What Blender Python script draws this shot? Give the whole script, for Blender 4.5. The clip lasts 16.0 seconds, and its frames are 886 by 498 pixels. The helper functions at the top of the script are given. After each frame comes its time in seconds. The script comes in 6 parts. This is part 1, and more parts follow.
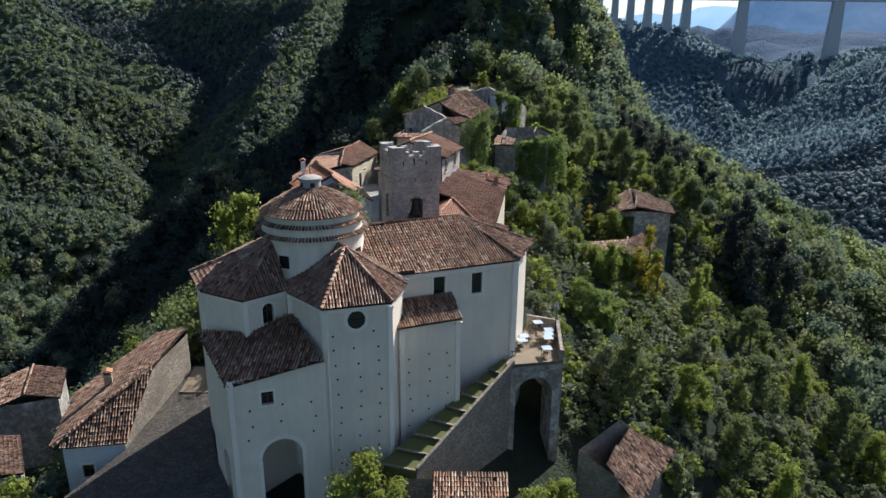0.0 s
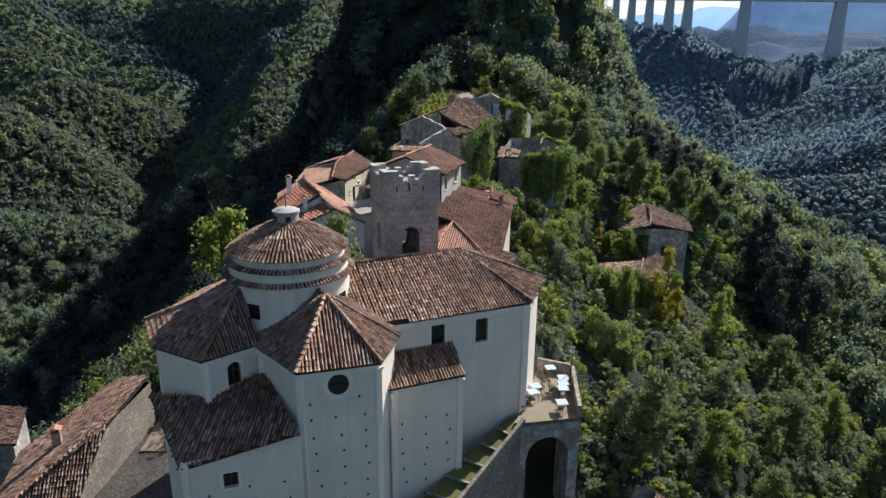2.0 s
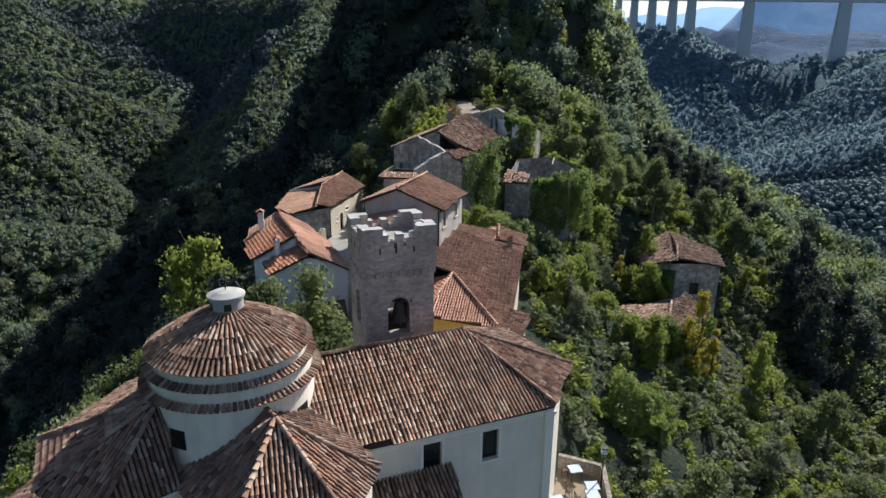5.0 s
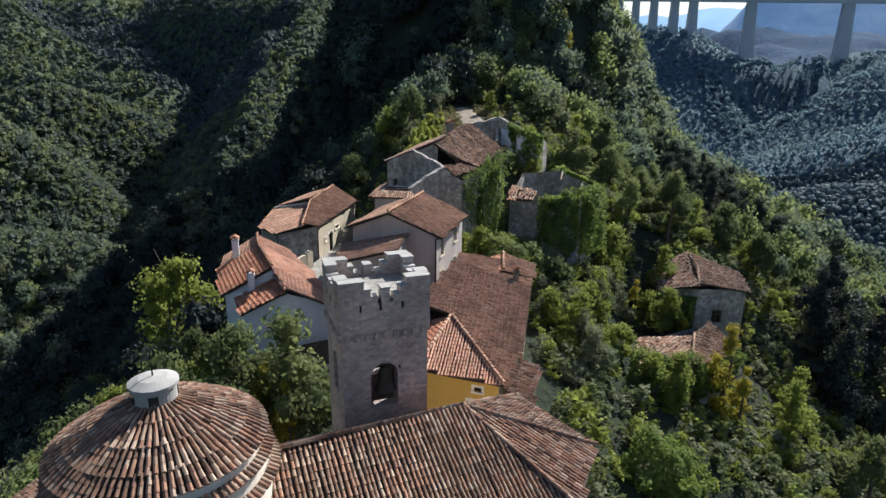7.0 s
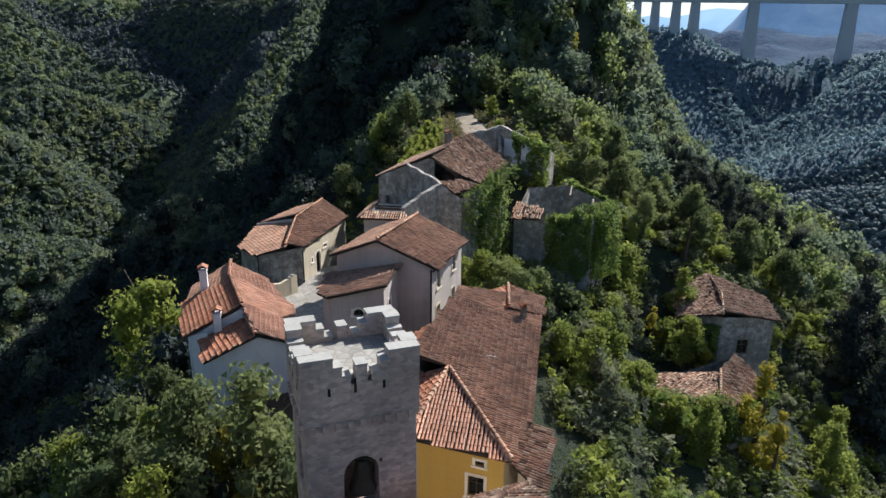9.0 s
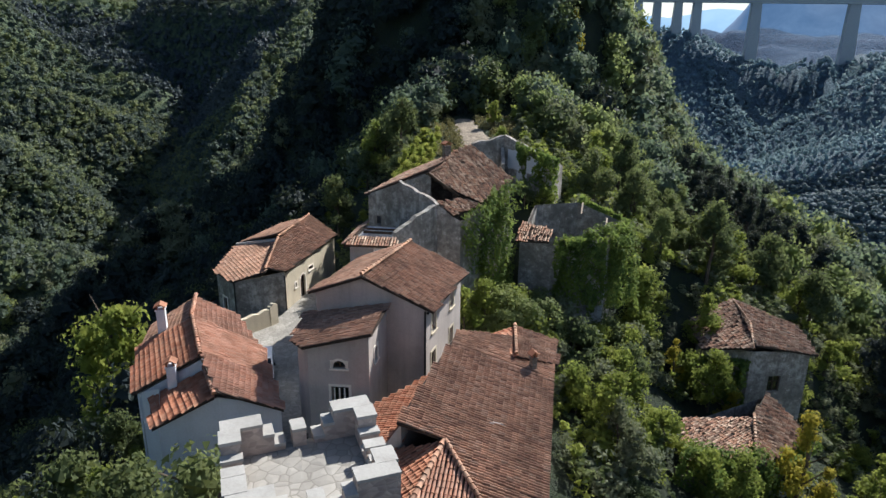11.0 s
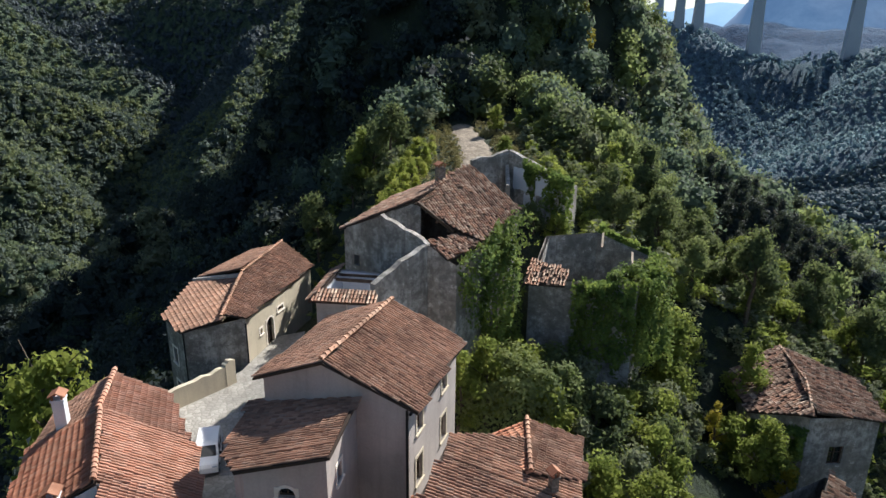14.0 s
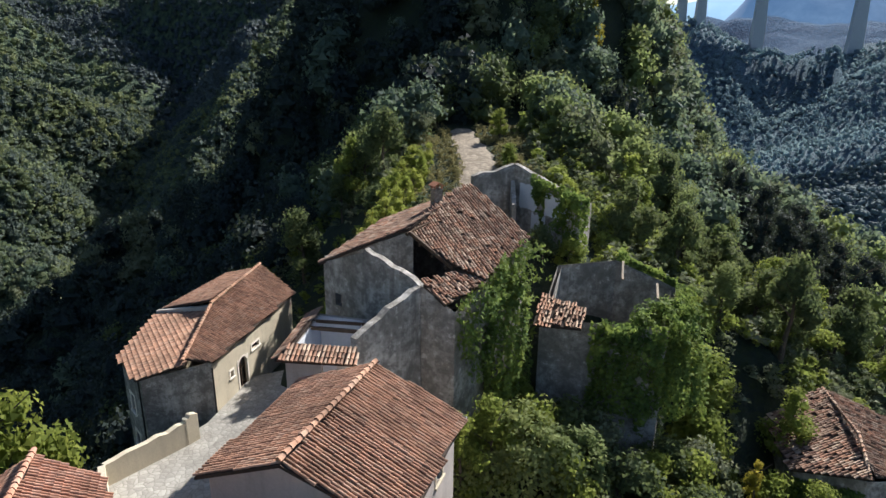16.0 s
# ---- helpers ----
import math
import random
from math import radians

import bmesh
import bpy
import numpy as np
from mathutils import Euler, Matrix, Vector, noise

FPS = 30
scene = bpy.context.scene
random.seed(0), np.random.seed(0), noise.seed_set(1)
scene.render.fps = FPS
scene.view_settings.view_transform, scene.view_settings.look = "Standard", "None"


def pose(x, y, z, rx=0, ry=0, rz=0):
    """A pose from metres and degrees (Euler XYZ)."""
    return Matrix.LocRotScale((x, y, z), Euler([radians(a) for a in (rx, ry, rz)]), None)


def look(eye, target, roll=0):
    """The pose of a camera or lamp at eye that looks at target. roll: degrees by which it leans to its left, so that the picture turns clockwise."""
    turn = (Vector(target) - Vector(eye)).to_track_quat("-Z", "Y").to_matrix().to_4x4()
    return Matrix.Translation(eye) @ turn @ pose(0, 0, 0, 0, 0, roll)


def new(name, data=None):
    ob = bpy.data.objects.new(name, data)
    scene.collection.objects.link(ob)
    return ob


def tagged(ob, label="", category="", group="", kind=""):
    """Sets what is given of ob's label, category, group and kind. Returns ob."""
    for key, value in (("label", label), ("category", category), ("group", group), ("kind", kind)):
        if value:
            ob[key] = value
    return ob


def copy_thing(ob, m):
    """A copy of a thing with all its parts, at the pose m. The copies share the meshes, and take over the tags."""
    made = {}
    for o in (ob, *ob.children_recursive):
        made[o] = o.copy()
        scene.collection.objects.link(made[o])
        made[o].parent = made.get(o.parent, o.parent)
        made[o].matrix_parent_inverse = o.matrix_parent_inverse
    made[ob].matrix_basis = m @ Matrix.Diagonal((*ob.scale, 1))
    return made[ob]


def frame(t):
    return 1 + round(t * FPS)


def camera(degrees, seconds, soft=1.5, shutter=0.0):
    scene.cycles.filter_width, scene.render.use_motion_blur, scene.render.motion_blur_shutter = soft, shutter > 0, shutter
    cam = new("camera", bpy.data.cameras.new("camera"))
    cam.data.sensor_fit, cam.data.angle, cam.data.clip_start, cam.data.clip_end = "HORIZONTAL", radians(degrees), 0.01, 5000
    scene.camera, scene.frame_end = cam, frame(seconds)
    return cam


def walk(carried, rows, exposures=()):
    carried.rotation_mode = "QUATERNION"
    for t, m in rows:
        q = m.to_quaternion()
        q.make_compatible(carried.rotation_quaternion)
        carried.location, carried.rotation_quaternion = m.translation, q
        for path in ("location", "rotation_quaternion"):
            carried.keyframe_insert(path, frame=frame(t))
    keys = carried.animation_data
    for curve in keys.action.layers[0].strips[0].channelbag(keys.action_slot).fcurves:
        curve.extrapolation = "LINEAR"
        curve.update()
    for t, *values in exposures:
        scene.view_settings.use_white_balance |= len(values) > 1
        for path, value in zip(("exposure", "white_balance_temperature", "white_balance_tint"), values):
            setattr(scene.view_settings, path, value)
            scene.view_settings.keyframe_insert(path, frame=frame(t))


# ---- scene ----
cam = camera(69.8, 16.0)
METRES, EYE, TILT, LEAN, TURN = 60.0, 60.0, 0.0, 0.0, 0.0
ROWS = [
    (0.0, 0.0, 0.0, 0.0, 0.17, -17.0, -0.56),
    (0.5, 0.0002, 0.0305, 0.0016, 0.17, -17.0, -0.55),
    (1.0, -0.0001, 0.0635, 0.0048, 0.16, -16.99, -0.55),
    (1.5, 0.0002, 0.0951, 0.0077, 0.16, -16.97, -0.55),
    (2.0, 0.0003, 0.1292, 0.0107, 0.16, -16.96, -0.55),
    (2.5, 0.0007, 0.1606, 0.0139, 0.15, -16.95, -0.54),
    (3.0, 0.001, 0.1941, 0.0174, 0.17, -16.95, -0.54),
    (3.5, 0.0012, 0.225, 0.0213, 0.17, -16.94, -0.54),
    (4.0, 0.0015, 0.2584, 0.0252, 0.19, -16.94, -0.54),
    (6.5, 0.0062, 0.4189, 0.0388, 0.21, -16.89, -0.53),
    (7.0, 0.0067, 0.4502, 0.0398, 0.23, -16.86, -0.53),
    (7.5, 0.0081, 0.4789, 0.0407, 0.24, -16.84, -0.54),
    (8.0, 0.0093, 0.5102, 0.0421, 0.26, -16.82, -0.54),
    (8.5, 0.0102, 0.5389, 0.0433, 0.26, -16.82, -0.55),
    (9.0, 0.0107, 0.5702, 0.0448, 0.26, -16.81, -0.56),
    (11.5, 0.0156, 0.7216, 0.0519, 0.27, -16.79, -0.59),
    (12.0, 0.0169, 0.7542, 0.054, 0.27, -16.79, -0.6),
    (12.5, 0.018, 0.7834, 0.0557, 0.27, -16.79, -0.61),
    (13.0, 0.019, 0.8151, 0.0576, 0.26, -16.78, -0.62),
    (13.5, 0.0206, 0.8435, 0.0593, 0.26, -16.79, -0.62),
    (14.0, 0.0223, 0.8743, 0.0611, 0.26, -17.3, -0.61),
    (14.5, 0.0235, 0.9036, 0.0632, 0.27, -17.71, -0.6),
    (15.0, 0.0244, 0.935, 0.0657, 0.26, -17.71, -0.6),
    (15.5, 0.0251, 0.9645, 0.0683, 0.26, -17.7, -0.6),
    (16.0, 0.0254, 0.9968, 0.0701, 0.26, -17.8, -0.62),
]
EXPOSURES = [(0.0, 0.73, 5980, 10), (13.0, 0.73, 6050, 10), (16.0, 0.82, 6100, 10)]
walk(cam, [(t, pose(0, 0, EYE, TILT, LEAN, TURN) @ pose(METRES * x, METRES * y, METRES * z, 90 + pitch, roll, yaw)) for t, x, y, z, yaw, pitch, roll in ROWS], EXPOSURES)

# ---- light ----
SUN_AZ, SUN_EL = 40.0, 39.5          # degrees to the right of straight ahead, and above the horizon
sun_dir = Vector((math.sin(radians(SUN_AZ)) * math.cos(radians(SUN_EL)), math.cos(radians(SUN_AZ)) * math.cos(radians(SUN_EL)), math.sin(radians(SUN_EL))))
world = bpy.data.worlds.new("sky")
scene.world = world
world.use_nodes = True
wn = world.node_tree
sky = wn.nodes.new("ShaderNodeTexSky")
sky.sky_type, sky.sun_disc = "NISHITA", False
sky.sun_elevation, sky.sun_rotation = radians(SUN_EL), radians(SUN_AZ)
wn.links.new(sky.outputs[0], wn.nodes["Background"].inputs[0])
wn.nodes["Background"].inputs[1].default_value = 0.068
sun = new("sun", bpy.data.lights.new("sun", "SUN"))
sun.data.energy, sun.data.angle, sun.data.color = 5.0, radians(0.5), (1.0, 0.93, 0.83)
sun.matrix_world = look((0, 0, 300), Vector((0, 0, 300)) - sun_dir)

# ---- materials ----
def shader(name, rough=0.9):
    m = bpy.data.materials.new(name)
    m.use_nodes = True
    t = m.node_tree
    b = t.nodes["Principled BSDF"]
    b.inputs["Roughness"].default_value = rough
    b.inputs["Specular IOR Level"].default_value = 0.2
    return m, t, b


def noise_node(t, scale, detail=4.0, rough=0.6, stretch=None):
    n = t.nodes.new("ShaderNodeTexNoise")
    n.inputs["Scale"].default_value, n.inputs["Detail"].default_value, n.inputs["Roughness"].default_value = scale, detail, rough
    g = t.nodes.new("ShaderNodeNewGeometry")
    if stretch:
        mp = t.nodes.new("ShaderNodeMapping")
        mp.inputs["Scale"].default_value = stretch
        t.links.new(g.outputs["Position"], mp.inputs[0])
        t.links.new(mp.outputs[0], n.inputs["Vector"])
    else:
        t.links.new(g.outputs["Position"], n.inputs["Vector"])
    return n.outputs["Fac"]


def ramp_node(t, fac, stops):
    r = t.nodes.new("ShaderNodeValToRGB")
    e = r.color_ramp.elements
    while len(e) < len(stops):
        e.new(0.5)
    for el, (p, c) in zip(e, stops):
        el.position, el.color = p, (*c, 1)
    t.links.new(fac, r.inputs[0])
    return r.outputs[0]


def mix_node(t, fac, a, b, how="MIX"):
    n = t.nodes.new("ShaderNodeMix")
    n.data_type, n.blend_type = "RGBA", how
    for sock, v in ((n.inputs[0], fac), (n.inputs[6], a), (n.inputs[7], b)):
        if isinstance(v, (int, float)):
            sock.default_value = v
        elif isinstance(v, tuple):
            sock.default_value = (*v, 1)
        else:
            t.links.new(v, sock)
    return n.outputs[2]


def bump_node(t, b, height, strength, dist):
    n = t.nodes.new("ShaderNodeBump")
    n.inputs["Strength"].default_value, n.inputs["Distance"].default_value = strength, dist
    t.links.new(height, n.inputs["Height"])
    t.links.new(n.outputs[0], b.inputs["Normal"])


def plaster(name, col, dirt, amount=0.5, patchy=0.0):
    """Lime plaster: broad blotches, streaks that run down, fine grain."""
    m, t, b = shader(name)
    big = noise_node(t, 0.35, 5)
    streak = noise_node(t, 1.0, 4, 0.6, (1.6, 1.6, 0.12))
    fine = noise_node(t, 9.0, 3)
    c = mix_node(t, ramp_node(t, big, [(0.38, (0, 0, 0)), (0.62, (amount,) * 3)]), col, dirt)
    c = mix_node(t, ramp_node(t, streak, [(0.46, (0, 0, 0)), (0.68, (amount * 0.9,) * 3)]), c, dirt)
    if patchy:
        p = noise_node(t, 0.8, 6, 0.7)
        c = mix_node(t, ramp_node(t, p, [(0.55, (0, 0, 0)), (0.6, (patchy,) * 3)]), c, (0.2, 0.17, 0.13))
    if amount > 0.9:
        q = noise_node(t, 1.7, 7, 0.75)
        c = mix_node(t, ramp_node(t, q, [(0.47, (0, 0, 0)), (0.57, (0.75,) * 3)]), c, tuple(0.55 * v for v in dirt))
        c = mix_node(t, ramp_node(t, q, [(0.36, (0.6,) * 3), (0.42, (0, 0, 0))]), c, tuple(min(1, 1.4 * v) for v in col))
    c = mix_node(t, 0.35 if amount < 0.9 else 0.15, c, ramp_node(t, fine, [(0.2, tuple(0.75 * v for v in col)), (0.8, tuple(min(1, 1.15 * v) for v in col))]))
    t.links.new(c, b.inputs["Base Color"])
    bump_node(t, b, fine, 0.3, 0.03)
    return m


def masonry(name, a, b_, joint=(0.24, 0.22, 0.19), size=4.6):
    """Rubble stone: uneven stones with joints between."""
    m, t, b = shader(name)
    g = t.nodes.new("ShaderNodeNewGeometry")
    mp = t.nodes.new("ShaderNodeMapping")
    mp.inputs["Scale"].default_value = (1.0, 1.0, 1.7)
    v = t.nodes.new("ShaderNodeTexVoronoi")
    v.inputs["Scale"].default_value = size
    v2 = t.nodes.new("ShaderNodeTexVoronoi")
    v2.feature = "DISTANCE_TO_EDGE"
    v2.inputs["Scale"].default_value = size
    t.links.new(g.outputs["Position"], mp.inputs[0])
    t.links.new(mp.outputs[0], v.inputs["Vector"])
    t.links.new(mp.outputs[0], v2.inputs["Vector"])
    sep = t.nodes.new("ShaderNodeSeparateColor")
    t.links.new(v.outputs["Color"], sep.inputs[0])
    c = ramp_node(t, sep.outputs[0], [(0.0, a), (1.0, b_)])
    c = mix_node(t, ramp_node(t, v2.outputs["Distance"], [(0.0, (1, 1, 1)), (0.07, (0, 0, 0))]), c, joint)
    c = mix_node(t, ramp_node(t, noise_node(t, 0.4, 6), [(0.4, (0, 0, 0)), (0.7, (0.6,) * 3)]), c, tuple(0.55 * x for x in a))
    t.links.new(c, b.inputs["Base Color"])
    bump_node(t, b, v2.outputs["Distance"], 0.5, 0.08)
    return m


def tile_material(name, cols, each_object):
    """Fired clay cover tiles: every tile of its own shade, with lichen and soot over wide patches."""
    m, t, b = shader(name, 0.85)
    if each_object:
        r = t.nodes.new("ShaderNodeObjectInfo").outputs["Random"]
    else:
        r = t.nodes.new("ShaderNodeNewGeometry").outputs["Random Per Island"]
    c = ramp_node(t, r, [(i / (len(cols) - 1), k) for i, k in enumerate(cols)])
    big = noise_node(t, 0.5, 5, 0.65)
    mid = tuple(sum(k[i] for k in cols) / len(cols) for i in range(3))
    c = mix_node(t, ramp_node(t, big, [(0.42, (0, 0, 0)), (0.68, (0.75,) * 3)]), c, tuple(0.45 * v for v in mid))
    fine = noise_node(t, 14, 4)
    c = mix_node(t, ramp_node(t, fine, [(0.55, (0, 0, 0)), (0.75, (0.35,) * 3)]), c, (0.42, 0.38, 0.30))
    t.links.new(c, b.inputs["Base Color"])
    bump_node(t, b, fine, 0.25, 0.02)
    return m


def plain(name, col, rough=0.8, metal=0.0, var=0.25, scale=3.0):
    m, t, b = shader(name, rough)
    n = noise_node(t, scale, 5)
    t.links.new(ramp_node(t, n, [(0.3, tuple(v * (1 - var) for v in col)), (0.7, tuple(min(1, v * (1 + var)) for v in col))]), b.inputs["Base Color"])
    b.inputs["Metallic"].default_value = metal
    bump_node(t, b, noise_node(t, scale * 6, 3), 0.15, 0.02)
    return m


def foliage(name, cols, through_light=0.35, patch=0.12):
    """Leaves: shades from clump to clump and from tree to tree; light comes through the blades."""
    m, t, b = shader(name, 0.7)
    isl = t.nodes.new("ShaderNodeNewGeometry").outputs["Random Per Island"]
    a = ramp_node(t, isl, [(0.0, cols[0]), (1.0, cols[1])])
    big = ramp_node(t, noise_node(t, patch, 3, 0.6), [(0.38, (0, 0, 0)), (0.62, (1, 1, 1))])
    c = mix_node(t, big, a, ramp_node(t, isl, [(0.0, cols[1]), (1.0, cols[2])]))
    t.links.new(c, b.inputs["Base Color"])
    tr = t.nodes.new("ShaderNodeBsdfTranslucent")
    t.links.new(mix_node(t, 0.25, c, (0.28, 0.33, 0.11)), tr.inputs["Color"])
    mx = t.nodes.new("ShaderNodeMixShader")
    mx.inputs[0].default_value = through_light
    t.links.new(b.outputs[0], mx.inputs[1])
    t.links.new(tr.outputs[0], mx.inputs[2])
    t.links.new(mx.outputs[0], t.nodes["Material Output"].inputs["Surface"])
    return m


OLD = [(0.085, 0.055, 0.043), (0.235, 0.128, 0.086), (0.36, 0.195, 0.125), (0.29, 0.205, 0.15), (0.52, 0.385, 0.285)]
RED = [(0.319, 0.127, 0.072), (0.396, 0.165, 0.094), (0.473, 0.220, 0.132), (0.418, 0.231, 0.149)]
ORANGE = [(0.46, 0.225, 0.145), (0.53, 0.275, 0.185), (0.51, 0.29, 0.205), (0.57, 0.34, 0.245)]
BROWN = [(0.215, 0.125, 0.088), (0.36, 0.20, 0.132), (0.46, 0.265, 0.175), (0.38, 0.255, 0.185)]
TILES = {k: (tile_material("clay_tile_" + k, c, False), tile_material("clay_tile_single_" + k, c, True)) for k, c in (("old", OLD), ("red", RED), ("orange", ORANGE), ("brown", BROWN))}
# bed darkened: the shade between tile rows is put into its colour
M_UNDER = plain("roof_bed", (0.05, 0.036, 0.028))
M_CHURCH = plaster("church_plaster", (0.82, 0.74, 0.62), (0.56, 0.50, 0.41), 0.45)
M_TRIM = plaster("pale_trim", (0.88, 0.81, 0.71), (0.62, 0.56, 0.47), 0.3)
M_DRUM = plaster("drum_plaster", (0.80, 0.73, 0.62), (0.45, 0.40, 0.33), 0.5)
M_GREY = plaster("grey_plaster", (0.50, 0.465, 0.43), (0.29, 0.26, 0.235), 0.6, 0.25)
M_PINK = plaster("rosy_plaster", (0.53, 0.475, 0.435), (0.29, 0.255, 0.235), 0.65, 0.15)
M_WHITE = plaster("white_plaster", (0.68, 0.70, 0.74), (0.48, 0.48, 0.49), 0.35)
M_RUIN = plaster("ruined_plaster", (0.52, 0.49, 0.45), (0.17, 0.155, 0.135), 0.95, 0.5)
M_YELLOW = plaster("yellow_plaster", (0.62, 0.40, 0.10), (0.45, 0.30, 0.10), 0.3)
M_CREAM = plaster("cream_plaster", (0.62, 0.55, 0.42), (0.36, 0.31, 0.24), 0.5, 0.2)
M_STONE = masonry("rubble_stone", (0.34, 0.285, 0.26), (0.60, 0.50, 0.435), (0.44, 0.385, 0.345), 3.6)
M_ROUGH = masonry("rough_stone", (0.20, 0.175, 0.145), (0.38, 0.33, 0.27), (0.13, 0.12, 0.1))
M_CAP = plaster("parapet_cap", (0.44, 0.43, 0.405), (0.22, 0.21, 0.185), 0.6)
M_DARKWOOD = plain("dark_wood", (0.09, 0.06, 0.04))
M_WOOD = plain("grey_wood", (0.30, 0.25, 0.19))
M_IRON = plain("iron", (0.03, 0.03, 0.032), 0.5, 0.6)
M_BRONZE = plain("bronze", (0.045, 0.042, 0.034), 0.55, 0.5)
M_PAVE = masonry("pale_paving", (0.30, 0.285, 0.255), (0.42, 0.40, 0.36), (0.22, 0.205, 0.18), 2.6)
M_EARTH = plaster("sandy_earth", (0.25, 0.20, 0.14), (0.15, 0.125, 0.085), 0.65)
M_RUBBLE = masonry("pale_rubble_path", (0.23, 0.19, 0.145), (0.40, 0.34, 0.265), (0.18, 0.15, 0.11), 2.2)
# dark cobbles, darker still for the shade lying on the yard
M_COBBLE = masonry("dark_shaded_cobbles", (0.07, 0.062, 0.055), (0.13, 0.115, 0.10), (0.04, 0.037, 0.033))
M_CAR = plain("white_car_paint", (0.80, 0.80, 0.80), 0.25, 0.0, 0.03)
M_CARGLASS, _t, _b = shader("dark_glass", 0.08)
_b.inputs["Base Color"].default_value = (0.015, 0.018, 0.02, 1)
_b.inputs["Specular IOR Level"].default_value = 0.6
M_RUBBER = plain("rubber", (0.02, 0.02, 0.02))
M_CLOTH = plain("white_tabletop", (0.38, 0.44, 0.52), 0.5, 0.0, 0.05)
M_CONCRETE = plain("viaduct_concrete", (0.42, 0.44, 0.46))
M_LEAF = foliage("forest_leaves", [(0.058, 0.086, 0.046), (0.116, 0.150, 0.064), (0.196, 0.220, 0.078)], 0.5)
M_LEAF_MID = foliage("hill_forest_leaves", [(0.075, 0.118, 0.105), (0.125, 0.175, 0.135), (0.19, 0.235, 0.155)], 0.5, 0.04)
M_LEAF_SOFT = foliage("soft_green_leaves", [(0.15, 0.20, 0.085), (0.22, 0.27, 0.105), (0.30, 0.33, 0.12)], 0.55, 0.1)
# far leaves: distance haze is mixed in as extra blue
M_LEAF_FAR = foliage("far_forest_leaves", [(0.062, 0.092, 0.094), (0.094, 0.127, 0.112), (0.152, 0.178, 0.124)], 0.45, 0.012)
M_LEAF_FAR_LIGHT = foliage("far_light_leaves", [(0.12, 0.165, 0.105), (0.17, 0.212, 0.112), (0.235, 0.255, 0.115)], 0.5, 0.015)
# valley leaves: haze painted as a blue tint
M_LEAF_FAR_BLUE = foliage("hazy_valley_leaves", [(0.14, 0.198, 0.235), (0.16, 0.218, 0.24), (0.19, 0.242, 0.235)], 0.4, 0.012)
M_REED = foliage("cane_leaves", [(0.22, 0.27, 0.05), (0.33, 0.37, 0.07), (0.44, 0.44, 0.10)], 0.58, 0.3)
# for holm oaks, and for woods whose shade is painted as dark leaves
M_LEAF_DEEP = foliage("holm_and_shade_leaves", [(0.016, 0.025, 0.030), (0.028, 0.041, 0.043), (0.050, 0.068, 0.055)], 0.2, 0.05)
# the scarp's shade and its blue haze are put into this leaf colour
M_LEAF_SCARP = foliage("scarp_shade_leaves", [(0.055, 0.078, 0.10), (0.080, 0.105, 0.125), (0.115, 0.14, 0.14)], 0.3, 0.02)
# strongest haze tint; high translucence flattens the contrast as haze would
M_LEAF_HAZE = foliage("hazy_distant_leaves", [(0.20, 0.30, 0.40), (0.23, 0.335, 0.42), (0.28, 0.37, 0.42)], 0.6, 0.01)
M_STRAW = foliage("dry_grass", [(0.20, 0.17, 0.07), (0.28, 0.24, 0.10), (0.34, 0.30, 0.14)], 0.3, 0.3)
M_LEAF_BRIGHT = foliage("bright_leaves", [(0.14, 0.19, 0.038), (0.225, 0.27, 0.052), (0.32, 0.345, 0.07)], 0.55, 0.3)
M_LEAF_YELLOW = foliage("autumn_leaves", [(0.28, 0.26, 0.03), (0.38, 0.32, 0.035), (0.45, 0.34, 0.04)], 0.5, 0.3)
M_LEAF_GREY = foliage("olive_leaves", [(0.116, 0.138, 0.088), (0.176, 0.196, 0.120), (0.242, 0.256, 0.155)], 0.42, 0.3)
M_IVY = foliage("ivy_leaves", [(0.075, 0.135, 0.040), (0.15, 0.22, 0.05), (0.26, 0.31, 0.06)], 0.5, 0.5)
M_BARK = plain("bark", (0.10, 0.08, 0.06))
# undergrowth kept dark, so its colour gives the shade in gaps between trees
M_GROUND, _t, _b = shader("undergrowth", 1.0)
_c = mix_node(_t, ramp_node(_t, noise_node(_t, 0.05, 6, 0.65), [(0.42, (0, 0, 0)), (0.62, (1, 1, 1))]), (0.022, 0.034, 0.028), (0.055, 0.062, 0.042))
_c = mix_node(_t, ramp_node(_t, noise_node(_t, 1.3, 5, 0.7), [(0.4, (0, 0, 0)), (0.7, (0.7,) * 3)]), _c, (0.045, 0.062, 0.022))
_t.links.new(_c, _b.inputs["Base Color"])
bump_node(_t, _b, noise_node(_t, 1.5, 6, 0.7), 1.0, 0.6)
M_GROUND_WOOD, _t, _b = shader("wooded_valley_floor", 1.0)
_c = ramp_node(_t, noise_node(_t, 0.22, 6, 0.7), [(0.4, (0.030, 0.050, 0.040)), (0.52, (0.085, 0.12, 0.075)), (0.66, (0.15, 0.185, 0.095))])
_t.links.new(_c, _b.inputs["Base Color"])
bump_node(_t, _b, noise_node(_t, 0.22, 6, 0.75), 1.0, 5.0)
# far ground: woodland with the haze painted in as blue
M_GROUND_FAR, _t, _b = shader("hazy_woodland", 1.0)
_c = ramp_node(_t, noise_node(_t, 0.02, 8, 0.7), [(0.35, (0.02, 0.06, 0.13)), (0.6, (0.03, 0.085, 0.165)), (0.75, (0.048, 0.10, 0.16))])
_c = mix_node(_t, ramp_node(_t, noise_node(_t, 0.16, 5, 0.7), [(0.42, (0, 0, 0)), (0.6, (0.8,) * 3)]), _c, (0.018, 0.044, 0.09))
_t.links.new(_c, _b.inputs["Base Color"])
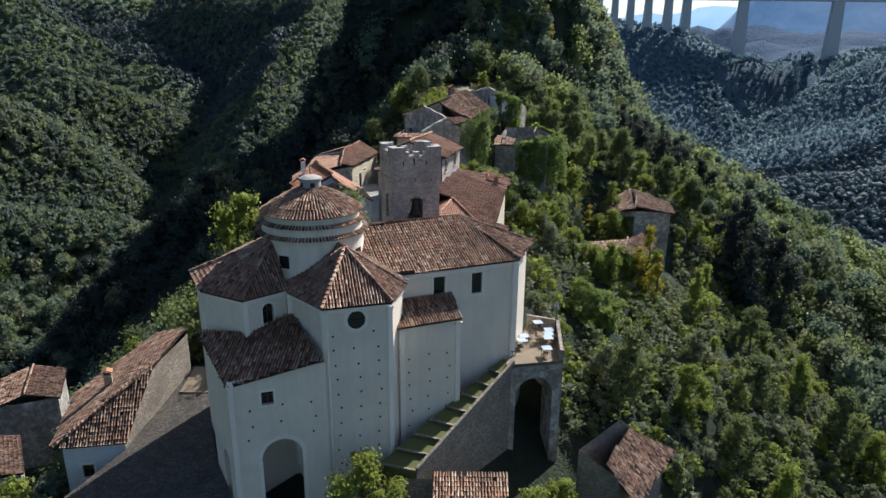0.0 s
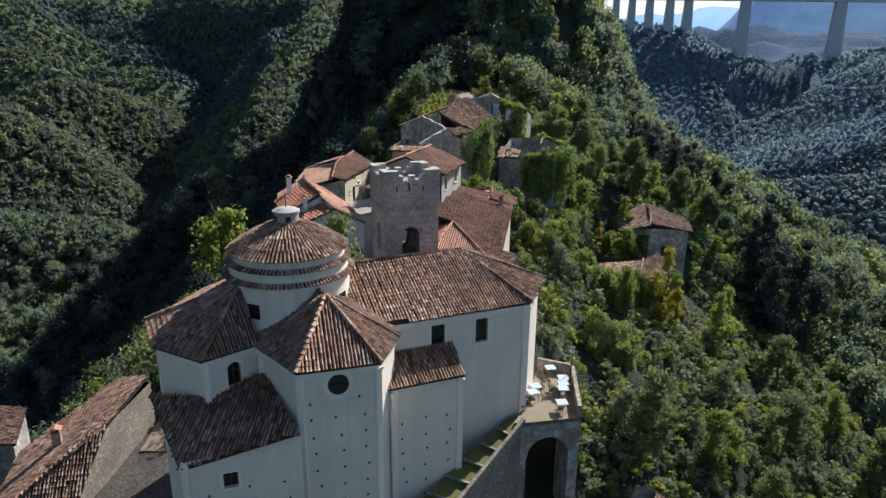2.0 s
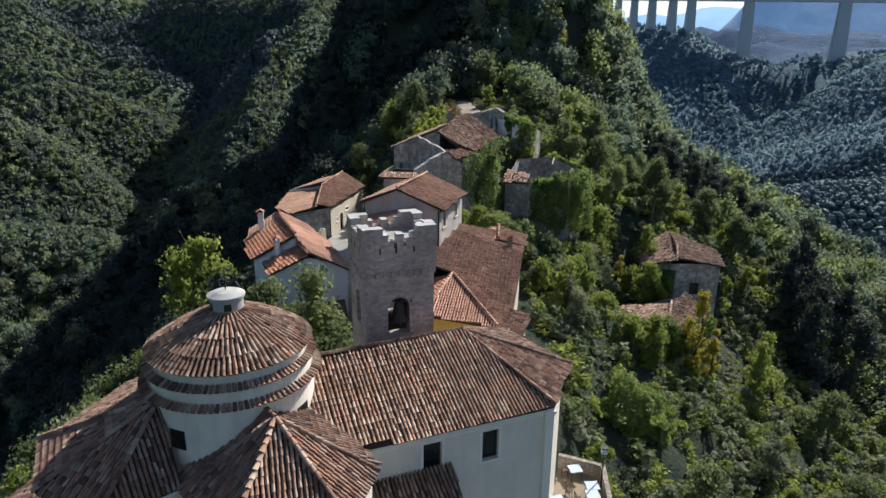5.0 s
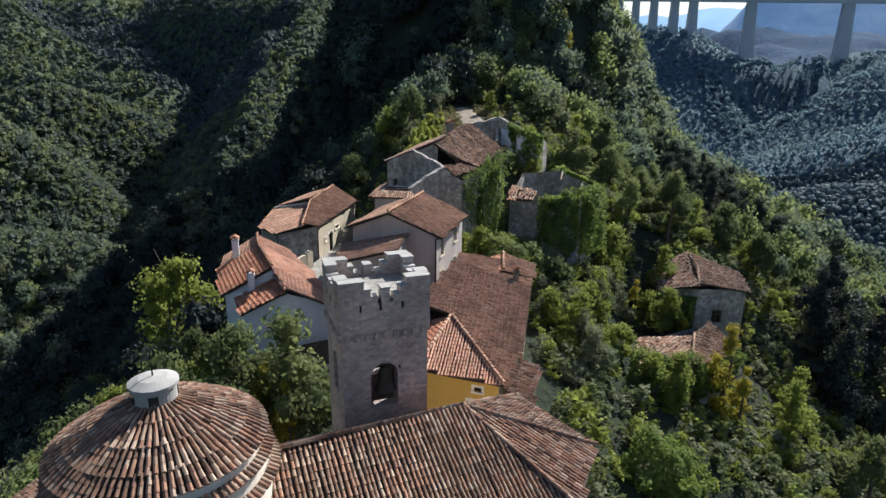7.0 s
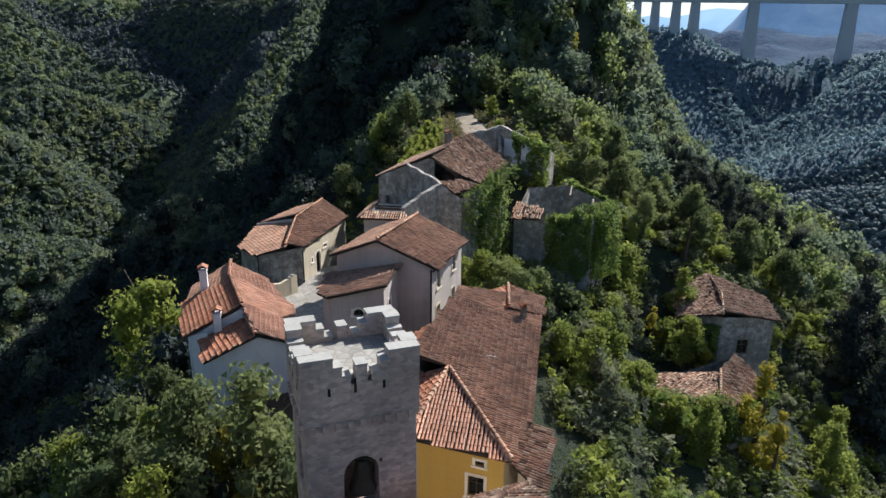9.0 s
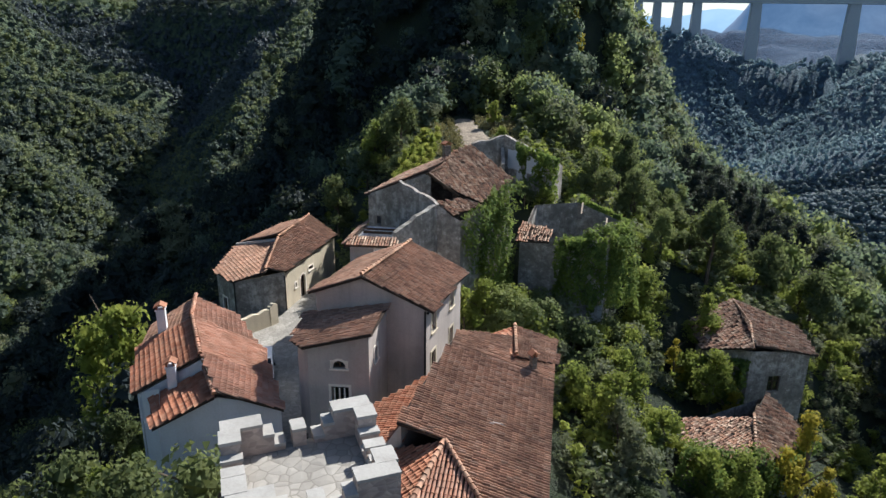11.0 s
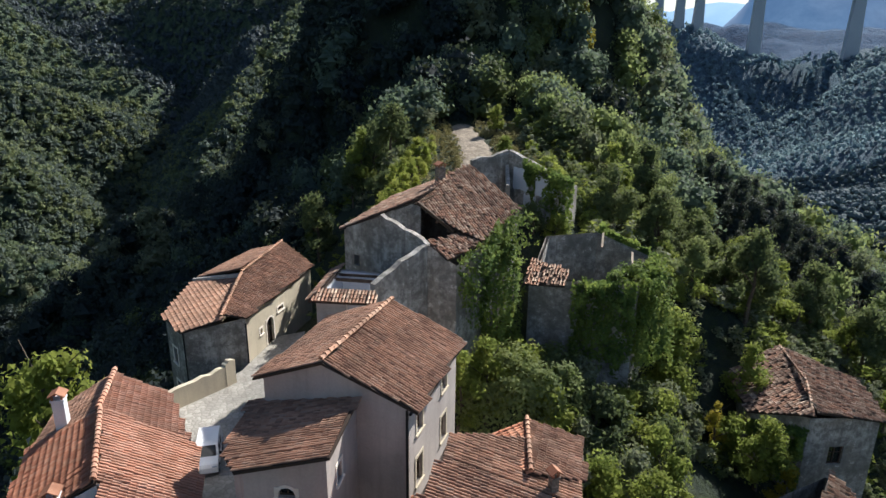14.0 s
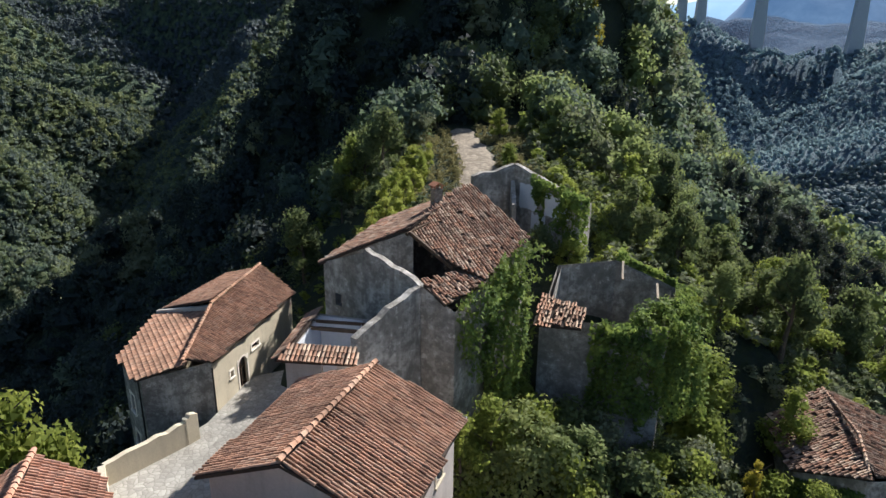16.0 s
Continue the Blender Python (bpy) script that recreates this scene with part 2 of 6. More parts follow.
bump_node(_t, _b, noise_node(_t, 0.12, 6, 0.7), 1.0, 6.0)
# valley floor in a paler haze blue, so gaps between trees stay soft
M_GROUND_BLUE, _t, _b = shader("hazy_valley_ground", 1.0)
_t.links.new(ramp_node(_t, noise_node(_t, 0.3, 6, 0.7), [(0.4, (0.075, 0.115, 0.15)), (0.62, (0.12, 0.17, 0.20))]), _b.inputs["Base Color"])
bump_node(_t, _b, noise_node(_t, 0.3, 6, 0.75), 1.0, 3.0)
M_GRASS, _t, _b = shader("mown_grass", 1.0)
_t.links.new(mix_node(_t, noise_node(_t, 2.0, 6, 0.7), (0.085, 0.10, 0.034), (0.17, 0.16, 0.065)), _b.inputs["Base Color"])
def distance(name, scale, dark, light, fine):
    """Far range: only blue air and the grain of its woods, painted as glow."""
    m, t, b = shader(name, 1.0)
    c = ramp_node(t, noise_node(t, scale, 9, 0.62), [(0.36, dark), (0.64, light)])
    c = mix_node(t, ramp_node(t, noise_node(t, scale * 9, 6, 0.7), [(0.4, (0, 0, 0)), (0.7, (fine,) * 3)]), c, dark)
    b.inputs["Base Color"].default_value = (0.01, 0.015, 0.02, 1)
    # the haze is emitted by the surface, not lit
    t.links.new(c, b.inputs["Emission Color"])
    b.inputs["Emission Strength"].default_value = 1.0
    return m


M_FARHILL = distance("haze_glow_mountain", 0.004, (0.052, 0.10, 0.185), (0.085, 0.145, 0.24), 0.6)
M_PALEHILL = distance("pale_haze_glow", 0.0015, (0.19, 0.33, 0.50), (0.25, 0.40, 0.58), 0.4)

# ---- building blocks ----
def mesh_of(bm, name):
    me = bpy.data.meshes.new(name)
    bm.to_mesh(me)
    bm.free()
    return me


def part(name, bm, material, parent, label=""):
    ob = new(name, mesh_of(bm, name))
    ob.data.materials.append(material)
    if parent:
        ob.parent = parent
    if label:
        tagged(ob, label)
    return ob


def thing(name, label, category, group="", kind="", at=(0, 0, 0)):
    ob = new(name)
    ob.location = at
    ob.empty_display_size = 0.2
    bpy.context.view_layer.update()
    return tagged(ob, label, category, group, kind)


def hold(ob, parent):
    """Parent ob, which is modelled in world metres, keeping it in place."""
    ob.parent = parent
    ob.matrix_parent_inverse = Matrix.Translation(parent.location).inverted()
    return ob


def wpart(name, bm, material, parent, label=""):
    return hold(part(name, bm, material, None, label), parent)


def box(bm, m, sx, sy, sz):
    """A box standing on the origin of m."""
    v = [bm.verts.new(m @ Vector((x * sx / 2, y * sy / 2, z * sz))) for z in (0, 1) for x, y in ((-1, -1), (1, -1), (1, 1), (-1, 1))]
    for f in ((3, 2, 1, 0), (4, 5, 6, 7), (0, 1, 5, 4), (1, 2, 6, 5), (2, 3, 7, 6), (3, 0, 4, 7)):
        bm.faces.new([v[i] for i in f])


def beam(bm, a, b, w, h):
    a, b = Vector(a), Vector(b)
    box(bm, Matrix.Translation(a) @ (b - a).to_track_quat("Z", "Y").to_matrix().to_4x4(), w, h, (b - a).length)


def tube(bm, a, b, r1, r2, n=10, caps=True):
    a, b = Vector(a), Vector(b)
    q = (b - a).to_track_quat("Z", "Y").to_matrix()
    rings = [[bm.verts.new(p + q @ Vector((r * math.cos(k * math.tau / n), r * math.sin(k * math.tau / n), 0))) for k in range(n)] for p, r in ((a, r1), (b, r2))]
    for k in range(n):
        bm.faces.new((rings[0][k], rings[0][(k + 1) % n], rings[1][(k + 1) % n], rings[1][k]))
    if caps:
        bm.faces.new(rings[0][::-1])
        bm.faces.new(rings[1])


def lathe(bm, c, profile, n=64):
    rings = [[bm.verts.new((c[0] + r * math.cos(k * math.tau / n), c[1] + r * math.sin(k * math.tau / n), z)) for k in range(n)] for r, z in profile]
    for a, b in zip(rings, rings[1:]):
        for k in range(n):
            bm.faces.new((a[k], a[(k + 1) % n], b[(k + 1) % n], b[k]))


def slab(bm, pts, down):
    """A flat sheet through pts, thickened straight down."""
    top = [bm.verts.new(p) for p in pts]
    low = [bm.verts.new((p[0], p[1], p[2] - down)) for p in pts]
    bm.faces.new(top)
    bm.faces.new(low[::-1])
    n = len(pts)
    for i in range(n):
        bm.faces.new((top[i], low[i], low[(i + 1) % n], top[(i + 1) % n]))


def make_tile(w=0.195, length=0.44, rise=0.115, seg=4):
    """One tapered cover tile, lying along -y (its lower end), bulging up."""
    co, fa = [], []
    for y, k in ((length / 2, 0.82), (-length / 2, 1.0)):
        for i in range(seg + 1):
            a = math.pi * i / seg
            co.append((-w / 2 * k * math.cos(a), y, rise * k * math.sin(a) + (0.02 if k == 1.0 else 0.0)))
    for i in range(seg):
        fa.append((i, i + 1, seg + 2 + i, seg + 1 + i))
    fa.append(tuple(range(seg + 1, 2 * seg + 2))[::-1])
    return np.array(co), fa


TILE_CO, TILE_FA = make_tile()
TILE_MESH = {}
for _k in TILES:
    _me = bpy.data.meshes.new("roof_tile")
    _me.from_pydata([tuple(c) for c in TILE_CO], [], TILE_FA)
    _me.materials.append(TILES[_k][1])
    TILE_MESH[_k] = _me
rng = np.random.default_rng(7)


def join_copies(name, co, faces, mats, material, parent=None):
    """One mesh out of many copies of a small shape, at the 4x4 matrices mats."""
    mats = np.asarray(mats)
    n, k = len(mats), len(co)
    pts = np.einsum("nij,kj->nki", mats[:, :3, :3], co) + mats[:, None, :3, 3]
    me = bpy.data.meshes.new(name)
    loops = np.concatenate([np.array(f) for f in faces])
    sizes = np.array([len(f) for f in faces])
    allloops = (np.arange(n)[:, None] * k + loops[None]).ravel()
    allsizes = np.tile(sizes, n)
    me.vertices.add(n * k)
    me.vertices.foreach_set("co", pts.ravel().astype(np.float32))
    me.loops.add(len(allloops))
    me.loops.foreach_set("vertex_index", allloops.astype(np.int32))
    me.polygons.add(len(allsizes))
    me.polygons.foreach_set("loop_start", np.concatenate([[0], np.cumsum(allsizes)[:-1]]).astype(np.int32))
    me.update(calc_edges=True)
    me.materials.append(material)
    ob = new(name, me)
    if parent:
        hold(ob, parent)
    return ob


def inside(poly, x, y):
    r = False
    for (x1, y1), (x2, y2) in zip(poly, poly[1:] + poly[:1]):
        if (y1 > y) != (y2 > y) and x < (x2 - x1) * (y - y1) / (y2 - y1) + x1:
            r = not r
    return r


PENDING_TILES = []
PITCH = {"old": 0.215, "brown": 0.18, "red": 0.205, "orange": 0.205}      # metres from one row of tiles to the next


def roof_face(parent, pts, kind="old", singles=0, pitch=None, course=0.36, ragged=0.0, holes=(), sag=0.0, bed=True, run=None):
    """A sloping roof face: a bed slab and rows of clay tiles that run down the slope."""
    pitch = pitch or PITCH[kind]
    k = pitch / 0.25
    pts = [Vector(p) for p in pts]
    c = sum(pts, Vector()) / len(pts)
    nrm = Vector()
    for a, b in zip(pts, pts[1:] + pts[:1]):
        nrm += (a - c).cross(b - c)
    nrm.normalize()
    if nrm.z < 0:
        nrm = -nrm
    down = Vector((*run, 0)) if run else Vector((nrm.x, nrm.y, 0))
    down = (down - nrm * down.dot(nrm)).normalized() if down.length > 1e-4 else Vector((0, -1, 0))
    side = down.cross(nrm).normalized()
    flat = [((p - c).dot(side), (p - c).dot(down)) for p in pts]
    proj = [c + side * u + down * v for u, v in flat]
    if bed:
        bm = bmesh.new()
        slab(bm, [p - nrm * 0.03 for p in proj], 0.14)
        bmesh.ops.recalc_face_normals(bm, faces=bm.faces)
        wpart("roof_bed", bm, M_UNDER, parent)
    us, vs = [f[0] for f in flat], [f[1] for f in flat]
    mats = []
    cols = int((max(us) - min(us)) / pitch) + 1
    rows = int((max(vs) - min(vs)) / course) + 2
    base = np.array([[-side.x, -down.x, nrm.x], [-side.y, -down.y, nrm.y], [-side.z, -down.z, nrm.z]])
    for i in range(cols):
        u = min(us) + (i + 0.5) * pitch
        wob = rng.normal(0, 0.012)
        for j in range(rows):
            v = max(vs) - (j + 0.45) * course
            if not inside(flat, u, v) or any(math.hypot((u - hu) / hr, (v - hv) / hs) < 1 + rng.normal(0, 0.12) for hu, hv, hr, hs in holes):
                continue
            if ragged and rng.random() < ragged:
                continue
            a = rng.normal(0, 0.03 + ragged * 0.6)
            p = c + side * (u + wob + rng.normal(0, 0.008 + ragged * 0.1)) + down * v + nrm * (0.0 + rng.normal(0, 0.006 + ragged * 0.1) + sag * math.sin(u * 0.7) * 0.05)
            rot = base @ np.array([[math.cos(a), -math.sin(a), 0], [math.sin(a), math.cos(a), 0], [0, 0, 1]]) @ np.diag([k, 1.0, k])
            m = np.eye(4)
            m[:3, :3], m[:3, 3] = rot, p
            mats.append(m)
    if singles:
        PENDING_TILES.append((parent, kind, mats[:singles]))
    rest = mats[singles:]
    if rest:
        tagged(join_copies("roof_tiles", TILE_CO, TILE_FA, rest, TILES[kind][0], parent), kind="stuff")


def ridge_line(parent, a, b, kind="old", lift=0.05, width=1.35):
    """Ridge or hip tiles, bedded in mortar, from a to b."""
    a, b = Vector(a), Vector(b)
    d = b - a
    n = max(1, int(d.length / 0.36))
    y = -d.normalized()
    x = y.cross(Vector((0, 0, 1))).normalized()
    z = x.cross(y)
    mats = []
    for i in range(n):
        p = a + d * ((i + 0.5) / n) + z * (lift + rng.normal(0, 0.008))
        m = np.eye(4)
        m[:3, :3] = np.array([[x.x * width, y.x, z.x * width], [x.y * width, y.y, z.y * width], [x.z * width, y.z, z.z * width]])
        m[:3, 3] = p
        mats.append(m)
    tagged(join_copies("ridge_tiles", TILE_CO, TILE_FA, mats, TILES[kind][0], parent), kind="stuff")


def wall_face(bm, a, b, base, openings=(), depth=0.3):
    """A wall from a to b (tops), down to base, with real openings: (from a, above-base height, width, height, arched)."""
    a, b = Vector(a), Vector(b)
    run = Vector((b.x - a.x, b.y - a.y, 0))
    L = run.length
    d = run / L
    inn = Vector((-d.y, d.x, 0)) * depth
    P = lambda s, z: Vector((a.x + d.x * s, a.y + d.y * s, z))
    top = lambda s: a.z + (b.z - a.z) * s / L
    xs = sorted({0.0, L, *[o[0] for o in openings], *[o[0] + o[2] for o in openings]})
    zs = sorted({*[o[1] for o in openings], *[o[1] + o[3] for o in openings]})
    for x0, x1 in zip(xs, xs[1:]):
        if x1 - x0 < 1e-4:
            continue
        mine = sorted([o for o in openings if o[0] <= x0 + 1e-4 and o[0] + o[2] >= x1 - 1e-4], key=lambda o: o[1])
        z = base
        for o in mine:
            bm.faces.new([bm.verts.new(p) for p in (P(x0, z), P(x1, z), P(x1, o[1]), P(x0, o[1]))])
            z = o[1] + o[3]
        bm.faces.new([bm.verts.new(p) for p in (P(x0, z), P(x1, z), P(x1, top(x1)), P(x0, top(x0)))])
    for s, z, w, h, arched in openings:
        loop = [(s, z), (s + w, z)]
        if arched:
            r, sz = w / 2, z + h - w / 2
            arc = [(s + r + r * math.cos(k * math.pi / 10), sz + r * math.sin(k * math.pi / 10)) for k in range(11)]
            loop += arc
            for k in range(10):
                (u0, v0), (u1, v1) = arc[k], arc[k + 1]
                bm.faces.new([bm.verts.new(P(*q)) for q in ((u1, v1), (u0, v0), (u0, z + h), (u1, z + h))])
        else:
            loop += [(s + w, z + h), (s, z + h)]
        for (u0, v0), (u1, v1) in zip(loop, loop[1:] + loop[:1]):
            if abs(u0 - u1) + abs(v0 - v1) > 1e-5:
                bm.faces.new([bm.verts.new(q) for q in (P(u0, v0), P(u1, v1), P(u1, v1) + inn, P(u0, v0) + inn)])


def window_in(parent, a, b, o, name="window", surround=None, mullion=True, sill=True, open_hole=False, frame_mat=None):
    """Frame, panes, sill and surround for one opening of a wall from a to b."""
    a, b = Vector(a), Vector(b)
    d = Vector((b.x - a.x, b.y - a.y, 0)).normalized()
    s, z, w, h, arched = o
    org = Matrix.Translation((a.x + d.x * (s + w / 2), a.y + d.y * (s + w / 2), z)) @ Matrix(((d.x, -d.y, 0, 0), (d.y, d.x, 0, 0), (0, 0, 1, 0), (0, 0, 0, 1)))
    bm = bmesh.new()
    t = 0.07
    for x in (-w / 2 + t / 2, w / 2 - t / 2):
        box(bm, org @ Matrix.Translation((x, 0.2, 0)), t, 0.06, h)
    for zz in (0.0, h - t):
        box(bm, org @ Matrix.Translation((0, 0.2, zz)), w - 2 * t, 0.06, t)
    win = wpart(name, bm, frame_mat or M_DARKWOOD, parent)
    if mullion:
        for z0, bw, bd, bh, y0 in ((t, t * 0.8, 0.05, h - 2 * t, 0.2), (h * 0.6, w - 2 * t, 0.04, t * 0.6, 0.203)):
            bm = bmesh.new()
            box(bm, org @ Matrix.Translation((0, y0, z0)), bw, bd, bh)
            wpart("glazing_bar", bm, frame_mat or M_DARKWOOD, win)
    if not open_hole:
        bm = bmesh.new()
        box(bm, org @ Matrix.Translation((0, 0.25, 0)), w + 0.1, 0.015, h + 0.1)
        wpart("pane", bm, M_CARGLASS, win)
    if surround:
        bm = bmesh.new()
        g = 0.16
        for x in (-w / 2 - g / 2, w / 2 + g / 2):
            box(bm, org @ Matrix.Translation((x, -0.005, 0)), g, 0.06, h + (0 if arched else g))
        if arched:
            r, c = w / 2, h - w / 2
            for k in range(10):
                p = [org @ Vector((rr * math.cos(q * math.pi / 10), -0.035, c + rr * math.sin(q * math.pi / 10))) for rr, q in ((r, k), (r + g, k), (r + g, k + 1), (r, k + 1))]
                bm.faces.new([bm.verts.new(v) for v in p])
        else:
            box(bm, org @ Matrix.Translation((0, -0.004, h)), w, 0.058, g)
        if sill:
            box(bm, org @ Matrix.Translation((0, -0.03, -0.1)), w + 2 * g + 0.08, 0.16, 0.1)
        wpart("surround", bm, surround, parent)
    return win


def walls(parent, outline, base, material, openings=None, name="wall", depth=0.3):
    """One wall mesh a side; outline runs counter-clockwise seen from above, each point with the wall's top height."""
    openings = openings or {}
    n = len(outline)
    made = []
    for i in range(n):
        a, b = outline[i], outline[(i + 1) % n]
        bs = base[i] if isinstance(base, (list, tuple)) else base
        bm = bmesh.new()
        wall_face(bm, a, b, bs, openings.get(i, ()), depth)
        made.append(wpart(name, bm, material[i] if isinstance(material, (list, tuple)) else material, parent))
    return made


def chimney(label, at, w, d, h, turn, cap="tiles", material=None):
    """A rendered chimney stack with a tiled or open cap."""
    t = thing("chimney", label, "chimney", at=at)
    m = pose(0, 0, 0, 0, 0, turn)
    bm = bmesh.new()
    box(bm, m @ Matrix.Translation((0, 0, -0.6)), w, d, h + 0.6)
    box(bm, m @ Matrix.Translation((0, 0, h)), w + 0.1, d + 0.1, 0.08)
    part("flue", bm, material or M_WHITE, t)
    bm = bmesh.new()
    for x in (-1, 1):
        for y in (-1, 1):
            box(bm, m @ Matrix.Translation((x * (w / 2 - 0.05), y * (d / 2 - 0.05), h + 0.08)), 0.1, 0.1, 0.25)
    tagged(part("vent_cap", bm, TILES["red"][0], t), kind="stuff")
    bm = bmesh.new()
    for s in (-1, 1):
        q = [m @ Vector(v) for v in ((s * (w / 2 + 0.12), -d / 2 - 0.1, h + 0.3), (s * (w / 2 + 0.12), d / 2 + 0.1, h + 0.3), (0, d / 2 + 0.1, h + 0.52), (0, -d / 2 - 0.1, h + 0.52))]
        slab(bm, q if s > 0 else q[::-1], 0.06)
    part("cap", bm, TILES["red"][0], t)
    return t

# ---- ground ----
def smax(a, b, k):
    h = np.clip(0.5 + 0.5 * (a - b) / k, 0, 1)
    return b * (1 - h) + a * h + k * h * (1 - h)


def bumps(x, y, scale, seed):
    """Smooth rolling relief, about -1 to 1."""
    r = np.random.default_rng(seed)
    z = np.zeros_like(x)
    for k in range(9):
        a, f, p = r.uniform(0, math.tau), r.uniform(0.6, 1.9) / scale, r.uniform(0, math.tau)
        z = z + np.sin((x * math.cos(a) + y * math.sin(a)) * f * math.tau + p) / 3.2
    return z


def ground_z(x, y):
    x, y = np.asarray(x, float), np.asarray(y, float)
    e = np.interp(y, [-50, 20, 36, 48, 60, 75, 88, 98, 108, 137, 180], [0, 20, 26.5, 29.5, 34, 37.4, 38.4, 39.6, 48, 52.5, 56])
    e = e - np.interp(y, [95, 102, 112, 128], [0.3, 4.0, 7.0, 0.0]) * np.clip((-4 - x) / 4, 0, 1)
    ax = np.interp(y, [-50, 20, 50, 75, 100, 137, 180], [-5, -5, -3, -2, 1, 4, 8])
    wl = np.interp(y, [0, 45, 75, 95, 110, 137], [17, 20, 15, 15, 9, 6])
    wr = np.interp(y, [0, 40, 56, 66, 80, 100, 140], [3, 3, 6, 9, 10, 11, 8])
    d = x - ax
    village = np.where(d < 0, e - 0.9 * np.maximum(0, -d - wl), e - 0.52 * np.maximum(0, d - wr))
    village = village - 0.9 * np.maximum(0, y - 200)
    ty = np.clip(y, 212, 300)
    hd = np.hypot(x - 12, y - ty) + 1e-6
    shade = np.maximum(0, (-(x - 12) * 0.77 - (y - ty) * 0.64) / hd)
    east = np.maximum(0, (x - 12) / hd)
    hill = 128 - (1.36 + 0.28 * shade + 0.42 * east) * np.minimum(hd, 60) - 0.8 * np.maximum(0, hd - 60) + 4 * bumps(x, y, 60, 3)
    nd = (640 - y) * 0.8 + (-240 - x) * 0.6 + 12 * bumps(x, y, 200, 5)
    scarp = 104 - np.where(nd > 0, 1.9, -0.1) * np.abs(nd) - 1.0 * np.maximum(0, -440 - x) - 0.9 * np.maximum(0, x + 110)
    crest = np.interp(y, [280, 333, 490, 560, 640], [-30, 10, 86, 92, 60]) - 0.95 * np.abs(x + 100 + 5 * bumps(x, y, 60, 31))
    left = -48 + 0.40 * np.maximum(0, -x - 135) + 0.16 * np.maximum(0, y - 260) * (x < 60) + 15 * bumps(x, y, 130, 8)
    rb = bumps(x, y, 260, 11)
    right = -64 + 12 * rb * np.clip((np.hypot(x, y) - 150) / 200, 0, 1) + 0.5 * np.clip(x - 350 - 0.1 * (y - 800), 0, 275) + 118 * np.clip((y - 960) / 260, 0, 1) * np.clip((600 - x) / 150, 0, 1)
    right = right + 0.16 * np.clip(x - 150, 0, 200) * np.clip((600 - y) / 300, 0, 1)
    prom = 54 + 9 * bumps(x, y, 120, 17) - 1.5 * np.maximum(0, 985 + 30 * bumps(x, y, 150, 13) - y) - 1.6 * np.maximum(0, np.abs(x - 455) - 72)
    spur = 104 + 10 * rb - 0.62 * np.maximum(0, 1090 - y) - 0.5 * np.maximum(0, x - 390)
    right = smax(smax(right, prom, 12.0), spur, 14.0)
    right = right + np.clip((y - 1180) / 1000, 0, 1) * 62 + 9 * bumps(x, y, 420, 51) * np.clip((y - 1200) / 300, 0, 1)
    bl = np.clip((x + 20) / 120, 0, 1)
    far = left * (1 - bl) + right * bl
    z = smax(smax(village, hill, 8.0), far, 10.0)
    z = smax(smax(z, scarp, 8.0), crest, 7.0)
    return z + 0.5 * bumps(x, y, 9, 21) * np.clip((np.abs(d) - 14) / 10, 0, 1)


def build_ground():
    th = np.linspace(-math.pi, math.pi, 361)[:-1]
    inner = np.concatenate([np.linspace(0, 60, 40)[1:], 60 * (4200 / 60) ** (np.linspace(0, 1, 150)[1:])])
    cx0, cy0 = 0.0, 45.0
    R, T = np.meshgrid(inner, th, indexing="ij")
    X, Y = cx0 + R * np.sin(T), cy0 + R * np.cos(T)
    Z = ground_z(X, Y)
    co = np.stack([X, Y, Z], -1).reshape(-1, 3)
    n = len(th)
    fa = [(i * n + j, (i + 1) * n + j, (i + 1) * n + (j + 1) % n, i * n + (j + 1) % n) for i in range(len(inner) - 1) for j in range(n)]
    co = np.vstack([co, [[cx0, cy0, float(ground_z(cx0, cy0))]]])
    fa += [(len(co) - 1, j, (j + 1) % n) for j in range(n)]
    me = bpy.data.meshes.new("ground")
    me.from_pydata([tuple(c) for c in co], [], fa)
    me.polygons.foreach_set("use_smooth", [True] * len(me.polygons))
    me.materials.append(M_GROUND)
    me.materials.append(M_GROUND_FAR)
    me.materials.append(M_GROUND_WOOD)
    me.materials.append(M_GROUND_BLUE)
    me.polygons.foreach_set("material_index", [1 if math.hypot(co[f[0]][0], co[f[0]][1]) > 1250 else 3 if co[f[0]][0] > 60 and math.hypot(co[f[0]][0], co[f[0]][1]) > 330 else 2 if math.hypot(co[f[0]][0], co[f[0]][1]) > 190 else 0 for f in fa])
    tagged(new("ground", me), "green overgrown hillside falling into forested valleys", "ground", kind="structure")


build_ground()

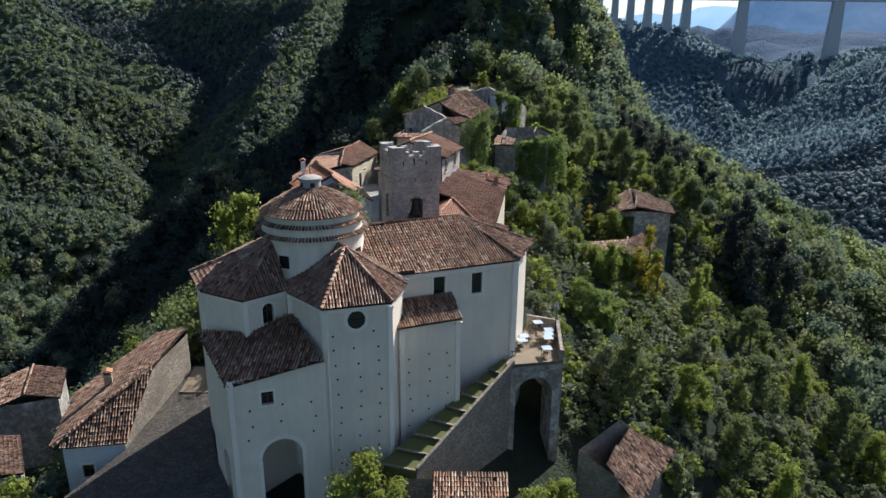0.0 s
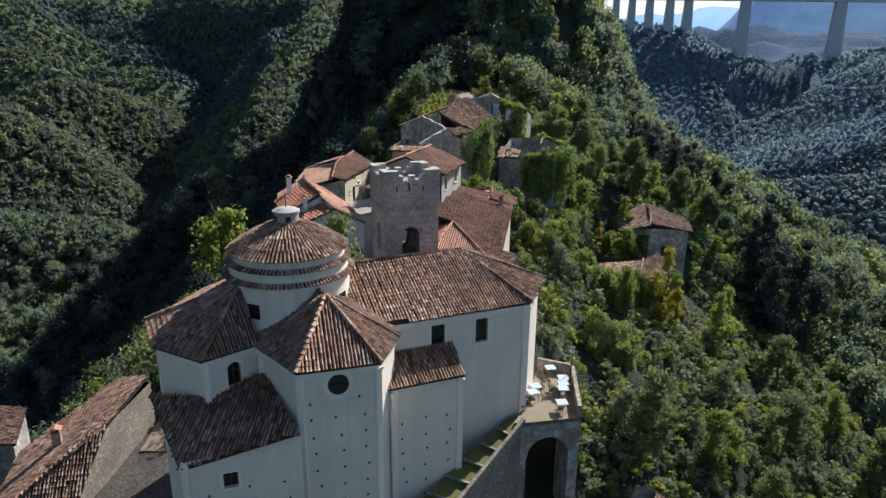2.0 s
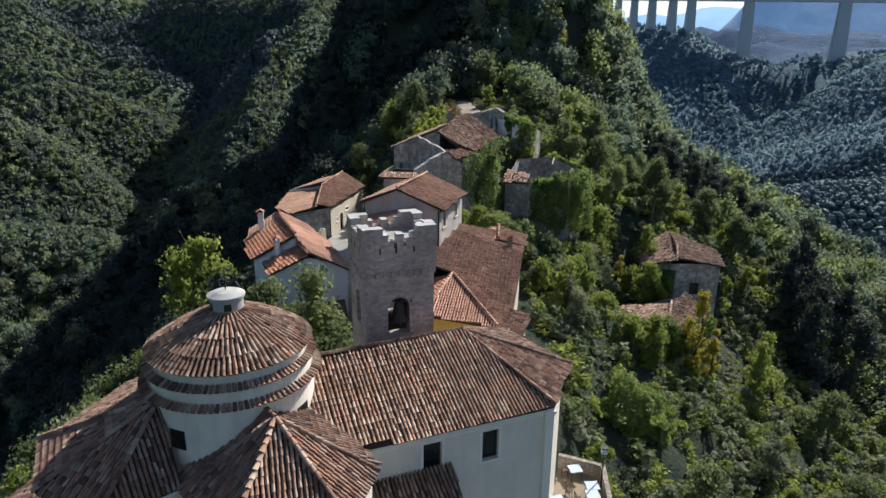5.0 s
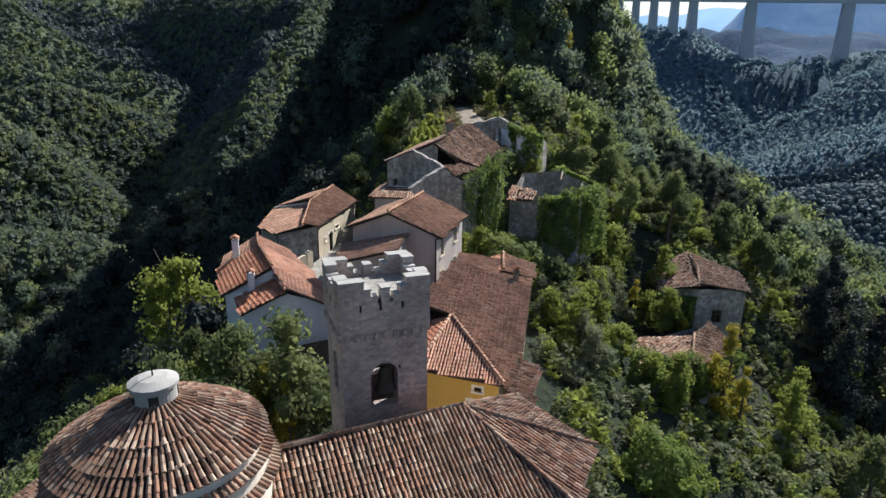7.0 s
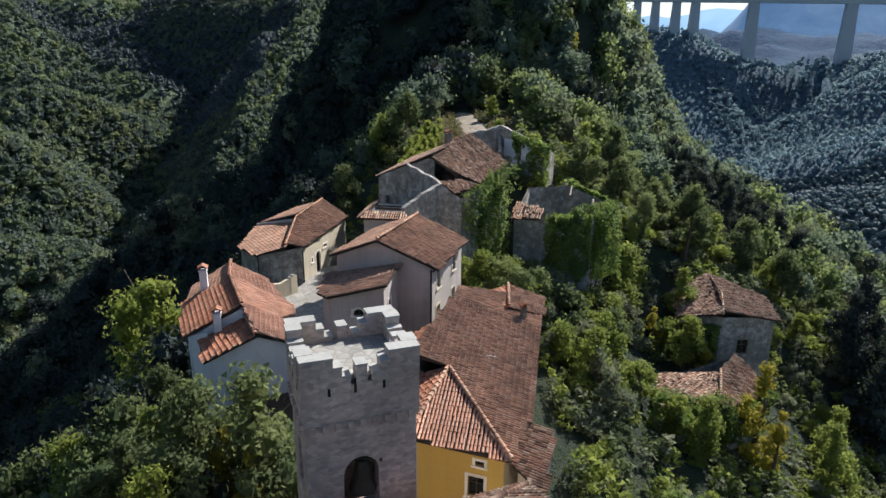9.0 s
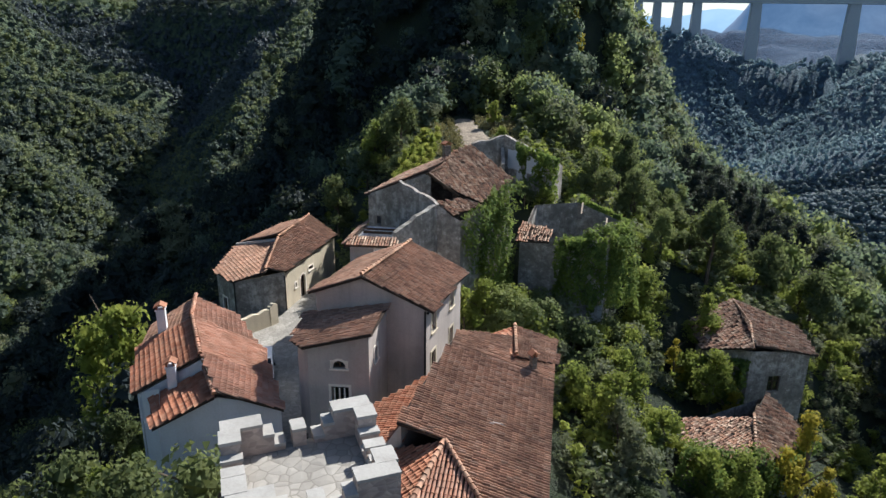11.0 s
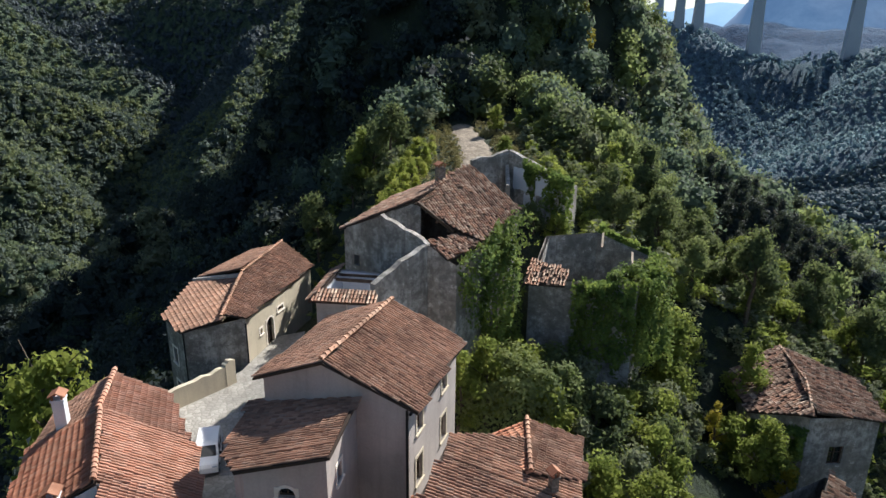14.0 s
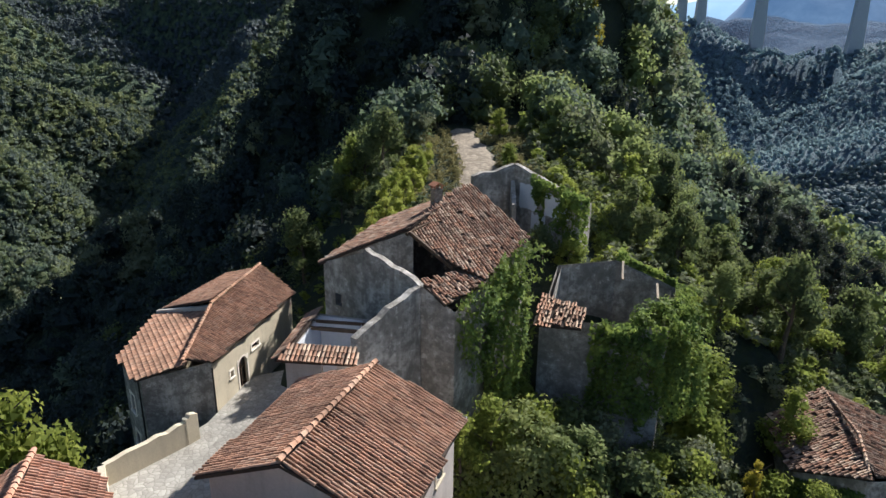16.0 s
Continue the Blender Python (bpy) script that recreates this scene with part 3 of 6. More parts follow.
# distant mountains, all round the horizon: a wooded range glowing haze blue, a paler one behind
def range_ring(dist, height, seed, material, label):
    bm = bmesh.new()
    n = 300
    ang = np.linspace(-math.pi, math.pi, n, endpoint=False)
    hh = height(np.degrees(ang)) * (1 + 0.10 * np.sin(ang * 13 + 2 * seed) + 0.06 * np.sin(ang * 29 + seed) + 0.03 * np.sin(ang * 71))
    rings = []
    for k, (dr, f) in enumerate(((-700, 0.0), (-500, 0.3), (-330, 0.55), (-160, 0.8), (0, 1.0), (90, 1.0))):
        w = (30 * np.sin(ang * 37 + k * 2) + 15 * np.sin(ang * 83 + k)) * (k > 0)
        q = 14 * np.sin(ang * 90 + 1.7 * k) + 9 * np.sin(ang * 143 + 3 * k)
        rings.append([bm.verts.new(((dist + dr + w[i]) * math.sin(a), (dist + dr + w[i]) * math.cos(a), -60 + (hh[i] + 60) * f + q[i] * (k > 0))) for i, a in enumerate(ang)])
    for a, b in zip(rings, rings[1:]):
        for k in range(n):
            bm.faces.new((a[k], a[(k + 1) % n], b[(k + 1) % n], b[k])).smooth = True
    tagged(part("backdrop", bm, material, None), label, "mountains", kind="structure")


range_ring(3500, lambda d: np.interp(d, [-180, -30, 0, 15, 19, 22, 25, 35, 60, 180], [200, 260, 240, 110, 100, 160, 380, 470, 420, 200]), 1.0, M_FARHILL, "wooded mountain side beyond the valley, glowing haze blue")
range_ring(4300, lambda d: np.interp(d, [-180, 0, 12, 15, 18, 24, 60, 180], [220, 300, 275, 285, 320, 360, 320, 220]), 2.6, M_PALEHILL, "pale mountains on the horizon, glowing haze blue")

# ---- viaduct across the valley ----
def viaduct():
    v = thing("viaduct", "tall grey concrete motorway viaduct on slender piers", "viaduct", at=(500, 1080, 0))
    for x, w in ((245, 10), (270, 10), (295, 11), (323, 12), (355, 13), (384, 14), (474, 17), (624, 20), (790, 20), (960, 20)):
        zb = float(ground_z(x, 1080)) - 5
        bm = bmesh.new()
        q = [[bm.verts.new((x + a * w * f / 2, 1080 + b * 4.5 * f, z)) for a, b in ((-1, -1), (1, -1), (1, 1), (-1, 1))] for f, z in ((1.15, zb), (0.85, 147.1))]
        for k in range(4):
            bm.faces.new((q[0][k], q[0][(k + 1) % 4], q[1][(k + 1) % 4], q[1][k]))
        bm.faces.new(q[1])
        wpart("pier", bm, M_CONCRETE, v)
    bm = bmesh.new()
    box(bm, Matrix.Translation((700, 1080, 147.2)), 1000, 13, 7)
    wpart("deck", bm, M_CONCRETE, v)
    bm = bmesh.new()
    for y in (-6.6, 6.6):
        box(bm, Matrix.Translation((700, 1080 + y, 154.2)), 1000, 0.4, 1.2)
    wpart("parapet", bm, M_CONCRETE, v)


viaduct()

# ---- church ----
church = thing("church", "white plastered baroque church with tiled roofs and round dome", "church", at=(-6, 46, 28))
# nave with a canted end
NA = (6.3, 49.6, 44.1)
NB = (7.9, 53.9, 44.3)
NC = (4.6, 58.6, 44.3)
ND = (-9.0, 53.2, 44.3)
NE_ = (-6.6, 44.2, 44.0)
RE, RW = (1.35, 53.6, 46.6), (-7.5, 49.3, 46.7)
roof_face(church, [NE_, NA, RE, RW], "old", 300)
roof_face(church, [NA, NB, RE], "old")
roof_face(church, [NB, NC, RE], "old")
roof_face(church, [NC, ND, RW, RE], "old")
for q in ((NA, RE), (NB, RE), (NC, RE)):
    ridge_line(church, q[1], q[0])
ridge_line(church, RW, RE)
o_nave = {0: [(1.3, 41.5, 1.15, 2.0, False), (5.3, 41.4, 1.0, 1.9, False), (8.6, 41.5, 0.95, 1.75, False)], 1: []}
nave_out = [(-5.6, 44.9, 43.9), (6.0, 49.75, 43.9), (7.4, 53.8, 44.1), (4.4, 58.2, 44.1), (-9.0, 52.8, 44.1)]
walls(church, nave_out, 27, M_CHURCH, o_nave)
for o in o_nave[0]:
    window_in(church, nave_out[0], nave_out[1], o, surround=M_TRIM, mullion=False)


def pilaster(parent, x, y, z0, z1, w=0.45, turn=0, material=None):
    bm = bmesh.new()
    box(bm, pose(x, y, z0, 0, 0, turn), w, w, z1 - z0)
    box(bm, pose(x, y, z1 - 0.35, 0, 0, turn), w + 0.14, w + 0.14, 0.2)
    wpart("pilaster", bm, material or M_TRIM, parent)


pilaster(church, 5.95, 49.75, 30, 43.85, 0.5, 23)
# cornice under the nave's eave
def cornice(parent, a, b, drop=0.35, out=0.12):
    a, b = Vector(a), Vector(b)
    bm = bmesh.new()
    beam(bm, a - Vector((0, 0, drop)), b - Vector((0, 0, drop)), 0.2, 0.2)
    beam(bm, a - Vector((0, 0, drop - 0.18)), b - Vector((0, 0, drop - 0.18)), 0.34, 0.16)
    wpart("cornice", bm, M_TRIM, parent)


cornice(church, nave_out[0], nave_out[1])
cornice(church, nave_out[1], nave_out[2])
# side block with a lean-to roof, in front of the nave
SL, SR = (-3.4, 42.9, 40.75), (1.55, 45.0, 40.75)
SLb, SRb = (-4.1, 45.4, 41.9), (0.75, 47.5, 41.9)
roof_face(church, [SL, SR, SRb, SLb], "old", 200)
side_out = [(-3.2, 43.2, 40.6), (1.25, 45.1, 40.6), (0.65, 47.5, 41.75), (-4.0, 45.4, 41.75)]
walls(church, side_out, 27, M_CHURCH)
pilaster(church, 1.2, 45.15, 29, 40.55, 0.4, 23)
pilaster(church, -3.0, 43.3, 29, 40.55, 0.4, 23)
# faceted chapel with the round window
CW, CS, CF, CE, CA, CB = (-11.3, 43.0, 43.55), (-8.1, 39.6, 43.6), (-3.5, 41.0, 43.6), (-2.7, 44.4, 43.6), (-7.1, 43.9, 46.6), (-9.3, 46.6, 46.6)
for f in ([CW, CS, CA], [CS, CF, CA], [CF, CE, CA], [CE, (-5.2, 47.6, 44.9), CB, CA], [CW, CA, CB, (-11.8, 45.6, 44.6)]):
    roof_face(church, f, "old", 120 if f[0] is CS else 0)
for q in (CW, CS, CF, CE):
    ridge_line(church, CA, q)
ridge_line(church, CB, CA)
chap_out = [(-11.05, 43.05, 43.45), (-8.0, 39.9, 43.45), (-3.75, 41.15, 43.45), (-3.0, 44.4, 43.45), (-5.4, 48.0, 43.45), (-11.5, 46.0, 43.45)]
OV = (1.55, 41.7, 1.25, 1.4, True)
walls(church, chap_out, 27, M_CHURCH, {1: [OV]})


def round_window(parent, a, b, s, z, r):
    """A quatrefoil-like oval window: moulded ring, glass and glazing bars."""
    a, b = Vector(a), Vector(b)
    d = Vector((b.x - a.x, b.y - a.y, 0)).normalized()
    m = Matrix.Translation((a.x + d.x * s, a.y + d.y * s, z)) @ Matrix(((d.x, -d.y, 0, 0), (d.y, d.x, 0, 0), (0, 0, 1, 0), (0, 0, 0, 1)))
    bm = bmesh.new()
    n = 32
    prof = ((r, 0.0), (r, -0.08), (r + 0.24, -0.08), (r + 0.24, 0.02))
    rings = [[bm.verts.new(m @ Vector((q * math.cos(k * math.tau / n), y, q * 1.08 * math.sin(k * math.tau / n)))) for k in range(n)] for q, y in prof]
    for p, q in zip(rings, rings[1:]):
        for k in range(n):
            bm.faces.new((p[k], p[(k + 1) % n], q[(k + 1) % n], q[k]))
    win = wpart("window", bm, M_TRIM, parent, "round window in a pale moulded ring")
    bm = bmesh.new()
    bm.faces.new([bm.verts.new(m @ Vector((r * math.cos(k * math.tau / n), -0.03, r * 1.08 * math.sin(k * math.tau / n)))) for k in range(n)])
    wpart("pane", bm, M_CARGLASS, win)
    bm = bmesh.new()
    box(bm, m @ Matrix.Translation((0, -0.05, -r)), 0.05, 0.03, 2 * r)
    wpart("glazing_bar", bm, M_IRON, win)
    bm = bmesh.new()
    box(bm, m @ Matrix.Translation((0, -0.052, 0)), 2 * r, 0.03, 0.05)
    wpart("glazing_bar", bm, M_IRON, win)


round_window(church, chap_out[1], chap_out[2], 2.15, 42.45, 0.62)
for (x, y, _z), tn in ((chap_out[0], -10), (chap_out[1], -15), (chap_out[2], 45)):
    pilaster(church, x, y + 0.05, 29, 43.4, 0.38, tn)
for a, b in zip(chap_out[:3], chap_out[1:4]):
    cornice(church, a, b, 0.25)
# second faceted chapel with a shaped window
AW, AW2, AS, AE, AA = (-19.6, 46.6, 43.7), (-17.4, 42.6, 43.7), (-13.8, 40.7, 43.7), (-11.2, 43.1, 43.7), (-12.6, 44.9, 46.9)
for f in ([AW, AW2, AA], [AW2, AS, AA], [AS, AE, AA], [(-17.5, 52.0, 43.8), AW, AA, (-12.5, 49.0, 46.9)]):
    roof_face(church, f, "old")
for q in (AW, AW2, AS):
    ridge_line(church, AA, q)
aps_out = [(-19.2, 46.5, 43.55), (-17.1, 42.9, 43.55), (-13.75, 41.1, 43.55), (-11.4, 43.2, 43.55), (-11.5, 50, 43.6), (-17.2, 51.8, 43.6)]
AWIN = (1.25, 41.35, 0.85, 1.55, True)
walls(church, aps_out, 27, M_CHURCH, {2: [AWIN]})
window_in(church, aps_out[2], aps_out[3], AWIN, surround=M_TRIM)
for (x, y, _z), tn in ((aps_out[1], 25), (aps_out[2], 10)):
    pilaster(church, x, y + 0.05, 38, 43.5, 0.34, tn)
for a, b in zip(aps_out[:3], aps_out[1:4]):
    cornice(church, a, b, 0.25)
# entrance block with the archway
PL, PR, PT, PU = (-14.2, 37.0, 39.4), (-8.1, 39.1, 39.9), (-11.0, 42.9, 41.9), (-17.5, 42.0, 40.2)
roof_face(church, [PL, PR, PT, (-13.7, 41.2, 41.6), PU], "old")
porch_out = [(-17.2, 42.1, 40.0), (-14.05, 37.35, 39.25), (-8.0, 39.4, 39.75), (-11.0, 43.2, 41.6)]
ARCH = (1.75, 28.4, 2.75, 6.0, True)
PWIN = (2.0, 37.2, 0.8, 0.95, False)
walls(church, porch_out, 27, M_CHURCH, {0: [(2.3, 28.0, 1.6, 4.6, True)], 1: [ARCH, PWIN]}, depth=0.7)
window_in(church, porch_out[1], porch_out[2], PWIN, surround=M_TRIM)
pilaster(church, -14.0, 37.4, 28, 39.2, 0.34, 19)
bm = bmesh.new()
_a, _b2 = Vector(porch_out[1]), Vector(porch_out[2])
_d = Vector((_b2.x - _a.x, _b2.y - _a.y, 0)).normalized()
_m = Matrix.Translation((_a.x + _d.x * (1.75 + 1.375), _a.y + _d.y * (1.75 + 1.375), 28.4)) @ Matrix(((_d.x, -_d.y, 0, 0), (_d.y, _d.x, 0, 0), (0, 0, 1, 0), (0, 0, 0, 1)))
for x in (-1.5, 1.5):
    box(bm, _m @ Matrix.Translation((x, -0.04, 0)), 0.26, 0.14, 4.6)
for k in range(14):
    q = [(rr * math.cos(j * math.pi / 14), 4.62 + rr * math.sin(j * math.pi / 14)) for rr, j in ((1.375, k), (1.63, k), (1.63, k + 1), (1.375, k + 1))]
    vs = [[bm.verts.new(_m @ Vector((x, y, z))) for x, z in q] for y in (-0.11, 0.02)]
    bm.faces.new(vs[0])
    for i in range(4):
        bm.faces.new((vs[0][i], vs[1][i], vs[1][(i + 1) % 4], vs[0][(i + 1) % 4]))
wpart("archway_surround", bm, M_TRIM, church)
# small square scaffold holes: their shade is drawn as dark plates on the plaster
bm = bmesh.new()
for a, b, z0, z1 in ((chap_out[1], chap_out[2], 31, 42.8), (porch_out[1], porch_out[2], 34.5, 38.8), (side_out[0], side_out[1], 31, 40)):
    a, b = Vector(a), Vector(b)
    L = (b - a).xy.length
    d = Vector((b.x - a.x, b.y - a.y, 0)).normalized()
    for i in range(3):
        for k in range(int((z1 - z0) / 1.15)):
            s, z = L * (0.17 + 0.33 * i) + rng.normal(0, 0.12), z0 + 1.15 * k + rng.normal(0, 0.07)
            p = a + d * s
            if a is not None and abs(z - 42.4) < 1.1 and i == 1:
                continue
            if z > min(a.z, b.z) - 0.6:
                continue
            box(bm, Matrix.Translation((p.x, p.y, z)) @ Matrix(((d.x, -d.y, 0, 0), (d.y, d.x, 0, 0), (0, 0, 1, 0), (0, 0, 0, 1))), 0.13, 0.02, 0.15)
tagged(wpart("scaffold_holes", bm, M_IRON, church), kind="stuff")
# dome: drum in steps, tiled rings, cone and lantern
DC = (-10.15, 47.75)
bm = bmesh.new()
lathe(bm, DC, [(3.9, 42.0), (3.9, 46.75), (4.02, 46.8), (4.02, 47.02), (3.8, 47.1), (3.8, 47.65), (3.88, 47.7), (3.88, 47.85), (3.54, 47.95), (3.54, 48.5), (3.6, 48.55), (3.6, 48.65), (3.0, 48.75)])
wpart("drum", bm, M_DRUM, church)
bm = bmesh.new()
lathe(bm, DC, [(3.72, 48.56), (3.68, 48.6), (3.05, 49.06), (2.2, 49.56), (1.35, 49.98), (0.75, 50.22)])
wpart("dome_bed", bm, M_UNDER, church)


def ring_tiles(r0, z0, r1, z1, n, rows_):
    mats = []
    for j in range(rows_):
        f = (j + 0.5) / rows_
        r, z = r0 + (r1 - r0) * f, z0 + (z1 - z0) * f
        for k in range(n):
            a = (k + 0.5) * math.tau / n + rng.normal(0, 0.002)
            out = Vector((math.cos(a), math.sin(a), 0))
            dn = (out * (r0 - r1) + Vector((0, 0, z0 - z1))).normalized()
            sd = Vector((-out.y, out.x, 0))
            up = sd.cross(-dn)
            if up.z < 0:
                up, sd = -up, -sd
            w = r * math.tau / n / 0.25
            p = Vector((DC[0], DC[1], 0)) + out * r + Vector((0, 0, z)) + up * (0.02 + rng.normal(0, 0.006))
            m = np.eye(4)
            m[:3, :3] = np.array([[sd.x * w, -dn.x, up.x * w], [sd.y * w, -dn.y, up.y * w], [sd.z * w, -dn.z, up.z * w]])
            m[:3, 3] = p
            mats.append(m)
    return mats


dome = ring_tiles(3.78, 48.6, 3.05, 49.1, 92, 3) + ring_tiles(3.05, 49.1, 2.2, 49.6, 76, 3) + ring_tiles(2.2, 49.6, 1.35, 50.02, 56, 3) + ring_tiles(1.35, 50.02, 0.78, 50.25, 38, 2)
front = [m for m in dome if m[1, 3] < DC[1] - 1.0]
back = [m for m in dome if m[1, 3] >= DC[1] - 1.0]
PENDING_TILES.append((church, "old", front[:300]))
tagged(join_copies("roof_tiles", TILE_CO, TILE_FA, front[300:] + back, TILES["old"][0], church), kind="stuff")
tagged(join_copies("roof_tiles", TILE_CO, TILE_FA, ring_tiles(4.27, 47.0, 3.82, 47.26, 104, 1) + ring_tiles(4.04, 47.82, 3.58, 48.08, 100, 1), TILES["old"][0], church), kind="stuff")
bm = bmesh.new()
lathe(bm, DC, [(0.78, 50.0), (0.78, 50.8), (0.88, 50.86), (0.88, 50.98), (0.5, 51.14), (0.0, 51.2)], 32)
lan = wpart("lantern", bm, M_CAP, church)
for a in (-1.2, 0.5, 2.2, 3.9):
    bm = bmesh.new()
    box(bm, Matrix.Translation((DC[0] + 0.765 * math.cos(a), DC[1] + 0.765 * math.sin(a), 50.35)) @ pose(0, 0, 0, 0, 0, math.degrees(a)), 0.06, 0.34, 0.34)
    wpart("lantern_window", bm, M_CARGLASS, lan)
bm = bmesh.new()
tube(bm, (DC[0], DC[1], 51.15), (DC[0], DC[1], 52.2), 0.03, 0.02, 6)
wpart("lightning_rod", bm, M_IRON, lan)
for a in (-1.95, -0.35, 3.9):
    bm = bmesh.new()
    box(bm, Matrix.Translation((DC[0] + 3.88 * math.cos(a), DC[1] + 3.88 * math.sin(a), 44.9)) @ pose(0, 0, 0, 0, 0, math.degrees(a)), 0.1, 0.8, 0.95)
    wpart("drum_window", bm, M_CARGLASS, church)

# ---- bell tower ----
tower = thing("bell_tower", "square rubble-stone bell tower with stepped battlements and open arch", "tower", at=(-3.1, 57.2, 36))
TF, TR, TB, TL = Vector((-4.45, 54.5, 0)), Vector((-0.25, 56.1, 0)), Vector((-1.65, 60.0, 0)), Vector((-5.9, 58.3, 0))
tq = [TF, TR, TB, TL]
tc = sum(tq, Vector()) / 4
sh = [tc + (p - tc) * 0.955 for p in tq]
tout = [(p.x, p.y, 50.0) for p in sh]
BELL = (1.35, 45.5, 1.4, 2.4, True)
walls(tower, tout, 34, M_STONE, {0: [BELL], 1: [(1.4, 45.6, 1.1, 2.5, True)], 3: [(1.4, 45.8, 1.1, 2.2, True)], 2: [(1.4, 45.6, 1.1, 2.5, True)]}, depth=0.7)
bm = bmesh.new()
for k, (g, z0, z1) in enumerate(((0.985, 49.6, 49.75), (1.0, 49.75, 50.35))):
    lo = [tc + (p - tc) * g for p in tq]
    slab(bm, [(p.x, p.y, z1) for p in lo], z1 - z0)
wpart("cornice", bm, M_STONE, tower)
for i in range(4):
    a, b = tq[i], tq[(i + 1) % 4]
    d = (b - a).normalized()
    L = (b - a).length
    inn = Vector((-d.y, d.x, 0))
    org = lambda s, z: Matrix.Translation(a + d * s + inn * 0.24 + Vector((0, 0, z))) @ Matrix(((d.x, inn.x, 0, 0), (d.y, inn.y, 0, 0), (0, 0, 1, 0), (0, 0, 0, 1)))
    bm = bmesh.new()
    box(bm, org(L / 2, 50.35), L - 0.004 * i, 0.44 + 0.004 * i, 0.75 + 0.004 * i)
    steps = [(0.6 + 0.25 * (i % 2), 1.2 - 0.5 * (i % 2), 1.9), (1.36, 0.32, 1.5), (1.68, 0.32, 1.12), (L / 2, 0.42, 1.5), (L - 1.68, 0.32, 1.12), (L - 1.36, 0.32, 1.5), (L - 0.6 - 0.25 * (i % 2), 1.2 - 0.5 * (i % 2), 1.9)]
    for s, w, top in steps:
        mer = bmesh.new()
        box(mer, org(s, 51.1), w, 0.56, top - 0.78)
        wpart("merlon", mer, M_STONE, tower)
        cap = bmesh.new()
        box(cap, org(s, 50.35 + top - 0.03), w + 0.03, 0.64, 0.09 + 0.004 * i)
        wpart("battlement_cap", cap, M_CAP, tower)
    wpart("parapet", bm, M_STONE, tower)
    # slits are not cut: a dark plate paints the shade inside each
    for s in (1.02, 2.0, 3.1):
        if s < L - 0.4:
            bm = bmesh.new()
            box(bm, Matrix.Translation(a + d * s - inn * 0.006 + Vector((0, 0, 50.75))) @ Matrix(((d.x, inn.x, 0, 0), (d.y, inn.y, 0, 0), (0, 0, 1, 0), (0, 0, 0, 1))), 0.1, 0.02, 0.6)
            wpart("arrow_slit", bm, M_IRON, tower)
    for k in range(9):
        bm = bmesh.new()
        box(bm, Matrix.Translation(a + d * (0.35 + k * (L - 0.7) / 8) + inn * 0.02 + Vector((0, 0, 49.25))) @ Matrix(((d.x, inn.x, 0, 0), (d.y, inn.y, 0, 0), (0, 0, 1, 0), (0, 0, 0, 1))), 0.2, 0.2, 0.36)
        wpart("corbel", bm, M_STONE, tower)
bm = bmesh.new()
slab(bm, [(p.x, p.y, 51.28) for p in [tc + (q - tc) * 0.9 for q in tq]], 0.1)
wpart("deck", bm, M_PAVE, tower)
bm = bmesh.new()
_bc = tc + (sh[0] + sh[1] - 2 * tc) * 0.42
lathe(bm, (_bc.x, _bc.y), [(0.05, 47.62), (0.24, 47.55), (0.33, 47.2), (0.40, 46.75), (0.56, 46.3), (0.53, 46.3), (0.36, 46.75)], 24)
box(bm, Matrix.Translation((_bc.x, _bc.y, 47.5)), 1.6, 0.14, 0.16)
wpart("bell", bm, M_BRONZE, tower, "green-black bronze bell on a beam")

# ---- houses of the village ----
def house(label, outline, base, roofs, ridges=(), material=None, openings=None, surround=None, kind="old", singles=0, name="house", ragged=0.0, at=None, mull=True, run=None):
    c = sum((Vector(p) for p in outline), Vector()) / len(outline)
    b0 = min(base) if isinstance(base, (list, tuple)) else base
    t = thing(name, label, "house", at=at or (c.x, c.y, b0))
    walls(t, outline, base, material or M_GREY, openings)
    for i, os_ in (openings or {}).items():
        for o in os_:
            window_in(t, outline[i], outline[(i + 1) % len(outline)], o, "door" if o[3] > 1.9 else "window", surround, mull)
    for k, f in enumerate(roofs):
        roof_face(t, f, kind, singles if k == 0 else 0, ragged=ragged, run=run)
    for a, b in ridges:
        ridge_line(t, a, b, kind)
    return t


def thick_wall(parent, a, b, base, w, material, name="wall"):
    """A free-standing wall with two faces, ends and a rough top."""
    a, b = Vector(a), Vector(b)
    d = (b - a).xy.normalized()
    o = Vector((-d.y, d.x, 0)) * w
    n = 8
    bm = bmesh.new()
    tops = [a.lerp(b, k / n) + Vector((0, 0, rng.normal(0, 0.07))) for k in range(n + 1)]
    cols = [[bm.verts.new(v) for v in ((p.x, p.y, base), p, p + o, (p.x + o.x, p.y + o.y, base))] for p in tops]
    for c, e in zip(cols, cols[1:]):
        for k in range(3):
            bm.faces.new((c[k], e[k], e[k + 1], c[k + 1]))
    bm.faces.new(cols[0])
    bm.faces.new(cols[-1][::-1])
    bmesh.ops.recalc_face_normals(bm, faces=bm.faces)
    return wpart(name, bm, material, parent)


# orange-roofed house
h1 = thing("house", "pale blue-white plastered house with new orange clay roofs", "house", at=(-13, 77, 37))
h1_out = [(-17.0, 74.7, 43.9), (-15.6, 74.3, 44.4), (-14.6, 71.8, 43.7), (-11.6, 72.7, 44.8), (-8.6, 74.3, 43.4), (-11.6, 81.0, 43.9), (-14.6, 84.9, 44.6), (-18.9, 83.0, 44.0)]
walls(h1, h1_out, 36.5, M_WHITE, {2: [(1.2, 38.0, 1.6, 2.2, False)]})
bm = bmesh.new()
wall_face(bm, (-17.0, 74.65, 43.85), (-13.2, 75.2, 45.95), 42)
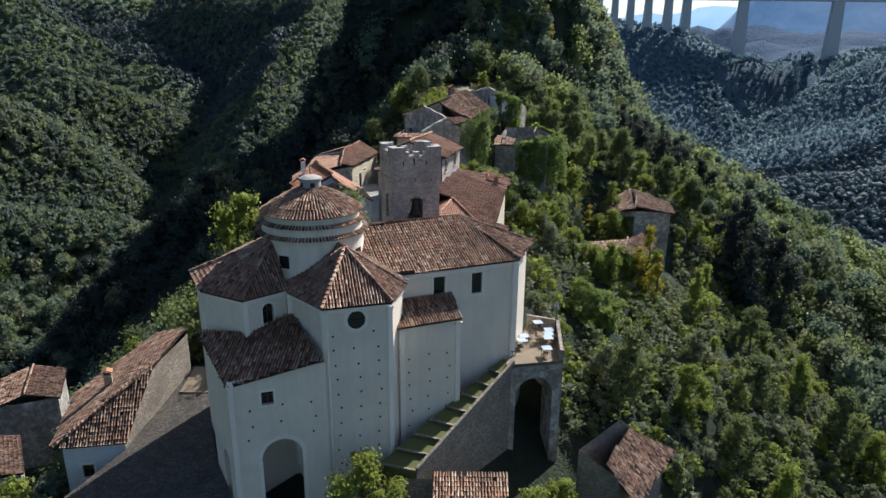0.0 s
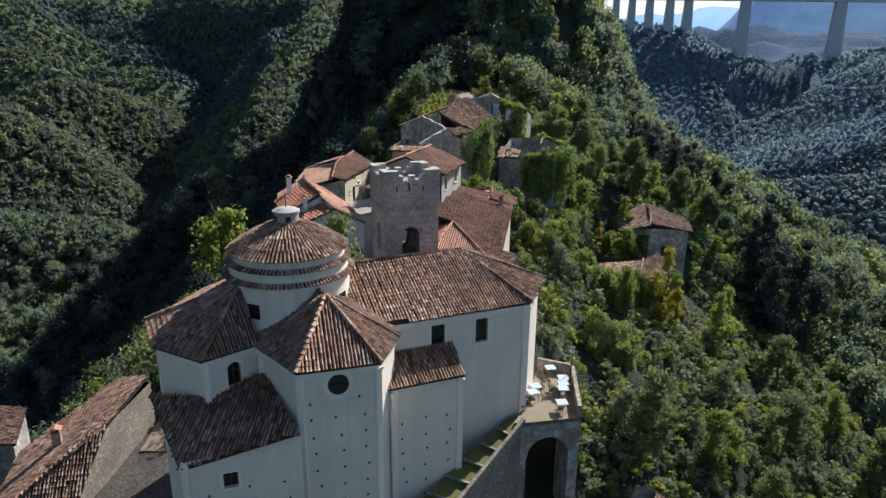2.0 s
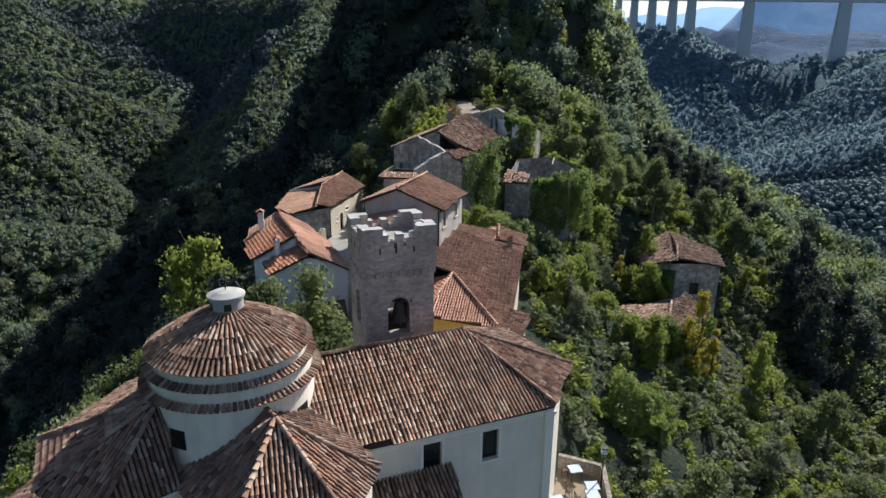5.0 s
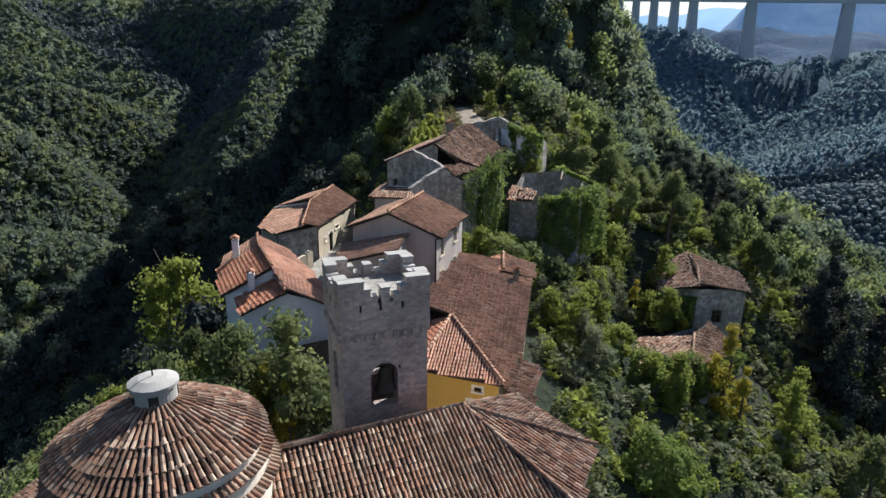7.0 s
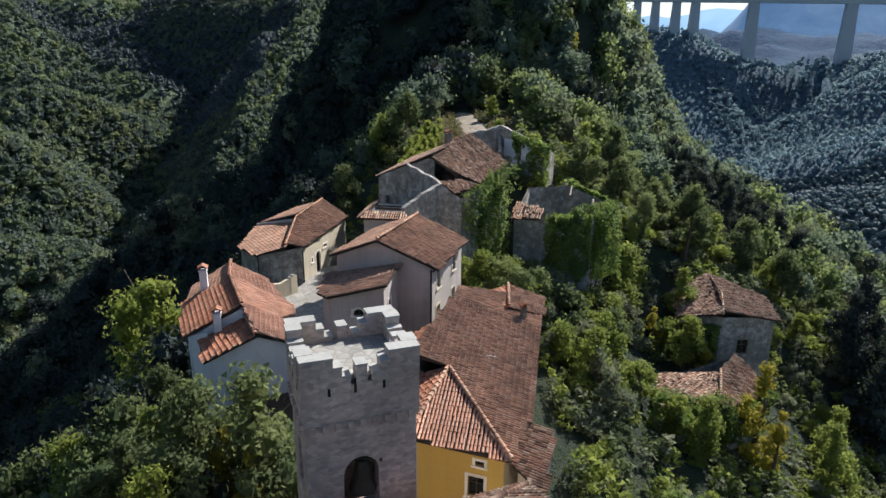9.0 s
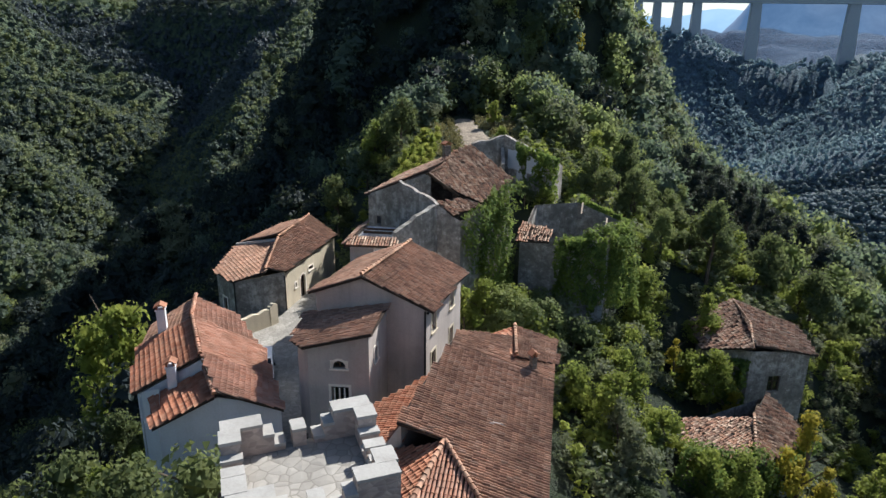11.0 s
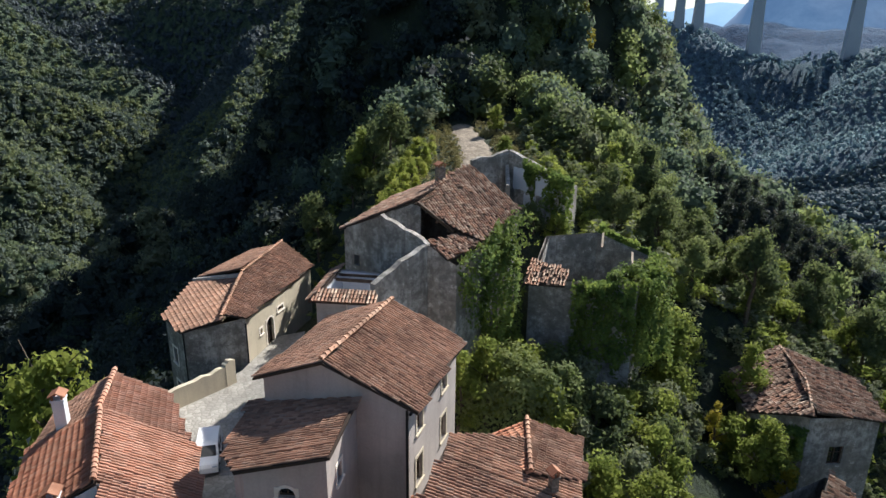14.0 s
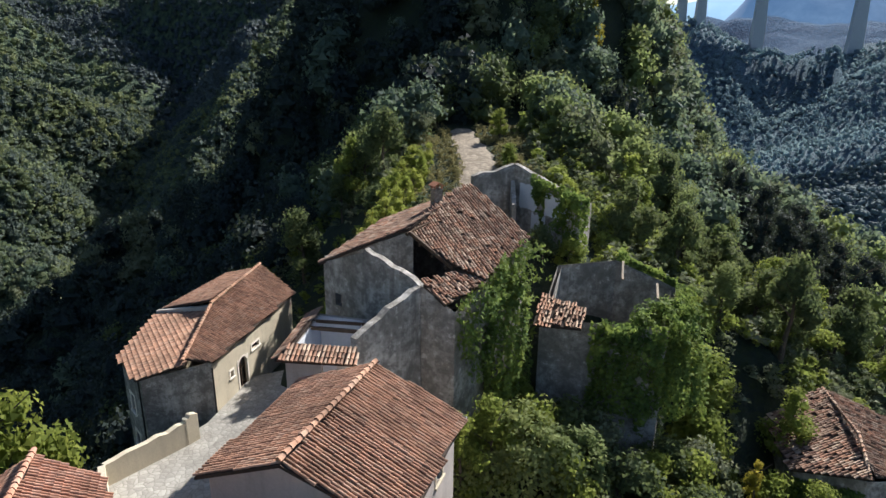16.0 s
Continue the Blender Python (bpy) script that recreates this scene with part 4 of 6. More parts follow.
wall_face(bm, (-13.2, 75.2, 45.95), (-11.7, 72.8, 44.9), 42)
wpart("wall", bm, M_WHITE, h1)
RT, RB_ = (-15.8, 80.4, 46.3), (-13.3, 75.0, 46.2)
roof_face(h1, [RT, RB_, (-17.3, 74.4, 44.0), (-19.8, 80.2, 44.1)], "red")
roof_face(h1, [RT, (-13.2, 75.2, 46.1), (-11.6, 72.3, 45.2), (-8.3, 74.0, 43.4), (-11.5, 81.2, 43.9)], "orange", 300, run=(0.9, 0.25))
roof_face(h1, [(-13.2, 75.1, 45.25), (-16.3, 74.4, 43.7), (-14.9, 71.4, 43.6), (-11.6, 72.2, 45.1)], "red")
roof_face(h1, [(-17.2, 84.7, 46.1), (-15.9, 80.3, 46.2), (-11.9, 81.3, 44.0), (-14.4, 85.1, 44.5)], "orange")
roof_face(h1, [(-17.2, 84.7, 46.1), (-20.0, 83.5, 44.4), (-19.2, 80.0, 44.4), (-15.9, 80.3, 46.2)], "brown")
ridge_line(h1, RT, RB_, "orange", 0.08, 1.6)
ridge_line(h1, (-13.2, 75.1, 45.35), (-11.6, 72.2, 45.2), "orange", 0.08, 1.6)
ridge_line(h1, (-17.2, 84.7, 46.2), (-15.9, 80.4, 46.3), "orange", 0.08, 1.6)
for x, y, z in ((-17.05, 74.7, 43.9), (-14.65, 71.8, 43.6), (-8.65, 74.35, 43.3), (-14.6, 84.8, 44.4)):
    bm = bmesh.new()
    tube(bm, (x, y - 0.06, 36.5), (x, y - 0.06, z), 0.06, 0.06, 8)
    wpart("downpipe", bm, M_WHITE, h1)
chimney("white rendered chimney with a clay-tile cap", (-18.0, 80.7, 45.2), 0.55, 0.55, 1.5, 15)
chimney("small white chimney with a clay-tile cap", (-14.9, 74.6, 44.6), 0.5, 0.5, 1.1, 15)

# house with the arched door
H2 = dict(S=(-14.4, 99.3, 43.1), E=(-11.4, 111.3, 43.6), N=(-18.5, 115.5, 43.5), W=(-22.0, 101.0, 42.6), SW=(-19.0, 97.4, 42.6))
h2_out = [(-21.7, 101.0, 42.5), (-18.8, 97.7, 42.5), (-14.6, 99.5, 43.0), (-11.7, 111.1, 43.5), (-18.4, 114.6, 43.4)]
h2 = house("plastered stone house with arched doorway and old tile roof", h2_out, 34, [
    [H2["S"], H2["E"], (-15.1, 114.2, 45.1), (-16.6, 105.6, 44.7), (-16.2, 98.7, 43.7)],
    [(-15.1, 114.2, 45.1), H2["N"], (-21.2, 107.2, 43.9), (-16.6, 105.6, 44.9)],
    [(-16.6, 105.6, 44.3), (-21.6, 106.8, 43.3), H2["W"], H2["SW"], (-16.0, 98.3, 43.4)]],
    [((-15.1, 114.2, 45.1), (-16.6, 105.6, 44.8)), ((-16.6, 105.6, 44.7), (-16.1, 98.4, 43.6))], [M_RUIN, M_RUIN, M_CREAM, M_CREAM, M_CREAM],
    {2: [(3.2, 39.0, 1.15, 2.5, True), (2.1, 40.6, 0.35, 0.5, False), (5.2, 41.4, 1.0, 0.4, False)], 0: [(1.2, 38.8, 0.9, 1.4, False), (1.2, 35.8, 0.9, 1.3, False)]}, M_TRIM, "brown", 200)
bm = bmesh.new()
beam(bm, (-21.5, 107.0, 43.35), (-16.8, 105.7, 44.35), 0.3, 0.5)
wpart("step_wall", bm, M_GREY, h2)
for x, y in ((-18.85, 97.6), (-14.5, 99.4)):
    bm = bmesh.new()
    tube(bm, (x, y - 0.1, 35), (x, y - 0.1, 42.6), 0.06, 0.06, 8)
    wpart("downpipe", bm, M_IRON, h2)

# tall house
h3_out = [(-7.6, 80.8, 48.0), (-4.3, 79.65, 49.45), (-0.2, 78.3, 47.8), (2.1, 84.9, 48.2), (-1.8, 86.4, 49.7), (-5.1, 87.6, 48.2)]
h3 = house("tall grey rendered house with a low gabled tile roof", h3_out, 37, [
    [(-4.35, 79.3, 49.7), (0.25, 77.9, 47.9), (2.6, 84.9, 48.25), (-1.6, 86.7, 49.9)],
    [(-4.35, 79.3, 49.7), (-1.6, 86.7, 49.9), (-5.4, 88.1, 48.3), (-8.1, 80.6, 48.1)]],
    [((-1.6, 86.6, 50.0), (-4.35, 79.3, 49.8))], M_PINK,
    {2: [(1.0, 45.9, 0.75, 1.5, False), (4.6, 46.2, 0.75, 1.6, False), (0.9, 43.0, 0.8, 1.5, False), (4.5, 43.2, 0.8, 1.5, False)]}, M_CREAM, "brown", 300)
bm = bmesh.new()
tube(bm, (-0.28, 78.2, 38), (-0.28, 78.2, 47.8), 0.06, 0.06, 8)
tube(bm, (-0.1, 77.85, 47.82), (2.65, 84.95, 48.1), 0.08, 0.08, 8)
wpart("gutter", bm, M_IRON, h3)

# lower annex in front of the tall house
ch_out = [(-8.0, 76.7, 46.5), (-7.1, 75.3, 46.6), (-3.45, 75.0, 47.7), (-2.75, 79.2, 47.8), (-7.9, 81.2, 46.3)]
ch = house("grey plastered annex with a barred window under a lean-to roof", ch_out, 37, [
    [(-8.4, 76.6, 46.65), (-7.3, 74.9, 46.75), (-3.2, 74.5, 47.95), (-2.6, 79.15, 48.0), (-8.5, 81.4, 46.3)]], (), M_PINK,
    {1: [(1.5, 45.4, 0.75, 0.5, True), (1.35, 42.7, 1.05, 1.5, False), (0.5, 40.0, 0.9, 0.6, False)], 2: [(1.2, 45.3, 0.6, 0.9, False)]}, M_TRIM, "brown", 200)

for k in range(3):
    bm = bmesh.new()
    tube(bm, (-5.55 + 0.3 * k, 75.05, 42.75), (-5.55 + 0.3 * k, 75.05, 44.15), 0.06, 0.045, 8)
    wpart("baluster", bm, M_TRIM, ch)

# long roof with the yellow house at its near end
long_out = [(-0.7, 64.2, 43.0), (3.9, 62.6, 42.85), (5.4, 66.0, 43.0), (7.9, 80.0, 44.7), (1.9, 78.1, 46.25), (-1.2, 69.3, 45.4), (-2.6, 69.0, 43.5), (-2.6, 66.4, 43.0)]
LNW, LL, LA, LNE = (1.9, 78.5, 46.55), (-1.4, 69.0, 45.65), (1.0, 68.75, 44.8), (8.3, 80.3, 44.8)
lng = house("long ochre-yellow house under a broad clay-tile roof", long_out, 35, [
    [LL, LA, (4.2, 62.1, 43.0), (5.7, 65.9, 43.15), (8.3, 80.3, 44.8), LNW]], (), [M_YELLOW, M_CREAM, M_CREAM, M_PINK, M_PINK, M_PINK, M_PINK, M_PINK],
    {0: [(2.9, 40.0, 0.9, 1.3, False), (3.3, 42.0, 0.5, 0.3, False)]}, M_TRIM, "brown", 300, run=(0.984, -0.178))
roof_face(lng, [LA, (-1.2, 63.8, 43.2), (4.2, 62.1, 43.0)], "orange", 200)
roof_face(lng, [LA, (-1.9, 69.2, 43.9), (-2.9, 66.2, 43.1), (-1.2, 63.8, 43.2)], "red")
ridge_line(lng, (1.0, 68.8, 44.85), (4.2, 62.1, 43.1), "brown")
ridge_line(lng, (1.0, 68.8, 44.85), (-1.2, 63.8, 43.3), "brown")
roof_face(lng, [(5.7, 81.0, 45.7), (8.6, 80.9, 44.7), (8.1, 77.6, 44.6), (5.4, 77.0, 45.4)], "brown")
roof_face(lng, [(5.7, 81.0, 45.7), (5.4, 77.0, 45.4), (3.0, 79.6, 45.2)], "red")
ridge_line(lng, (5.7, 81.0, 45.75), (5.4, 77.0, 45.5), "brown")
bm = bmesh.new()
box(bm, pose(3.75, 71.0, 44.42, -4, 15, 12), 0.95, 0.5, 0.14)
wpart("skylight", bm, M_CAP, lng, "small pale skylight")
rx_out = [(-3.6, 73.1, 43.6), (-2.7, 69.8, 43.6), (-1.3, 69.7, 44.1), (0.2, 76.4, 43.9)]
rx = house("small lean-to with a red tile roof", rx_out, 36, [[(-3.9, 73.2, 43.75), (-2.9, 69.5, 43.75), (-1.3, 69.3, 44.4), (0.7, 76.9, 44.4)]], (), M_PINK, None, None, "red", run=(-0.95, 0.2))
bm = bmesh.new()
slab(bm, [(4.6, 62.4, 42.4), (5.6, 60.7, 42.2), (6.7, 65.4, 42.2), (5.5, 65.9, 42.6)], 6)
wpart("lean_to", bm, M_CREAM, lng)
roof_face(lng, [(4.3, 62.1, 42.7), (5.7, 60.2, 42.5), (7.0, 65.6, 42.45), (5.5, 66.1, 42.9)], "old")
chimney("slim brick chimney with a tile cap", (6.4, 76.6, 44.6), 0.35, 0.35, 0.9, 20, material=M_ROUGH)

# right-hand abandoned house with a hipped roof
rr_out = [(26.2, 97.5, 36.6), (29.3, 94.7, 37.4), (35.0, 95.2, 37.2), (36.2, 100.5, 37.2), (31.5, 104.0, 38.5), (27.0, 102.5, 37.0)]
rr = house("abandoned grey stone house with a collapsing hipped tile roof", rr_out, 27, [
    [(25.7, 97.2, 36.6), (29.2, 94.2, 37.7), (30.2, 97.6, 38.9), (31.2, 103.8, 39.0), (26.5, 103.0, 36.9)],
    [(29.2, 94.2, 37.7), (35.7, 94.9, 37.4), (36.6, 100.7, 37.3), (31.2, 103.8, 39.0), (30.2, 97.6, 38.9)]],
    [((30.2, 97.6, 39.0), (29.2, 94.2, 37.8)), ((31.2, 103.8, 39.0), (30.2, 97.6, 39.0))], M_RUIN, {1: [(2.0, 33.2, 1.2, 1.6, False)]}, None, "old", ragged=0.1)
lr_out = [(19.5, 82.8, 33.8), (24.0, 82.2, 34.0), (31.0, 87.2, 33.6), (29.5, 92.0, 34.2), (21.0, 88.0, 33.9)]
lr = house("low overgrown outbuilding with slipped tile roofs", lr_out, 26, [
    [(19.0, 82.5, 33.8), (24.2, 81.8, 34.0), (26.4, 87.4, 35.2), (21.0, 88.5, 34.0)],
    [(24.2, 81.8, 34.0), (31.4, 86.9, 33.7), (29.8, 92.3, 34.3), (26.4, 87.4, 35.2)]], [((26.4, 87.4, 35.3), (24.2, 81.8, 34.1))], M_RUIN, None, None, "old", ragged=0.1)

# house beside the church with the broken roof
lh_out = [(-29.8, 43.1, 30.2), (-25.3, 44.0, 30.2), (-24.4, 47.9, 34.5), (-23.4, 53.4, 35.3), (-27.4, 56.0, 33.8), (-33.0, 51.5, 30.2)]
lh = house("half-ruined stone house with sagging tile roof, bare rubble side", lh_out, 22, [
    [(-30.3, 42.7, 30.3), (-24.5, 47.9, 34.8), (-23.5, 53.6, 35.6), (-27.6, 56.4, 34.0), (-33.5, 51.4, 30.3)],
    [(-30.3, 42.7, 30.35), (-25.0, 43.6, 30.35), (-24.2, 47.9, 34.8)]], [((-24.4, 47.9, 34.9), (-30.2, 42.8, 30.4))], [M_WHITE, M_ROUGH, M_ROUGH, M_ROUGH, M_RUIN, M_RUIN],
    {0: [(1.2, 27.2, 0.85, 1.2, False)]}, M_TRIM, "old", ragged=0.03)
chimney("weathered stone chimney on a sagging roof", (-28.8, 49.1, 32.6), 0.6, 0.5, 0.8, 20, material=M_ROUGH)

# small ruined roofs down the slope
def hut(label, x, y, z, w, d, h, turn, rg=0.12, kind="old"):
    m = pose(x, y, z, 0, 0, turn)
    P = lambda a, b, c: tuple(m @ Vector((a, b, c)))
    o = [P(-w / 2, -d / 2, h), P(w / 2, -d / 2, h), P(w / 2, d / 2, h), P(-w / 2, d / 2, h)]
    g = w / 2 + 0.25
    e = d / 2 + 0.25
    return house(label, o, z - 4, [[P(-g, -e, h), P(0, -e, h + 1.1), P(0, e, h + 1.1), P(-g, e, h)], [P(0, -e, h + 1.1), P(g, -e, h), P(g, e, h), P(0, e, h + 1.1)]],
                 [(P(0, e, h + 1.15), P(0, -e, h + 1.15))], M_RUIN, None, None, kind, ragged=rg)


hut("small roofless-looking ruin with a broken tile roof", -46.5, 64.0, 19.5, 6, 7, 4.0, 25)
hut("small stone cottage with a patched tile roof", -44.0, 52.0, 18.0, 6, 7, 4.0, 35, 0.05)
shed_out = [(-3.0, 35.4, 29.6), (4.3, 35.4, 29.5), (4.6, 38.6, 31.0), (-3.0, 38.6, 31.0)]
shed = house("low stone shed with a half-fallen tile roof", shed_out, 22, [[(-0.5, 35.0, 29.65), (4.5, 35.0, 29.65), (4.8, 38.8, 31.25), (-0.6, 38.8, 31.25)]], (), M_ROUGH, ragged=0.04)

# roofless stone shed below the terrace
rb = thing("ruined_shed", "roofless stone shed with some loose clay tiles remaining", "shed", at=(15, 46, 24))
rb_out = [(11.2, 44.6, 29.4), (14.0, 42.4, 28.3), (20.3, 49.8, 25.6), (15.6, 48.6, 29.8)]
walls(rb, rb_out, 20, M_ROUGH, depth=0.4)
roof_face(rb, [(13.0, 43.2, 29.0), (15.4, 41.4, 26.6), (21.4, 50.6, 25.2), (16.6, 48.6, 29.0)], "old", ragged=0.12)

# ruined hall on the crest
ruin = thing("ruined_house", "grey ruined hall with broken tile roof and open gable walls", "ruin", at=(0, 98, 44))
ru_out = [(-6.0, 97.4, 51.2), (-3.0, 94.9, 52.7), (0.3, 93.3, 51.2), (2.2, 92.5, 50.0), (7.0, 99.9, 52.2), (3.4, 104.5, 54.4), (-2.8, 104.5, 51.5)]
walls(ruin, ru_out, 40, [M_RUIN] * 7, {0: [(1.0, 48.6, 0.6, 0.8, False)]}, depth=0.4)
roof_face(ruin, [(-0.6, 97.8, 53.3), (2.0, 96.0, 51.6), (4.0, 95.2, 50.9), (7.3, 100.0, 52.4), (3.4, 104.9, 54.6), (1.0, 102.0, 54.2)], "old", 200, ragged=0.02)
roof_face(ruin, [(0.2, 94.0, 51.3), (1.6, 92.3, 50.5), (4.2, 95.2, 50.9), (2.4, 95.7, 51.2)], "old", ragged=0.1)
roof_face(ruin, [(-6.3, 97.2, 51.3), (-0.6, 97.8, 53.3), (3.4, 104.9, 54.6), (-3.0, 105.0, 51.8)], "old")
thick_wall(ruin, (-3.05, 94.85, 52.85), (0.2, 93.3, 51.3), 41, 0.45, M_RUIN)
thick_wall(ruin, (-2.9, 89.4, 49.8), (0.25, 93.2, 51.3), 41, 0.45, M_RUIN)
for k in range(4):
    f = k / 3
    bm = bmesh.new()
    beam(bm, (-0.8 + f * 2.4, 97.6 - f * 1.6, 53.0 - f * 1.6), (0.6 + f * 2.6, 99.2 - f * 1.2, 53.3 - f * 1.4), 0.16, 0.16)
    wpart("rafter", bm, M_DARKWOOD, ruin)
bm = bmesh.new()
beam(bm, (-0.6, 97.7, 53.1), (2.1, 95.9, 51.4), 0.2, 0.22)
wpart("tie_beam", bm, M_DARKWOOD, ruin)
chimney("square stone chimney on a ruined roof", (1.0, 102.0, 54.2), 0.6, 0.6, 0.7, 30, material=M_ROUGH)
thick_wall(ruin, (-6.0, 97.7, 51.2), (-0.4, 98.0, 53.1), 44, 0.4, M_RUIN)
# low roofless room
low_out = [(-6.5, 88.9, 49.2), (-2.9, 88.5, 49.2), (-2.8, 93.2, 49.2), (-5.8, 94.0, 49.2)]
lw = thing("ruined_room", "small roofless white room with a fringe of old tiles", "ruin", at=(-4.5, 91, 42))
walls(lw, low_out, 40, M_GREY, {0: [(1.9, 47.6, 0.8, 1.1, False)]}, depth=0.4)
bm = bmesh.new()
for a, b in zip(low_out, low_out[1:] + low_out[:1]):
    q = [(-4.5 + (p[0] + 4.5) * 0.86, 91.15 + (p[1] - 91.15) * 0.9, p[2]) for p in (b, a)]
    wall_face(bm, q[0], q[1], 46.5, depth=0.1)
wpart("inner_wall", bm, M_WHITE, lw)
roof_face(lw, [(-6.9, 88.4, 49.1), (-2.7, 88.0, 49.1), (-2.8, 89.0, 49.55), (-6.2, 89.4, 49.55)], "old")
roof_face(lw, [(-6.9, 88.4, 49.1), (-6.2, 89.4, 49.5), (-5.6, 94.0, 49.5), (-6.4, 94.3, 49.1)], "old")
bm = bmesh.new()
slab(bm, [(-6.3, 89, 46.6), (-3, 88.7, 46.6), (-2.9, 93, 46.6), (-5.8, 93.8, 46.6)], 0.2)
wpart("floor_slab", bm, M_PAVE, lw)
bm = bmesh.new()
beam(bm, (-5.9, 92.2, 49.1), (-2.85, 91.7, 49.1), 0.15, 0.2)
beam(bm, (-5.8, 93.0, 49.15), (-2.85, 92.6, 49.15), 0.12, 0.16)
wpart("beam", bm, M_DARKWOOD, lw)
# gable wall behind the hall
gb = thing("gable_wall", "free-standing white-washed gable wall of a fallen house", "ruin", at=(8, 112, 46))
gab = [(3.9, 111.0, 54.0), (7.4, 112.6, 54.75), (12.2, 108.6, 52.9)]
thick_wall(gb, gab[0], gab[1], 42, 0.5, M_RUIN)
thick_wall(gb, gab[1], gab[2], 42, 0.5, M_RUIN)
thick_wall(gb, (12.6, 108.9, 52.7), (14.2, 113.0, 51.4), 42, 0.5, M_RUIN)
thick_wall(gb, (7.3, 109.2, 52.0), (7.45, 112.3, 53.4), 42, 0.35, M_RUIN)
_a, _e = Vector(gab[1]), Vector(gab[2])
_n = Vector((-0.64, -0.77, 0)) * 0.03
for s0, s1, z0, z1, z2 in ((0.1, 0.38, 51.2, 53.3, 53.2), (0.5, 0.86, 50.9, 52.9, 52.4), (0.3, 0.52, 48.6, 50.9, 50.8)):
    bm = bmesh.new()
    k = 9
    lo = [_a.lerp(_e, s0 + (s1 - s0) * i / k) + _n for i in range(k + 1)]
    vs = [(bm.verts.new((p.x, p.y, z0 + rng.normal(0, 0.09))), bm.verts.new((p.x, p.y, z1 + (z2 - z1) * i / k + rng.normal(0, 0.06)))) for i, p in enumerate(lo)]
    for p, q in zip(vs, vs[1:]):
        bm.faces.new((p[0], q[0], q[1], p[1]))
    wpart("whitewash_patch", bm, M_WHITE, gb)
# roofless house under the vines
iv = thing("overgrown_ruin", "roofless house shell half buried in ivy", "ruin", at=(13, 100, 40))
iv_out = [(7.9, 98.2, 47.0), (15.4, 95.6, 47.6), (18.6, 103.4, 47.4), (14.6, 105.2, 48.9), (10.0, 104.2, 48.8)]
walls(iv, iv_out, 36, M_RUIN, depth=0.4)
bm = bmesh.new()
for a, b in zip(iv_out, iv_out[1:] + iv_out[:1]):
    c = Vector((13.2, 100.8, 0))
    q = [Vector((c.x + (p[0] - c.x) * 0.93, c.y + (p[1] - c.y) * 0.93, p[2])) for p in (b, a)]
    wall_face(bm, q[0], q[1], 36)
wpart("inner_wall", bm, M_RUIN, iv)
bm = bmesh.new()
beam(bm, (14.4, 102.6, 48.3), (15.0, 104.9, 48.9), 0.16, 0.14)
wpart("beam", bm, M_WOOD, iv)
bm = bmesh.new()
beam(bm, (16.6, 101.2, 47.4), (17.2, 103.4, 47.7), 0.16, 0.14)
wpart("beam", bm, M_WOOD, iv)
roof_face(iv, [(7.4, 97.9, 46.9), (10.4, 97.0, 47.0), (11.0, 98.6, 47.8), (8.4, 100.3, 48.0)], "old", ragged=0.2)

# ---- square, terrace, ramp, path ----
bm = bmesh.new()
slab(bm, [(-18.2, 91.2, 39.3), (-15.4, 85.2, 39.3), (-11.6, 80.8, 39.3), (-8.5, 74.4, 39.2), (-6.2, 74.4, 39.2), (-6.2, 90.0, 39.4), (-8.6, 96.0, 39.4), (-10.0, 106.0, 39.2), (-13.5, 104.4, 39.1), (-14.7, 98.0, 39.1)], 1.8)
tagged(part("pavement", bm, M_PAVE, None), "sunlit pale stone-paved village square", "pavement", kind="structure")
wl_ = thing("parapet_wall", "low pale rendered wall along the village square", "wall", at=(-16, 93, 39))
thick_wall(wl_, (-18.0, 91.0, 40.75), (-14.9, 95.4, 40.9), 36, 0.38, M_CREAM)
thick_wall(wl_, (-15.6, 86.5, 40.7), (-18.0, 91.0, 40.75), 36, 0.38, M_CREAM)
thick_wall(wl_, (-14.95, 95.3, 41.0), (-14.5, 96.1, 41.1), 36, 0.42, M_CREAM)

ter = thing("terrace_bastion", "stone bastion carrying a gravel terrace beside the church", "terrace", at=(8, 52, 24))
t_pts = [(5.3, 48.0), (5.6, 47.9), (10.3, 48.8), (11.0, 55.4), (8.2, 56.6), (6.2, 50.0)]
bm = bmesh.new()
for a, b in zip(t_pts[:5], t_pts[1:5]):
    wall_face(bm, (*a, 35.3), (*b, 35.3), 20, [(0.7, 20.5, 3.3, 13.4, True)] if a == t_pts[1] else (), 2.5)
wpart("bastion_wall", bm, M_RUIN, ter)
bm = bmesh.new()
slab(bm, [(x, y, 35.3) for x, y in t_pts], 0.3)
wpart("gravel_floor", bm, M_EARTH, ter)
bm = bmesh.new()
for a, b in zip(t_pts[2:5], t_pts[3:5]):
    a, b = Vector((*a, 0)), Vector((*b, 0))
    d = (b - a).normalized()
    i2 = Vector((-d.y, d.x, 0)) * 0.3
    slab(bm, [(p.x, p.y, 36.25) for p in (a, b, b + i2, a + i2)], 0.95)
wpart("parapet", bm, M_ROUGH, ter)

rp = thing("stepped_ramp", "grassy stepped ramp climbing beside the church wall", "ramp", at=(2, 43, 29))
inner = [(-3.0, 40.6), (-2.6, 42.9), (1.4, 44.9), (5.6, 49.2)]
lo, hi = Vector((-1.8, 38.8, 31.4)), Vector((5.9, 48.2, 35.2))
